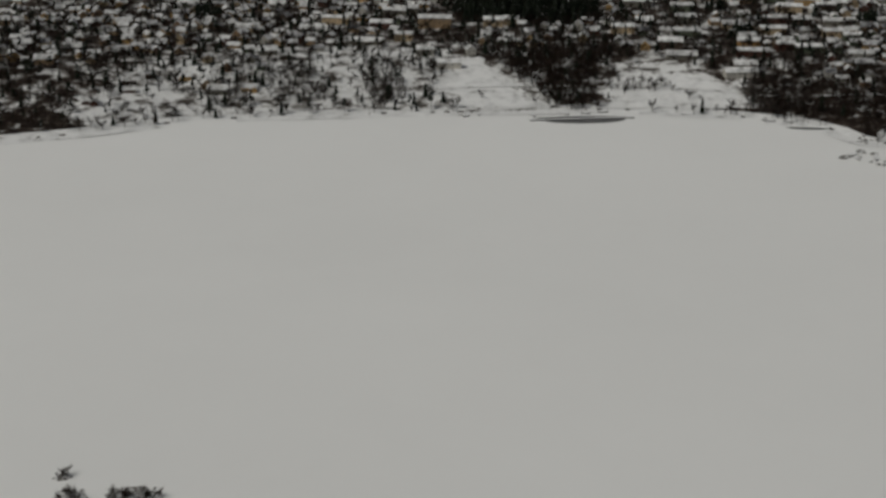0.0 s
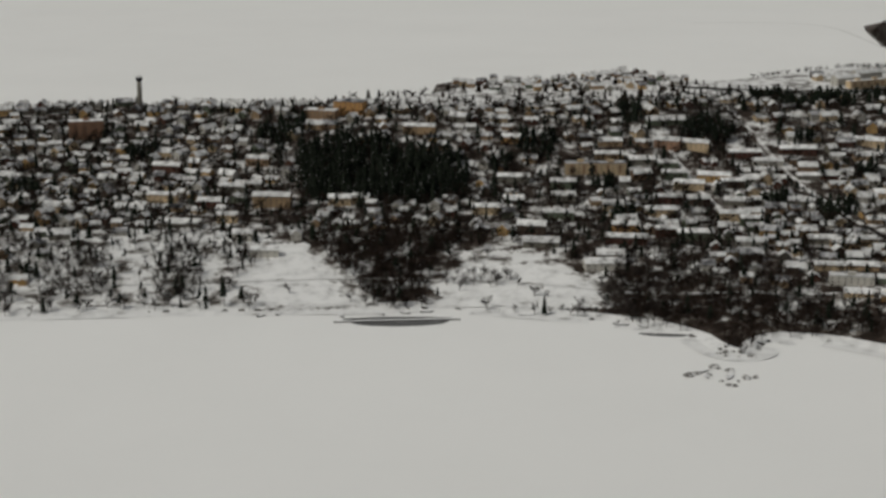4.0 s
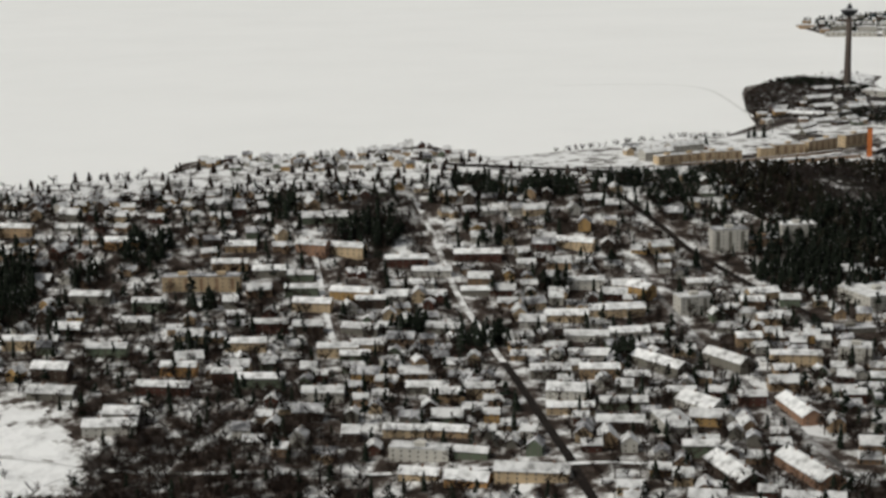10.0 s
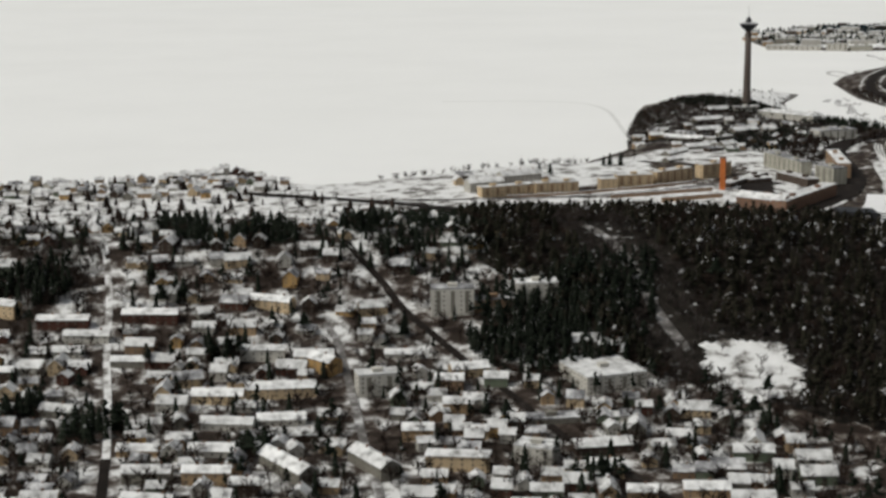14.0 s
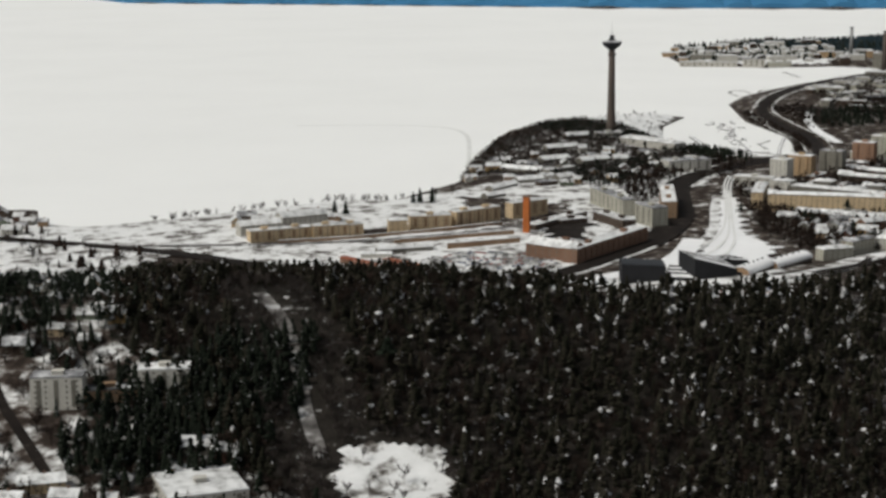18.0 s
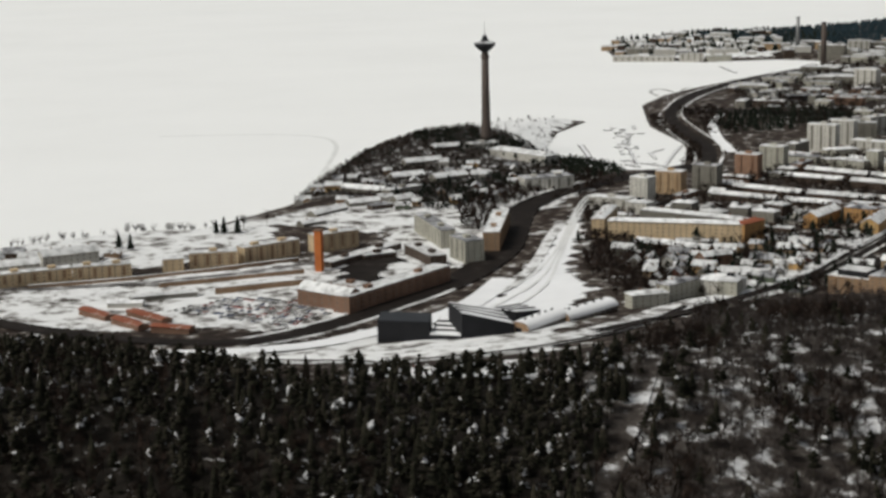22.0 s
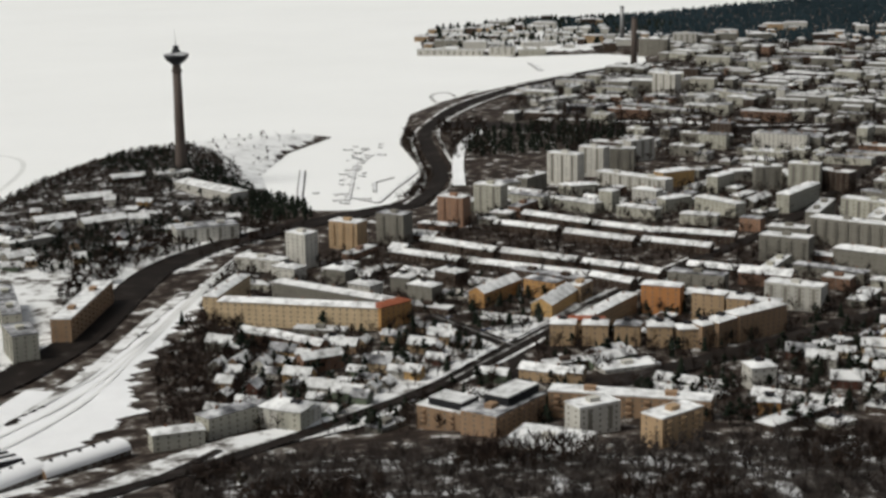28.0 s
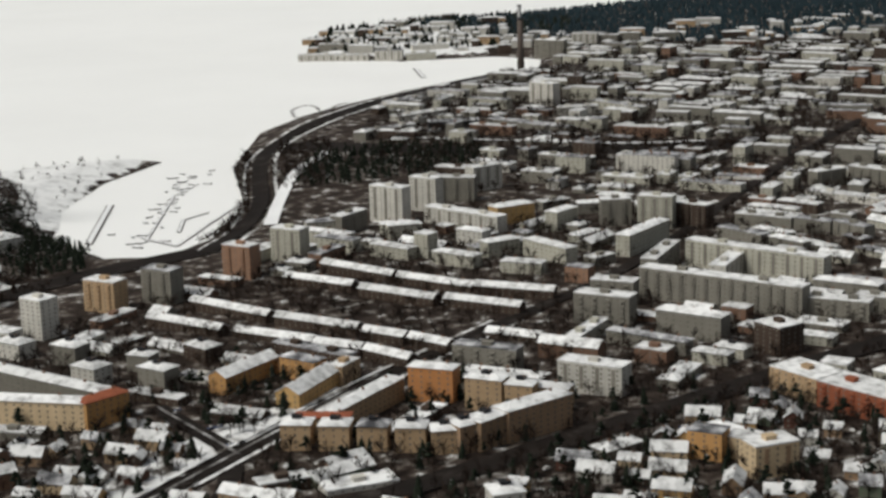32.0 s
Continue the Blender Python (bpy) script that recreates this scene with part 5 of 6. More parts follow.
for k, (way, width, mat, label, cat) in enumerate((
        (MAIN_ROAD[:5], 4.5, PATCHY, "narrow slushy street down to the shore", "road"), (MAIN_ROAD[4:], 5.5, ASPHALT, "dark wet street down to the shore", "road"), (HIGH_STREET, 6, ASPHALT, "dark wet street down the slope", "road"),
        (CROSS_STREET, 4, PATCHY, "narrow snowy street", "road"), (LOWER_STREET, 5, STREET, "narrow slushy street", "road"), (SHORE_LANE, 4, PATCHY, "snowy lane by the shore", "road"),
        (HIGHWAY[:9], 29, ASPHALT, "wide dark highway with slush", "road"), (HIGHWAY[8:], 18, ASPHALT, "dark ring road with slush", "road"), (RAILWAY, 11, ASPHALT, "railway with dark ballast and snow between the rails", "railway"),
        (BROAD_STREET, 20, ASPHALT, "broad dark street", "road"), (PARK_STREET, 12, ASPHALT, "slushy street with a snowed-up median", "road"), (SHORE_ROAD, 16, ASPHALT, "dark highway along the shore", "road"),
        (PARK_ROAD, 12, FIELD, "snowy slip road", "road"))):
    ribbon("railway" if cat == "railway" else f"road_{k + 1}", way, width, mat, label, cat, 0.75 + 0.06 * k)
for k, d in enumerate((-1, 1)):
    ribbon(f"verge_{k + 1}", [(x - d * 11, y + d * 11) for x, y in SHORE_ROAD], 3.5, PATCHY, "ploughed snow along the highway", "snow", 1.0)
    ribbon(f"verge_{k + 3}", [(x + d * 6, y + d * 16) for x, y in HIGHWAY[3:13]], 4, PATCHY, "ploughed snow along the highway", "snow", 1.0)
ribbon("median_1", PARK_STREET[:-1], 2, STREET, "snowy street median", "snow", 1.9)
ribbon("median_2", RAILWAY[7:10], 2, STREET, "ploughed snow between the tracks", "snow", 1.9)
for k, d in enumerate((-1, 1)):
    ribbon(f"median_{k + 3}", [(x + d * 3, y - d * 9) for x, y in RAILWAY[7:11]], 2.6, PATCHY, "ploughed snow beside the tracks", "snow", 1.6)
FOREST_TRACK = [(-1041, -712), (-1052, -745), (-1061, -772), (-1078, -805), (-1101, -842), (-1122, -885)]
ribbon("forest_track", FOREST_TRACK, 8, STREET, "snowy track through the wood", "path", 1.3)
ribbon("yard_lane", [(-590, -634), (-510, -594), (-440, -556), (-380, -506), (-330, -462), (-270, -415)], 9, PATCHY, "tyre-marked lane over the snowy yard", "path", 1.1)
ribbon("railway_siding", [(-860, -560), (-815, -680), (-745, -790), (-700, -828), (-640, -826), (-570, -798), (-470, -748)], 5, ASPHALT, "dark siding on the snowy bank", "railway", 1.5)

# ---- houses ----
rows_along_ridge(-2500, -1230, -160, 330, 23, 17, 3, 0.8)
rows_along_ridge(-1720, -880, -270, -20, 26, 21, 6, 0.75, 999)
rows_along_ridge(-2500, -1860, 340, 470, 24, 19, 4, 0.65)
houses_in([(-1720, -800), (-1560, -690), (-1430, -620), (-1260, -640), (-1200, -860), (-1170, -1040), (-1350, -1160), (-1520, -1090), (-1640, -900)], 19, 8, -45, 0.92)
houses_in([(-1640, -850), (-1575, -847), (-1435, -984), (-1540, -1120), (-1620, -1040), (-1655, -960)], 16, 18, -50, 0.9)
houses_in([(-343, -557), (-302, -534), (-266, -574), (-195, -590), (-212, -690), (-326, -732), (-405, -745), (-440, -700)], 17, 9, -60, 0.75)
houses_in([(-160, -850), (40, -850), (90, -900), (60, -1000), (-120, -980), (-200, -900)], 21, 10, -60, 0.7)
houses_in([(-300, -60), (-120, -60), (-60, -200), (-150, -290), (-330, -260), (-420, -210), (-380, -150)], 24, 11, -35, 0.5)
houses_in([(-2250, -370), (-2110, -310), (-2030, -320), (-1960, -390), (-2080, -440), (-2200, -410)], 26, 15, -35, 0.5)
block(-516, -1000, round(level(-516, -1000), 1), 34, 9, 5.5, -6, "gable", "white")
houses_in([(-740, -235), (-690, -250), (-640, -268), (-615, -215), (-715, -180)], 20, 14, -35, 0.8, False)
houses_in([(-1100, 140), (-960, 50), (-860, 60), (-850, -80), (-960, -150), (-1150, 40)], 22, 12, -40, 0.8, False)
g = random.Random(41)
for x, y in ((-1145, -613), (-1117, -655), (-1108, -671), (-1162, -635), (-1185, -616), (-1172, -659), (-1137, -675), (-1126, -690), (-1215, -640), (-1171, -712), (-1133, -740), (-1232, -660), (-1242, -704), (-1185, -682),
             (-1219, -625), (-1164, -837), (-1186, -848), (-1150, -700), (-1100, -690), (-1160, -680), (-1140, -640), (-1096, -640), (-1060, -612)):
    if free(x, y, 2):
        small_house(x, y, -35 + g.choice((0, 90)) + g.uniform(-8, 8), g.randrange(10000), True)
hillside.done("hillside_houses", "many small pale houses with snowy roofs, packed up the slope", "houses")

# ---- woods ----
FOREST_PATH = [(-700, -935), (-719, -950), (-758, -978), (-799, -1004), (-832, -1026), (-880, -1060)]
ribbon("forest_path", FOREST_PATH, 6, THIN, "snowy path through the leafless wood", "path", 1.4)
wood = scatter(RIDGE_WOOD, 7.0, 5)
a = np.array(wood)
keep = ~inside(a[:, 0], a[:, 1], CLEARING)
keep &= line_distance(a[:, 0], a[:, 1], RAILWAY)[0] > 16
keep &= line_distance(a[:, 0], a[:, 1], FOREST_TRACK)[0] > 8
keep &= np.hypot((a[:, 0] + 516) / 1.8, a[:, 1] + 1000) > 9
keep &= line_distance(a[:, 0], a[:, 1], FOREST_PATH)[0] > 6
wood = a[keep]
mixed = (wood[:, 0] > -860) & (np.sin(wood[:, 0] * 0.021 + 2) * np.cos(wood[:, 1] * 0.027) + (wood[:, 0] + 700) / 500 > 0.1)
lot = np.random.RandomState(4).rand(len(wood))
along_track = line_distance(wood[:, 0], wood[:, 1], FOREST_TRACK + [(-1150, -960)])[0] < 27
bare = (mixed & (lot < 0.78)) | (along_track & (lot < 0.8)) | ((wood[:, 0] > -700 + 90 * np.sin(wood[:, 1] * 0.045)) & (lot < 0.72 + (wood[:, 0] + 700) / 1600))
near_track = line_distance(wood[:, 0], wood[:, 1], FOREST_TRACK)[0] < 18
bare |= near_track
bare |= lot > 0.84
bare |= (wood[:, 0] < -890) & (lot > 0.6)
bare |= (np.hypot(wood[:, 0] + 1005, wood[:, 1] + 880) < 45) & (lot > 0.4)
stand("ridge_forest", wood[~bare].tolist(), PINES + SPRUCES[:1], 11, 18, FOREST, "dense dark pine and spruce wood with snow on its crowns", "forest", seed=2, wide=1.2)
east = bare & (wood[:, 0] > -850) & (np.sin(wood[:, 0] * 0.05) + np.cos(wood[:, 1] * 0.06 + 1) > -0.6)
thin = east & (np.random.RandomState(8).rand(len(wood)) < 0.1)
stand("ridge_birches_east", wood[east & ~thin].tolist(), BARES, 9, 14, BIRCH, "leafless pale birches over thin snow", "trees", seed=13, wide=1.2)
bare = bare & ~east
stand("track_birches", wood[bare & along_track].tolist(), BARES, 9, 15, BIRCH, "pale leafless birches along the snowy track", "trees", seed=15, wide=1.2)
bare = bare & ~along_track
stand("ridge_birches", wood[bare].tolist(), BARES, 10, 16, TWIG, "leafless grey-brown birches and alders on the ridge", "trees", seed=3, wide=1.25)
stand("spruce_stand", scatter(SPRUCE_STAND, 6.5, 6, keep=0.85), SPRUCES + PINES[:2] + BARES[:1], 11, 25, CONIFER, "tall dark spruces among the houses", "trees", seed=4)
stand("north_stand", scatter(NORTH_STAND, 6.5, 7, clear=3) + scatter([(-1178, -744), (-1133, -758), (-1091, -770), (-1107, -825), (-1142, -870), (-1176, -869), (-1207, -850), (-1207, -796)], 7.5, 107, keep=0.8, clear=0, verge=9), SPRUCES + PINES, 12, 19, CONIFER, "dark spruces beside the white flats", "trees", seed=5)
stand("street_spruces", scatter([(-1215, -640), (-1160, -590), (-1095, -640), (-1120, -730), (-1180, -710)], 9, 8, keep=0.8, clear=-1), SPRUCES[:2] + BARES, 9, 17, CONIFER, "spruces and bare trees among the upper houses", "trees", seed=6)
for k, grove in enumerate(GROVES):
    stand("bare_grove", scatter(grove, 7.5, 20 + k, clear=2), BARES, 8 if k else 10, 13 if k else 16, TWIG if k < 3 else BIRCH, "dense leafless alders by the shore", "trees", seed=10 + k, wide=1.35)
slope = [(-2400, -330), (-2200, -60), (-1760, 60), (-1500, -330), (-1250, -480), (-1150, -640), (-1160, -1060), (-1400, -1250), (-1640, -1150), (-1700, -960), (-1790, -790), (-1990, -570)]
def thinned(places, polys, share, seed):
    """Fewer places inside the open ground."""
    q = random.Random(seed)
    return [p for p in places if q.random() < share or not any(inside(np.array([p[0]]), np.array([p[1]]), poly)[0] for poly in polys)]


BARE_GROUND = [LAWN, MEADOW, SHORE_HILL, SHORE_PARK]
stand("garden_trees", thinned(thinned(scatter(slope, 8.5, 30, keep=0.7, clear=-2.5, verge=8), BARE_GROUND, 0.05, 1), [WEST_SHORE], 0.45, 3), BARES, 7, 14, TWIG, "leafless garden trees between the houses", "trees", seed=31, wide=1.6)
stand("garden_spruces", thinned(scatter(slope, 15, 32, keep=0.55, clear=-1, verge=10), BARE_GROUND, 0.05, 2), SPRUCES + PINES, 8, 17, CONIFER, "scattered dark spruces between the houses", "trees", seed=33)
for k, (x, y, r) in enumerate(((-1390, -548, 26), (-1161, -608, 16), (-1547, -460, 22), (-1601, -462, 16), (-1470, -753, 14), (-1226, -579, 24), (-1345, -705, 13), (-1456, -756, 12), (-1488, -702, 13), (-1422, -472, 16),
                                 (-1259, -516, 20), (-1309, -994, 10), (-1169, -666, 14), (-1420, -840, 9), (-1680, -230, 26), (-1800, -150, 20), (-1950, -180, 16), (-1560, -560, 14), (-1330, -620, 12), (-1620, -640, 13), (-1270, -560, 16))):
    ring = [(x + r * math.cos(a) * (1 + 0.3 * math.sin(3 * a + k)), y + r * math.sin(a)) for a in np.linspace(0, 6.28, 12)[:-1]]
    stand("tree_clump", scatter(ring, 6, 300 + k, keep=0.9, clear=-3.5), SPRUCES + PINES[:2] + BARES[:2], 10, 19, CONIFER, "clump of tall dark spruces between the houses", "trees", seed=320 + k, wide=1.2)
stand("clearing_saplings", scatter(CLEARING, 12, 340, keep=0.6) + scatter([(-1082, -885), (-1060, -905), (-1060, -960), (-1085, -985), (-1085, -930)], 5.5, 342, keep=0.85), BARES, 6, 12, BIRCH, "bare saplings in the clearing", "trees", seed=341)
cape = [(-349, -100), (-250, 0), (-91, 125), (40, 185), (120, 175), (110, 110), (90, 20), (30, -60), (0, -150), (-100, -230), (-250, -260), (-323, -170)]
stand("cape_trees", scatter([(-60, 60), (0, 140), (60, 120), (60, 20), (20, -60), (0, -130), (-40, -160), (-60, -60)], 8, 34, keep=0.7, clear=0), PINES + BARES[:2], 6, 11, CONIFER, "dark mixed trees over the cape", "trees", seed=35, wide=1.4)
stand("cape_birches", scatter(cape, 6.5, 74, keep=0.9, clear=-2), BARES, 5, 8, TWIG, "leafless brown trees over the cape", "trees", seed=75, wide=1.6)
stand("cape_pines", scatter(cape, 14, 78, keep=0.45, clear=-1), PINES, 5, 8, CONIFER, "scattered dark pines over the cape", "trees", seed=79, wide=1.3)
stand("north_slope_trees", scatter([(-1700, 150), (-1300, 100), (-950, 30), (-880, -120), (-850, -280), (-960, -470), (-1100, -570), (-1460, -340), (-1690, 0)], 13, 76, keep=0.35, clear=-1, verge=8), BARES + SPRUCES, 7, 14, TWIG, "mixed trees on the northern slope", "trees", seed=77, wide=1.6)
stand("park_trees", scatter([(267, -138), (383, -16), (473, -27), (520, -132), (447, -194), (353, -173)], 10, 36, keep=0.9, clear=1), SPRUCES + PINES, 9, 15, CONIFER, "dark park trees", "trees", seed=37)
stand("bank_trees", scatter([(-340, -255), (-210, -335), (-60, -300), (-60, -235), (-200, -235)], 8, 86, keep=0.7, clear=-2, verge=9), PINES + BARES + BARES, 7, 12, TWIG, "dark trees between the cape and the highway", "trees", seed=87, wide=1.4)
stand("highway_scrub", scatter([(-60, -262), (-140, -272), (-200, -288), (-262, -322), (-335, -392), (-370, -425), (-360, -380), (-300, -300), (-230, -255), (-130, -240)], 7, 88, keep=0.85, clear=-2, verge=16), BARES + PINES[:2], 7, 12, TWIG, "dark leafless scrub beside the highway", "trees", seed=89, wide=1.5)
stand("cape_south_grove", scatter([(-278, -150), (-212, -168), (-120, -190), (-150, -235), (-205, -245), (-262, -312), (-320, -285)], 8, 95, keep=0.85, clear=-3, verge=18) + scatter([(-47, -50), (60, 10), (29, -83), (-20, -230), (-80, -225), (-60, -120)], 8, 96, keep=0.7, clear=-1), PINES + BARES, 6, 11, CONIFER, "dark pines and bare trees south of the tower", "trees", seed=97, wide=1.4)
stand("crest_trees", scatter([(-1023, -322), (-974, -351), (-941, -409), (-1091, -692), (-1131, -713), (-1148, -672), (-1185, -657)], 8, 105, keep=0.75, clear=-2), SPRUCES + PINES + BARES, 8, 14, CONIFER, "dark mixed trees along the crest", "trees", seed=106, wide=1.3)
stand("spit_scrub", scatter([(100, 60), (130, 180), (200, 195), (280, 172), (205, 105), (120, 10)], 13, 101, keep=0.45), BARES + PINES[:1], 4, 8, TWIG, "low scrub on the snowy spit", "trees", seed=102, wide=1.4)
stand("shore_road_scrub", scatter([(90, -215), (124, -206), (199, -138), (239, -96), (336, 54), (394, 114), (383, 68), (296, -44), (218, -153), (135, -233)], 6, 92, keep=0.9, verge=10) + scatter([(250, -120), (330, -20), (420, 80), (470, 60), (400, -30), (300, -140)], 8, 93, keep=0.8, verge=13), BARES + PINES[:1], 6, 11, TWIG, "dark scrub along the shore highway", "trees", seed=94, wide=1.5)
stand("avenue_trees", scatter([(-170, -800), (-60, -812), (60, -812), (200, -822), (200, -845), (60, -842), (-60, -836), (-170, -826)], 7, 98, keep=0.8, clear=-2, verge=9), BARES, 6, 10, TWIG, "leafless trees along the broad street", "trees", seed=99, wide=1.4)
stand("underpass_trees", scatter([(-90, -240), (-10, -130), (40, -150), (-45, -280)], 8, 38, clear=1), PINES + SPRUCES, 8, 13, CONIFER, "dark trees by the highway", "trees", seed=39)
stand("shore_poplars", scatter([(-770, -110), (-560, -122), (-480, -160), (-490, -190), (-600, -150), (-780, -140)], 9, 40, keep=0.5, clear=1), BARES, 9, 15, BIRCH, "tall leafless trees along the lake shore", "trees", seed=41, wide=1.0, sink=3.5)
stand("yard_trees", scatter([(-200, -372), (-190, -400), (-235, -440), (-290, -520), (-300, -600), (-352, -620), (-424, -690), (-470, -682), (-436, -640), (-418, -600), (-385, -560), (-340, -515), (-280, -455)], 7, 42, keep=0.9, clear=-3), BARES + PINES[:1], 8, 13, TWIG, "dark scrubby trees on the bank", "trees", seed=43, wide=1.3)
stand("street_trees", scatter([(-440, -740), (-330, -540), (-250, -430), (300, -330), (480, -500), (300, -850), (100, -1010), (-250, -960)], 9, 44, keep=0.65, clear=-6, verge=10), BARES, 8, 13, TWIG, "leafless street and courtyard trees", "trees", seed=45, wide=1.4)
stand("courtyard_spruces", scatter([(-440, -740), (-330, -540), (-250, -560), (-100, -600), (80, -880), (60, -1000), (-250, -960)], 11, 46, keep=0.5, clear=-4, verge=10), SPRUCES + PINES + PINES, 7, 13, CONIFER, "scattered dark evergreens in the courtyards", "trees", seed=47, wide=1.4)
hill = [(1330, 610), (1420, 530), (1430, 350), (1540, 215), (1680, 90), (1900, -250), (2600, -600), (2600, 300), (2500, 850), (2080, 930), (1690, 940), (1450, 970), (1350, 900)]
stand("hill_forest", scatter(hill, 13, 48), FAR_TREES, 8, 11, HILL, "dark forest over the hill beyond the town, tinted with painted haze", "forest", seed=49)



def footbridge(x0, y0, x1, y1, lift):
    """A narrow timber bridge on posts."""
    L, turn = math.hypot(x1 - x0, y1 - y0), math.degrees(math.atan2(y1 - y0, x1 - x0))
    x, y = (x0 + x1) / 2, (y0 + y1) / 2
    root = new("footbridge")
    root.matrix_basis = pose(x, y, level(x, y) + lift, 0, 0, turn)
    part("deck", mesh("deck", *box(-L / 2, -1.2, 0, L / 2, 1.2, 0.4), BARK), root, "dark timber deck")
    for s in (-1.2, 1.1):
        part("rail", mesh("rail", *box(-L / 2, s, 1.2, L / 2, s + 0.12, 1.4), BARK), root)
    for k in range(6):
        c = (k + 0.5) * L / 6 - L / 2
        part("post", mesh("post", *box(c - 0.2, -1.2, -lift - 1.5, c + 0.2, -0.9, 1.2), BARK), root)
        part("post", mesh("post", *box(c - 0.2, 0.9, -lift - 1.5, c + 0.2, 1.2, 1.2), BARK), root)
    return tagged(root, "dark timber footbridge over the snowy forest track", "bridge")


footbridge(-1086, -787, -1046, -812, 7)

# ---- trees that stand by themselves ----
SINGLE = {}


def single_tree(kind, x, y, h, turn):
    """A tree with a tapered trunk, a few limbs and a crown of its own."""
    m = pose(x, y, level(x, y) + 0.2, 0, 0, turn)
    if kind in SINGLE:
        return copy_thing(SINGLE[kind], m @ Matrix.Scale(h / 12.0, 4))
    name, label, mat = {"spruce": ("spruce_tree", "tall dark spruce with a ragged pointed crown", CONIFER), "pine": ("pine_tree", "dark pine with an open clumped crown", CONIFER),
                        "bare": ("bare_tree", "leafless grey-brown tree with spreading limbs", TWIG)}[kind]
    root = new(name)
    part("trunk", mesh("trunk", *lathe([(0.028, -0.06), (0.02, 0.2), (0.012, 0.6), (0.004, 0.9)], 7), BARK), root, "tapered dark trunk")
    g = random.Random(kind)
    for k in range(4):
        a, low, reach = 1.6 * k + 0.4, g.uniform(0.2, 0.5), g.uniform(0.1, 0.18)
        tip = (reach * math.cos(a), reach * math.sin(a), low + 0.1)
        v = [(-0.008, 0, low), (0.008, 0, low), (0, 0.008, low + 0.01), tip]
        part("limb", mesh("limb", v, [(0, 1, 3), (1, 2, 3), (2, 0, 3)], BARK), root)
    shape = {"spruce": conifer_shape(0.24, 61, 9, 9), "pine": pine_shape(0.26, 62, 12), "bare": bare_shape(63, 12, 10)}[kind]
    part("crown", mesh("crown", shape[0].tolist(), shape[1], mat), root)
    root.matrix_basis = m @ Matrix.Scale(12.0, 4)
    SINGLE[kind] = root
    return tagged(root, label, "tree", "single trees")


g = random.Random(91)
for x, y in ((-275, -548), (-243, -574), (-242, -584), (-286, -677), (-259, -651), (-181, -617), (-179, -627), (-144, -618), (-324, -491), (-179, -654), (-233, -628), (-266, -574), (-337, -579), (-357, -649), (-246, -667), (-237, -676), (-186, -683), (-56, -928), (-61, -942), (-60, -904), (-47, -945), (-95, -773), (-58, -863), (-4, -785), (-165, -748), (-225, -660), (-106, -558)):
    single_tree(g.choice(("pine", "pine", "spruce", "bare")), x, y, g.uniform(9, 14), g.uniform(0, 360))
for x, y in ((-1426, -847), (-1141, -965), (-1309, -994), (-1306, -985), (-1041, -838), (-1240, -751), (-1350, -712), (-1453, -758), (-1486, -704), (-1286, -978), (-1177, -984), (-1279, -889), (-1289, -709)):
    single_tree(g.choice(("spruce", "spruce", "pine")), x, y, g.uniform(13, 19), g.uniform(0, 360))
for x, y in ((-491, -226), (-457, -213), (-519, -224), (-514, -229), (-504, -236), (-616, -220), (-612, -233)):
    single_tree(g.choice(("spruce", "bare")), x, y, g.uniform(13, 18), g.uniform(0, 360))

# ---- far town ----
far_town = Heap()
g = random.Random(12)
turn = math.radians(-71)
ux, uy = math.cos(turn), math.sin(turn)
FAR_TOWN = [(330, -260), (430, -60), (560, 100), (700, 190), (950, 270), (1130, 290), (1230, 430), (1330, 545), (1390, 480), (1400, 330), (1510, 195), (1640, 100), (1600, -250), (1300, -600), (700, -950), (250, -1000), (330, -820), (520, -620), (480, -460)]
NEAR_COUNT = [0]
DEPOT = [(420, 70), (455, 10), (495, -70), (530, -150), (585, -215), (650, -275), (740, -330)]
ribbon("road_20", DEPOT, 50, ASPHALT, "dark railway depot yard", "road", 0.6)
ribbon("track_20", [(530, 0), (553, -48), (581, -108), (603, -170), (651, -238), (700, -280)], 8, FIELD, "snowy track bed in the depot", "railway", 1.2)
fill_town([(-440, -740), (-330, -540), (-250, -430), (-120, -420), (60, -330), (300, -330), (480, -500), (520, -620), (330, -820), (250, -1000), (100, -1010), (-250, -960), (-330, -850)], 71, 2600, 58, 13, most=120)
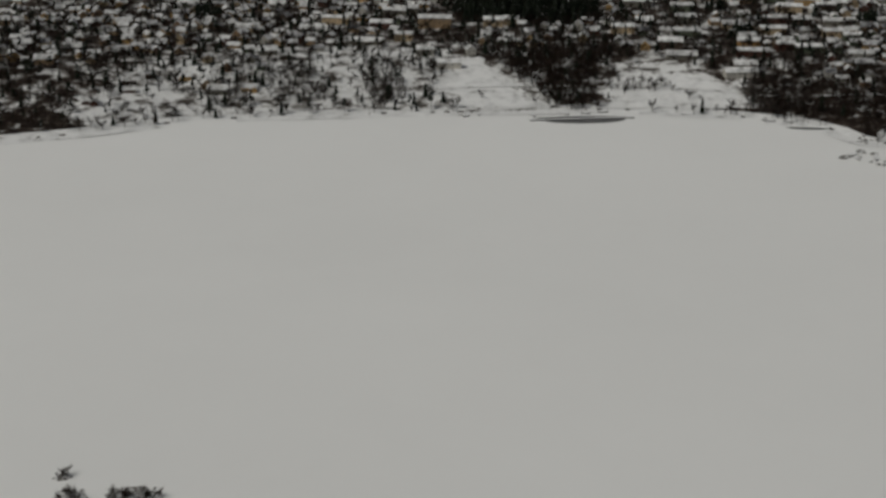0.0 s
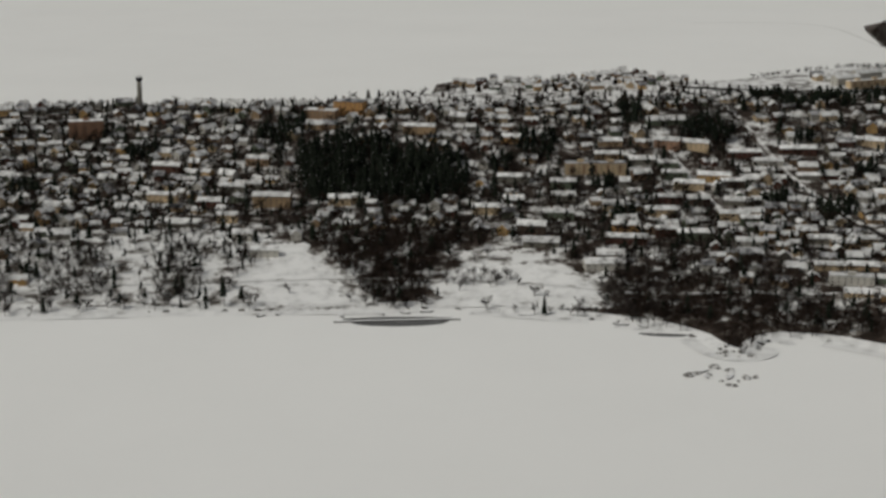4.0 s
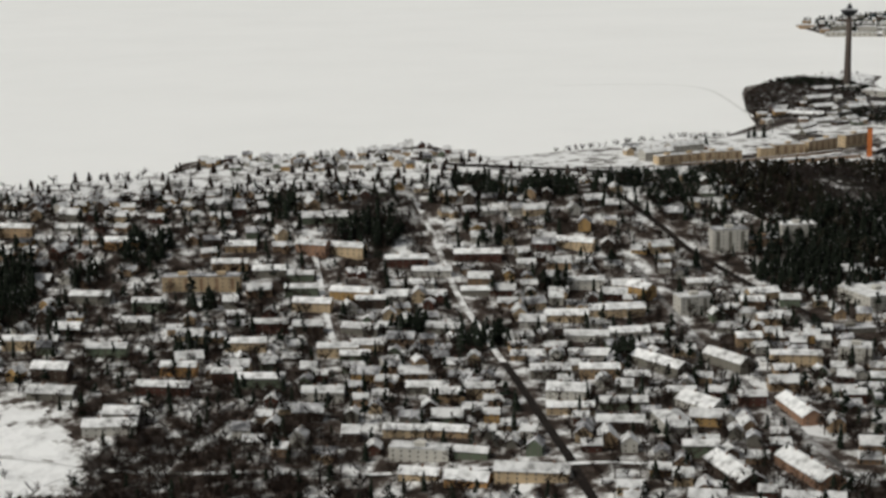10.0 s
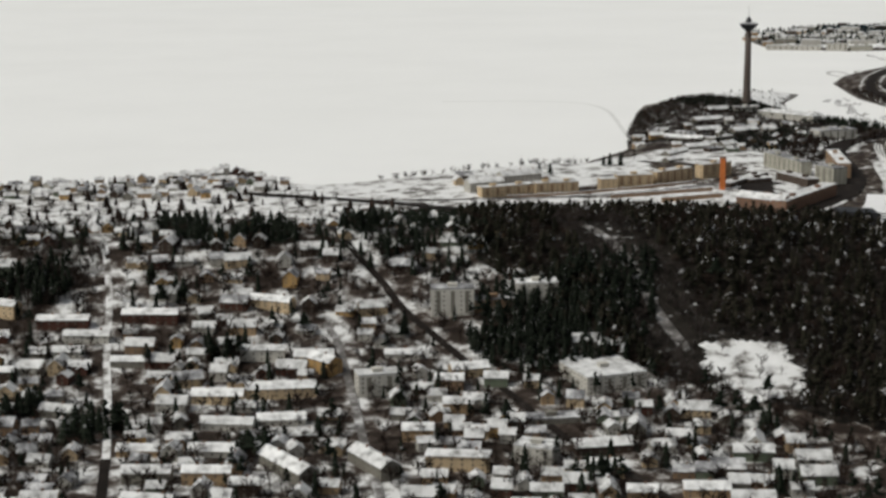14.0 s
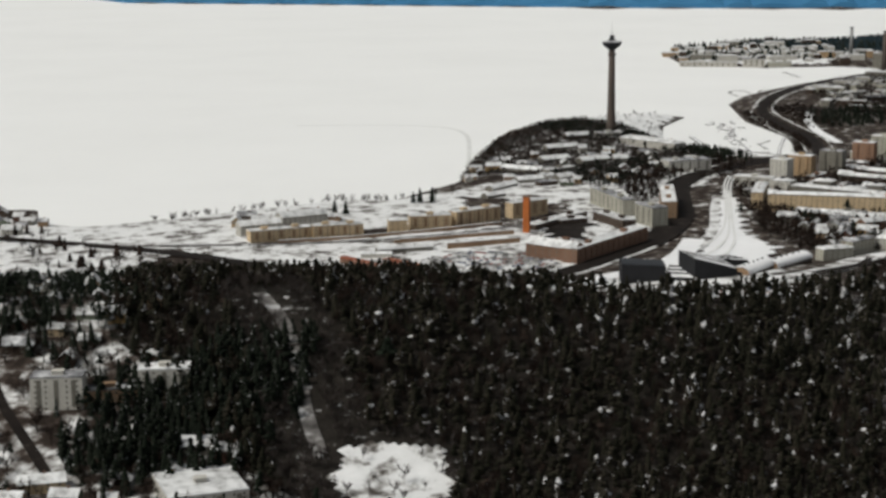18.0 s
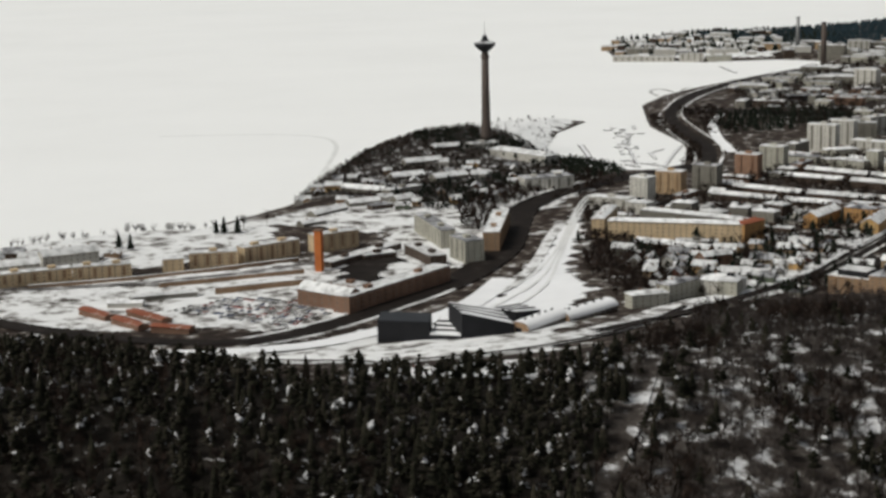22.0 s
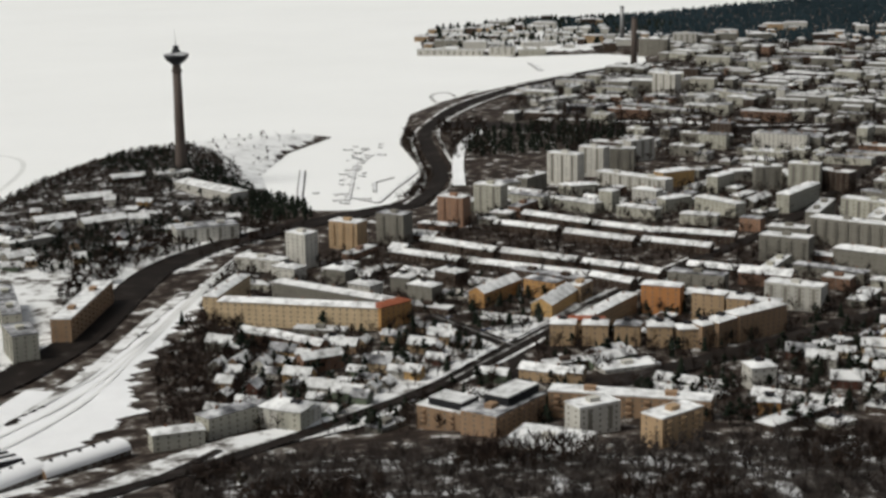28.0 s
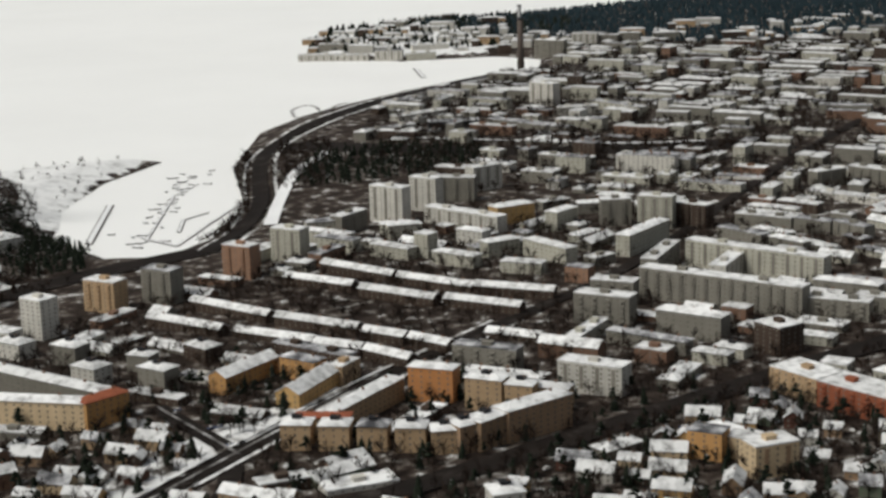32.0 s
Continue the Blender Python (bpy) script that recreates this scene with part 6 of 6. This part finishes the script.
for i in range(-30, 31):
    for j in range(-34, 35):
        cx, cy = 700 + ux * i * 86 - uy * j * 60 + g.uniform(-9, 9), -200 + uy * i * 86 + ux * j * 60 + g.uniform(-9, 9)
        if not inside(np.array([cx]), np.array([cy]), FAR_TOWN)[0]:
            continue
        tall, skew = g.choice((6, 8, 9, 11, 12, 14, 17)), g.uniform(-7, 7)
        for side in range(5):
            W = g.uniform(11, 15)
            if side < 2:
                L, ax, ay, spin = g.uniform(22, 60), g.uniform(-8, 8), (-19, 19)[side], -71
            elif side < 4:
                L, ax, ay, spin = g.uniform(18, 26), (-31, 31)[side - 2], 0, 19
            else:
                L, ax, ay, spin = g.uniform(12, 26), g.uniform(-15, 15), 0, -71
            spin += skew
            H = tall * g.uniform(0.65, 1.15) if side < 4 else g.uniform(4, 7)
            x, y = cx + ux * ax - uy * ay, cy + uy * ax + ux * ay
            if g.random() < 0.2 or blocked(x, y, L, W, spin, 1.5) or not inside(np.array([x]), np.array([y]), LAND)[0]:
                continue
            if any(line_distance(np.array([x]), np.array([y]), way)[0][0] < 17 for way in (SHORE_ROAD, RAILWAY)):
                continue
            if math.hypot(x - 400, y + 80) < 110 or line_distance(np.array([x]), np.array([y]), DEPOT)[0][0] < 36:
                continue
            colour = g.choice(("grey", "grey", "pale", "pale", "pale", "white", "brick", "brown", "grey", "grey"))
            roof = g.choice(("flat", "hip", "flat", "slate"))
            if x < 640 and NEAR_COUNT[0] < 90:
                NEAR_COUNT[0] += 1
                block(round(x), round(y), round(level(x, y), 1), round(L), round(W), round(H, 1), round(spin), roof, colour)
                continue
            m = pose(x, y, level(x, y), 0, 0, spin)
            far_town.add(box(-L / 2, -W / 2, -4, L / 2, W / 2, H), WALL[colour], m)
            far_town.add(hip_roof(L, W, H, 2.6) if roof == "hip" else flat_roof(L, W, H), GREY_ROOF if roof == "slate" else ROOF, m)
            far_town.add(gather(*windows(L, W, H, max(2, int(H / 3.4)), bay=6.0)), GLASS, m)
            TAKEN.append((x, y, L / 2))
            FOOT.append((x, y, L, W, (math.cos(math.radians(spin)), math.sin(math.radians(spin)))))
for x, y, L, H, spin, colour in ((996, 735, 60, 15, -52, "white"), (1030, 690, 54, 12, -52, "white"), (1064, 640, 44, 16, -50, "white"), (1100, 606, 46, 10, -28, "pale"), (1150, 640, 60, 9, -30, "white"),
                                 (1060, 770, 50, 11, -52, "grey"), (1100, 720, 50, 9, -52, "white"), (1300, 440, 40, 24, -60, "white"), (1330, 420, 36, 20, -60, "grey"), (1360, 400, 34, 22, -60, "grey")):
    block(x, y, round(level(x, y), 1), L, 15, H, spin, "flat", colour)
for cx, cy, n, spread in ((1130, 760, 60, 110), (1240, 860, 50, 130), (1350, 930, 40, 140), (1330, 640, 40, 120), (1250, 680, 30, 100), (1560, 380, 30, 130), (1560, 250, 24, 90), (1700, 250, 14, 120)):
    for k in range(n):
        x, y = cx + g.uniform(-spread, spread), cy + g.uniform(-spread, spread)
        L, W, H, spin = g.uniform(14, 46), g.uniform(10, 14), g.choice((4, 5, 6, 8, 10, 13)), g.choice((-40, -55, 40))
        if not inside(np.array([x]), np.array([y]), LAND)[0] or blocked(x, y, L, W, spin, 4):
            continue
        m = pose(x, y, level(x, y), 0, 0, spin)
        far_town.add(box(-L / 2, -W / 2, -4, L / 2, W / 2, H), WALL[g.choice(("white", "white", "grey", "beige", "brown"))], m)
        far_town.add(hip_roof(L, W, H, 2.4), ROOF, m)
        TAKEN.append((x, y, L / 2))
        FOOT.append((x, y, L, W, (math.cos(math.radians(spin)), math.sin(math.radians(spin)))))
far_town.done("far_town", "distant town blocks with snowy roofs", "town")
stand("far_street_trees", scatter(FAR_TOWN, 12, 50, keep=0.75, clear=-9, verge=10), BARES, 9, 15, TWIG, "leafless trees between the far blocks", "trees", seed=51, wide=1.5)
stand("peninsula_trees", scatter([(1015, 763), (1055, 840), (1185, 980), (1300, 1065), (1600, 1210), (1600, 700), (1350, 600), (1210, 560)], 20, 52, keep=0.6, clear=0), FAR_TREES, 10, 16, CONIFER, "dark trees on the far peninsula", "trees", seed=53)
chimney_stack(1004, 290, 78, 4.2, CONCRETE, "tall dark power plant chimney")
chimney_stack(1290, 575, 62, 3.4, STEEL, "slim grey chimney by the far bay")


# ---- brick chimney, hangar, piers, open water ----
def square_chimney(x, y, h, w):
    root = new("brick_chimney")
    root.matrix_basis = pose(x, y, level(x, y), 0, 0, -56)
    part("shaft", mesh("shaft", *box(-w / 2, -w / 2, -2, w / 2, w / 2, h), WALL["kiln"]), root, "orange brick")
    part("cap", mesh("cap", *box(-w / 2 - 0.4, -w / 2 - 0.4, h, w / 2 + 0.4, w / 2 + 0.4, h + 1.2), WALL["brick"]), root)
    return tagged(root, "square orange brick factory chimney", "chimney")


square_chimney(-548, -424, 33, 5.6)


def barrel_hall(x, y, turn, L, W, H):
    """A long hall with low glazed walls under a round roof."""
    root = new("barrel_hall")
    root.matrix_basis = pose(x, y, level(x, y), 0, 0, turn)
    eaves = H * 0.42
    arc = [(W / 2 * math.cos(a), eaves + (H - eaves) * math.sin(a) ** 0.8) for a in np.linspace(0.0, math.pi, 13)]
    v = [(-L / 2, p * 1.04, q + 0.15) for p, q in arc] + [(L / 2, p * 1.04, q + 0.15) for p, q in arc]
    roof = part("roof", smooth(mesh("roof", v, [(k, k + 1, 14 + k, 13 + k)[::-1] for k in range(12)], FIELD)), root, "curved snowy roof")
    for k in range(1, 6):
        c = -L / 2 + L * k / 6
        part("vent", mesh("vent", *box(c - 0.7, -0.7, H - 0.2, c + 0.7, 0.7, H + 1.0), DARK_METAL), roof, "small dark roof vent")
    for s in (-1, 1):
        v = [(s * (L / 2 - 0.3), p * 0.98, q * 0.98) for p, q in arc] + [(s * (L / 2 - 0.3), -W * 0.49, -3), (s * (L / 2 - 0.3), W * 0.49, -3)]
        part("end_wall", mesh("end_wall", v, [tuple(range(15))], WALL["tan"]), root, "brownish arched end wall")
        c = s * (L / 2 - 0.3)
        part("door", mesh("door", *box(c - 0.15, -2.2, -1, c + 0.15, 2.2, eaves + 0.8), DARK_METAL), root, "dark sliding door")
        part("side_wall", mesh("side_wall", *box(-L / 2 + 0.3, s * W * 0.48 - 0.2, -3, L / 2 - 0.3, s * W * 0.48 + 0.2, eaves + 0.1), WALL["brown"]), root, "dark brown side wall")
        for k in range(9):
            c = -L / 2 + L * (k + 0.5) / 9
            part("window", mesh("window", *box(c - L / 26, s * W * 0.48 - 0.26, eaves * 0.35, c + L / 26, s * W * 0.48 + 0.26, eaves * 0.85), GLASS), root)
    return tagged(root, "long hall with a curved snow-covered roof", "hall")


barrel_hall(-531, -712, 8, 54, 15, 8.5)
barrel_hall(-579, -717, 14, 48, 16, 8.5)


def jetty(x0, y0, x1, y1, w, z=0.0, label="narrow snow-covered jetty on the ice"):
    L, turn = math.hypot(x1 - x0, y1 - y0), math.degrees(math.atan2(y1 - y0, x1 - x0))
    root = new("jetty")
    root.matrix_basis = pose((x0 + x1) / 2, (y0 + y1) / 2, z, 0, 0, turn)
    part("deck", mesh("deck", *box(-L / 2, -w / 2, -0.3, L / 2, w / 2, 0.7), BARK), root, "dark timber")
    part("snow_cover", mesh("snow_cover", *box(-L / 2 + 0.3, -w * 0.3, 0.7, L / 2 - 0.3, w * 0.36, 1.0), FIELD), root)
    return tagged(root, label, "jetty", "jetties")


for x0, y0, x1, y1, w in ((41, -142, 145, -11, 7), (85, -165, 212, -19, 3), (85, -165, 87, -208, 4), (90, -205, 163, -150, 4), (163, -150, 225, -106, 4), (120, -162, 152, -122, 4), (152, -122, 186, -112, 3), (181, 86, 232, 117, 6), (232, 117, 303, 151, 5)):
    jetty(x0, y0, x1, y1, w)
jetty(1020, 530, 955, 440, 7, label="dark breakwater across the far bay")
jetty(-1955, -650, -1880, -708, 3.5, -18, "snowy landing stage by the shore")


def open_water(x, y, L, W, turn):
    v = [(L / 2 * math.cos(a) * (1 + 0.06 * math.sin(5 * a)), W / 2 * math.sin(a) * (1.15 if math.sin(a) < 0 else 0.35), 0) for a in np.linspace(0, 2 * math.pi, 40)[:-1]]
    ob = new("open_water", mesh("open_water", v, [tuple(range(len(v)))], WATER))
    ob.matrix_basis = pose(x, y, -17.94, 0, 0, turn)
    return tagged(ob, "dark patch of thin wet ice beside the jetty", "water", kind="structure")


def islet(x, y, r, seed):
    q = random.Random(seed)
    v, f = lathe([(r, -0.6), (r * 0.9, 0.3), (r * 0.5, 0.8), (r * 0.15, 1.0)], 14)
    root = new("islet")
    root.matrix_basis = pose(x, y, -18)
    part("rock", mesh("rock", [(a * q.uniform(0.7, 1.4), b * q.uniform(0.6, 1.1), c) for a, b, c in v], f, ROCK), root, "snow-dusted rock")
    for k in range(int(r * 1.6)):
        h, (bv, bf) = q.uniform(3, 6), BARES[q.randrange(5)]
        a, d = q.uniform(0, 6.28), r * 0.7 * q.random()
        part("bush", mesh("bush", [(p * h * 2 + d * math.cos(a), s * h * 2 + d * math.sin(a), t * h + 0.4) for p, s, t in bv.tolist()], bf, TWIG), root, "bare dark twigs")
    return tagged(root, "low rocky islet with bare bushes in the ice", "islet", "islets")


islet(-2656, -969, 5, 1)
islet(-2667, -992, 9, 2)
islet(-2648, -1010, 13, 3)
islet(-2641, -1017, 9, 4)
open_water(-1913, -676, 84, 36, -41)
open_water(-1798, -838, 38, 11, -50)


def rowing_boat(x, y, turn, L, z=-18.0):
    root = new("boat")
    root.matrix_basis = pose(x, y, z, 0, 0, turn)
    rim = [(L / 2 * u, L * 0.16 * (1 - abs(u) ** 2.2), 1.0 + 0.5 * u * u) for u in np.linspace(-1, 1, 9)]
    v = rim + [(a, -b, c) for a, b, c in rim] + [(a * 0.85, 0, 0) for a, b, c in rim]
    f = [(k, k + 1, 18 + k + 1, 18 + k) for k in range(8)] + [(9 + k + 1, 9 + k, 18 + k, 18 + k + 1) for k in range(8)]
    part("hull", mesh("hull", v, f, BOAT), root)
    part("cover", mesh("cover", [(a, b * 0.95, c + 0.05) for a, b, c in rim] + [(a, -b * 0.95, c + 0.05) for a, b, c in rim], [(k + 1, k, 9 + k, 9 + k + 1) for k in range(8)], FIELD), root, "snow cover")
    return tagged(root, "laid-up boat under snow by the shore", "boat", "laid-up boats")


for k, (x, y) in enumerate(((-1985, -600), (-1972, -604), (-1940, -640), (-1915, -655), (-1900, -668), (-1885, -676), (-1850, -915), (-1846, -935), (-1858, -925), (-1795, -815), (-1803, -800), (-1835, -735))):
    rowing_boat(x, y, 30 * k, 9 + k % 4 * 2, level(x, y) + 0.1 if level(x, y) > -17.9 else -18)
q = random.Random(77)
for k in range(46):
    u = q.random()
    x, y = 70 + 250 * u + q.gauss(-12, 9), -195 + 255 * u + q.gauss(16, 10)
    rowing_boat(x, y, q.uniform(0, 180), q.uniform(7, 13), max(level(x, y), 0.0) + 0.05)
ribbon("breakwater", [(591, 267), (604, 295), (629, 332), (655, 355), (676, 359), (677, 341), (651, 302)], 5, ROCK, "curved stony breakwater in the lake snow", "breakwater", 1.0, least=0.4)
ribbon("breakwater", [(628, 262), (669, 303), (708, 333), (721, 332), (712, 305)], 5, ROCK, "curved stony breakwater in the lake snow", "breakwater", 1.0, least=0.4)
ribbon("ice_trail", [(-300, -60), (-150, 110), (-60, 215), (-20, 300), (-60, 380), (-170, 470)], 6, TRAIL, "faint vehicle trail over the lake snow", "trail", -0.05, least=0.06)


# ---- cars, sheds, walls, boulders ----
def car(x, y, turn, k):
    root = new("car")
    root.matrix_basis = pose(x, y, level(x, y) + 0.9, 0, 0, turn)
    prof = [(-2.2, 0.35), (-2.25, 0.8), (-1.3, 0.95), (1.0, 0.95), (2.1, 0.8), (2.2, 0.4)]
    n = len(prof)
    v = [(a, s * 0.88, z) for s in (-1, 1) for a, z in prof]
    part("body", mesh("body", v, [tuple(range(n)), tuple(range(2 * n - 1, n - 1, -1))] + [(i, n + i, n + (i + 1) % n, (i + 1) % n) for i in range(n)], CAR_PAINT[k % 5]), root)
    v = [(-1.3, 0.94), (-0.9, 1.42), (0.4, 1.42), (1.0, 0.94)]
    c = [(a, s * (0.8 if z < 1 else 0.68), z) for s in (-1, 1) for a, z in v]
    part("cabin", mesh("cabin", c, [(0, 1, 2, 3), (7, 6, 5, 4)] + [(i, 4 + i, 4 + (i + 1) % 4, (i + 1) % 4) for i in range(4)], GLASS), root, "dark glass")
    part("snow_cap", mesh("snow_cap", *box(-0.9, -0.66, 1.42, 0.4, 0.66, 1.55), ROOF), root)
    for a in (-1.35, 1.35):
        for s in (-0.78, 0.78):
            w, f = lathe([(0.33, -0.1), (0.33, 0.1)], 10)
            part("wheel", mesh("wheel", [(p + a, r + s, q + 0.33) for p, q, r in w], f, TYRE), root)
    return tagged(root, f"parked {('white', 'black', 'red', 'blue', 'silver')[k % 5]} car with snow on its roof", "car", "parked cars")


g = random.Random(5)
PARKING = [(-712, -463), (-648, -458), (-608, -535), (-641, -570), (-683, -572), (-690, -529)]
for row in range(13):
    for c in range(16):
        x, y = -716 + row * 7.4 + c * 1.9, -462 - c * 7.2 + row * 2.4
        if g.random() < 0.85 and inside(np.array([x]), np.array([y]), PARKING)[0] and not blocked(x, y, 5, 3, 15, 1):
            car(x + g.uniform(-0.6, 0.6), y + g.uniform(-0.6, 0.6), 15 + g.uniform(-5, 5), g.randrange(100))
            if g.random() < 0.6:
                car(x + 1.0, y - 3.1, 15 + g.uniform(-5, 5), g.randrange(100))
for x, y in scatter([(-130, -838), (70, -840), (75, -852), (-130, -850)], 11, 60, keep=0.5) + scatter([(-196, -610), (-185, -610), (-195, -690), (-206, -690)], 9, 61, keep=0.6):
    car(x, y, -5 + g.uniform(-5, 5), g.randrange(100))


def wedge_hall(x, y, z, L, W, turn, corners, bare=False):
    """A black hall with a slanting roof; corners: heights front left, front right, back right, back left."""
    root = new("black_hall")
    root.matrix_basis = pose(x, y, z, 0, 0, turn)
    a, b = L / 2, W / 2
    plan = [(-a, -b), (a, -b), (a, b), (-a, b)]
    v = [(p, q, -6) for p, q in plan] + [(p, q, h) for (p, q), h in zip(plan, corners)]
    part("wall", mesh("wall", v, [(3, 2, 1, 0), (0, 1, 5, 4), (1, 2, 6, 5), (2, 3, 7, 6), (3, 0, 4, 7), (4, 5, 6), (4, 6, 7)], WALL["dark"]), root, "black cladding")

    def top(p, q, lift):
        u, w = (p + a) / L, (q + b) / W
        return (1 - w) * ((1 - u) * corners[0] + u * corners[1]) + w * ((1 - u) * corners[3] + u * corners[2]) + lift

    def slab(x0, y0, x1, y1, low, high):
        ring = [(x0, y0), (x1, y0), (x1, y1), (x0, y1)]
        return [(p, q, top(p, q, low)) for p, q in ring] + [(p, q, top(p, q, high)) for p, q in ring], [(3, 2, 1, 0), (4, 5, 6, 7), (0, 1, 5, 4), (1, 2, 6, 5), (2, 3, 7, 6), (3, 0, 4, 7)]

    roof = part("roof", mesh("roof", *slab(-a + 0.5, -b + 0.5, a - 0.5, b - 0.5, 0.05, 0.4), DARK_METAL if bare else FIELD), root, "bare dark roof" if bare else "white snow in stripes")
    if not bare:
        for k in range(1, 4):
            q = -b + W * k / 4
            part("roof_rib", mesh("roof_rib", *slab(-a, q - 0.9, a, q + 0.9, 0.3, 1.0), WALL["dark"]), roof, "black roof rib")
    return tagged(root, "black clad hall with a slanting roof by the railway yard", "hall", "black halls")


wedge_hall(-655, -670, 16.7, 34, 26, -42, (15.5, 14, 14, 15.5), True)
wedge_hall(-634, -693, 18.8, 24, 28, -55, (4, 4, 9, 9))
wedge_hall(-618, -704, 20.8, 36, 28, -22, (17.5, 7, 11, 19))
wedge_hall(-574, -688, 15.9, 42, 20, 24, (14, 6, 9, 15))
for k in range(26):
    u, w = (k % 13) / 12, k // 13
    car(-774 + 36 * u - 9 * w, -822 - 62 * u - 14 * w, 30, k * 7)


def shed(x, y, turn, L, colour, label):
    root = new("shed")
    root.matrix_basis = pose(x, y, level(x, y), 0, 0, turn)
    part("wall", mesh("wall", *gable_walls(L, 9, 4.2, 1.2), WALL[colour]), root)
    part("roof", mesh("roof", *gable_roof(L, 9, 4.2, 1.2), RED_ROOF if colour == "brick" else ROOF), root)
    return tagged(root, label, "shed", "building site sheds")


shed(-757, -440, -88, 36, "brick", "low reddish site shed with thin snow")
shed(-756, -486, -88, 36, "brick", "low reddish site shed with thin snow")
shed(-744, -524, -60, 30, "brick", "low reddish site shed with thin snow")
shed(-735, -476, -86, 44, "brick", "low reddish site shed with thin snow")
shed(-725, -425, -40, 26, "white", "white shed under thick snow")
shed(-690, -420, -22, 50, "grey", "long grey shed under snow")


def retaining_wall(x0, y0, x1, y1, h):
    L, turn = math.hypot(x1 - x0, y1 - y0), math.degrees(math.atan2(y1 - y0, x1 - x0))
    root = new("retaining_wall")
    root.matrix_basis = pose((x0 + x1) / 2, (y0 + y1) / 2, level((x0 + x1) / 2, (y0 + y1) / 2), 0, 0, turn)
    part("wall", mesh("wall", *box(-L / 2, -0.6, -2, L / 2, 0.6, h), WALL["tan"]), root)
    part("coping", mesh("coping", *box(-L / 2, -0.9, h, L / 2, 0.9, h + 0.4), ROOF), root, "snowy coping")
    return tagged(root, "low tan retaining wall with snow on it", "wall")


for x0, y0, x1, y1 in ((-748, -312, -680, -342), (-680, -342, -610, -363), (-610, -363, -536, -378)):
    retaining_wall(x0, y0, x1, y1, 3)
retaining_wall(-673, -385, -562, -422, 4)
retaining_wall(-654, -436, -588, -458, 5)
ribbon("road_30", [(-860, -230), (-773, -300), (-698, -350), (-611, -386), (-532, -396), (-470, -400)], 9, STREET, "slushy street before the flats", "road", 1.0)


def boulder(x, y, r, seed):
    q = random.Random(seed)
    v, f = lathe([(0.5 * r, -0.4), (r, 0.1 * r), (0.8 * r, 0.45 * r), (0.35 * r, 0.62 * r)], 9)
    ob = new("boulder", mesh("boulder", [(a * q.uniform(0.7, 1.25), b * q.uniform(0.7, 1.25), c * q.uniform(0.8, 1.2)) for a, b, c in v], f, ROCK))
    ob.matrix_basis = pose(x, y, max(level(x, y), -18), 0, 0, q.uniform(0, 360))
    return tagged(ob, "snow-dusted grey shore boulder in the ice", "rock", "shore boulders")


for k in range(16):
    boulder(-1848 + g.uniform(-16, 16), -932 + g.uniform(-18, 18), g.uniform(1.5, 4), k)
for k in range(14):
    boulder(-1800 + g.uniform(-10, 6), -905 + g.uniform(-14, 14), g.uniform(1, 3), 40 + k)


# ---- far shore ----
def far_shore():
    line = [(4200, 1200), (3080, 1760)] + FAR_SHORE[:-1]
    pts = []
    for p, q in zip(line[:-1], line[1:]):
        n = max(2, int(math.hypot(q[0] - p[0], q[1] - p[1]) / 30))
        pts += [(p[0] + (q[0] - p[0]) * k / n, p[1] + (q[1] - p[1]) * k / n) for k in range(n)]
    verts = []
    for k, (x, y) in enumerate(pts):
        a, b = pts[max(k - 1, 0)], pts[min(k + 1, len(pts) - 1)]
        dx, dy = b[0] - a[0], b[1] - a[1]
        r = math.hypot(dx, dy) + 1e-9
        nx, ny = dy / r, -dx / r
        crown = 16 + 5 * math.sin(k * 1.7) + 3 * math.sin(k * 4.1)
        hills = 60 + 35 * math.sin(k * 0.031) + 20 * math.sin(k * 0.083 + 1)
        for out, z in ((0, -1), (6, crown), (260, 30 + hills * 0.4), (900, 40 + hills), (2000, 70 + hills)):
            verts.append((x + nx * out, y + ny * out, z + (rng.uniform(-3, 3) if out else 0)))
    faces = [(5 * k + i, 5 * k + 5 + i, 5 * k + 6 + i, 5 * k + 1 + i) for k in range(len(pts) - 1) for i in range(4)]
    tagged(new("backdrop", mesh("backdrop", verts, faces, FAR_FOREST)), "far wooded lake shore with blue distance haze painted in", "forest", kind="structure")


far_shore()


# ---- the whole place at its scale ----
for ob in list(scene.objects):
    if ob.parent is None and ob.type in ("MESH", "EMPTY", "FONT", "CURVE"):
        ob.matrix_basis = Matrix.Scale(S, 4) @ ob.matrix_basis
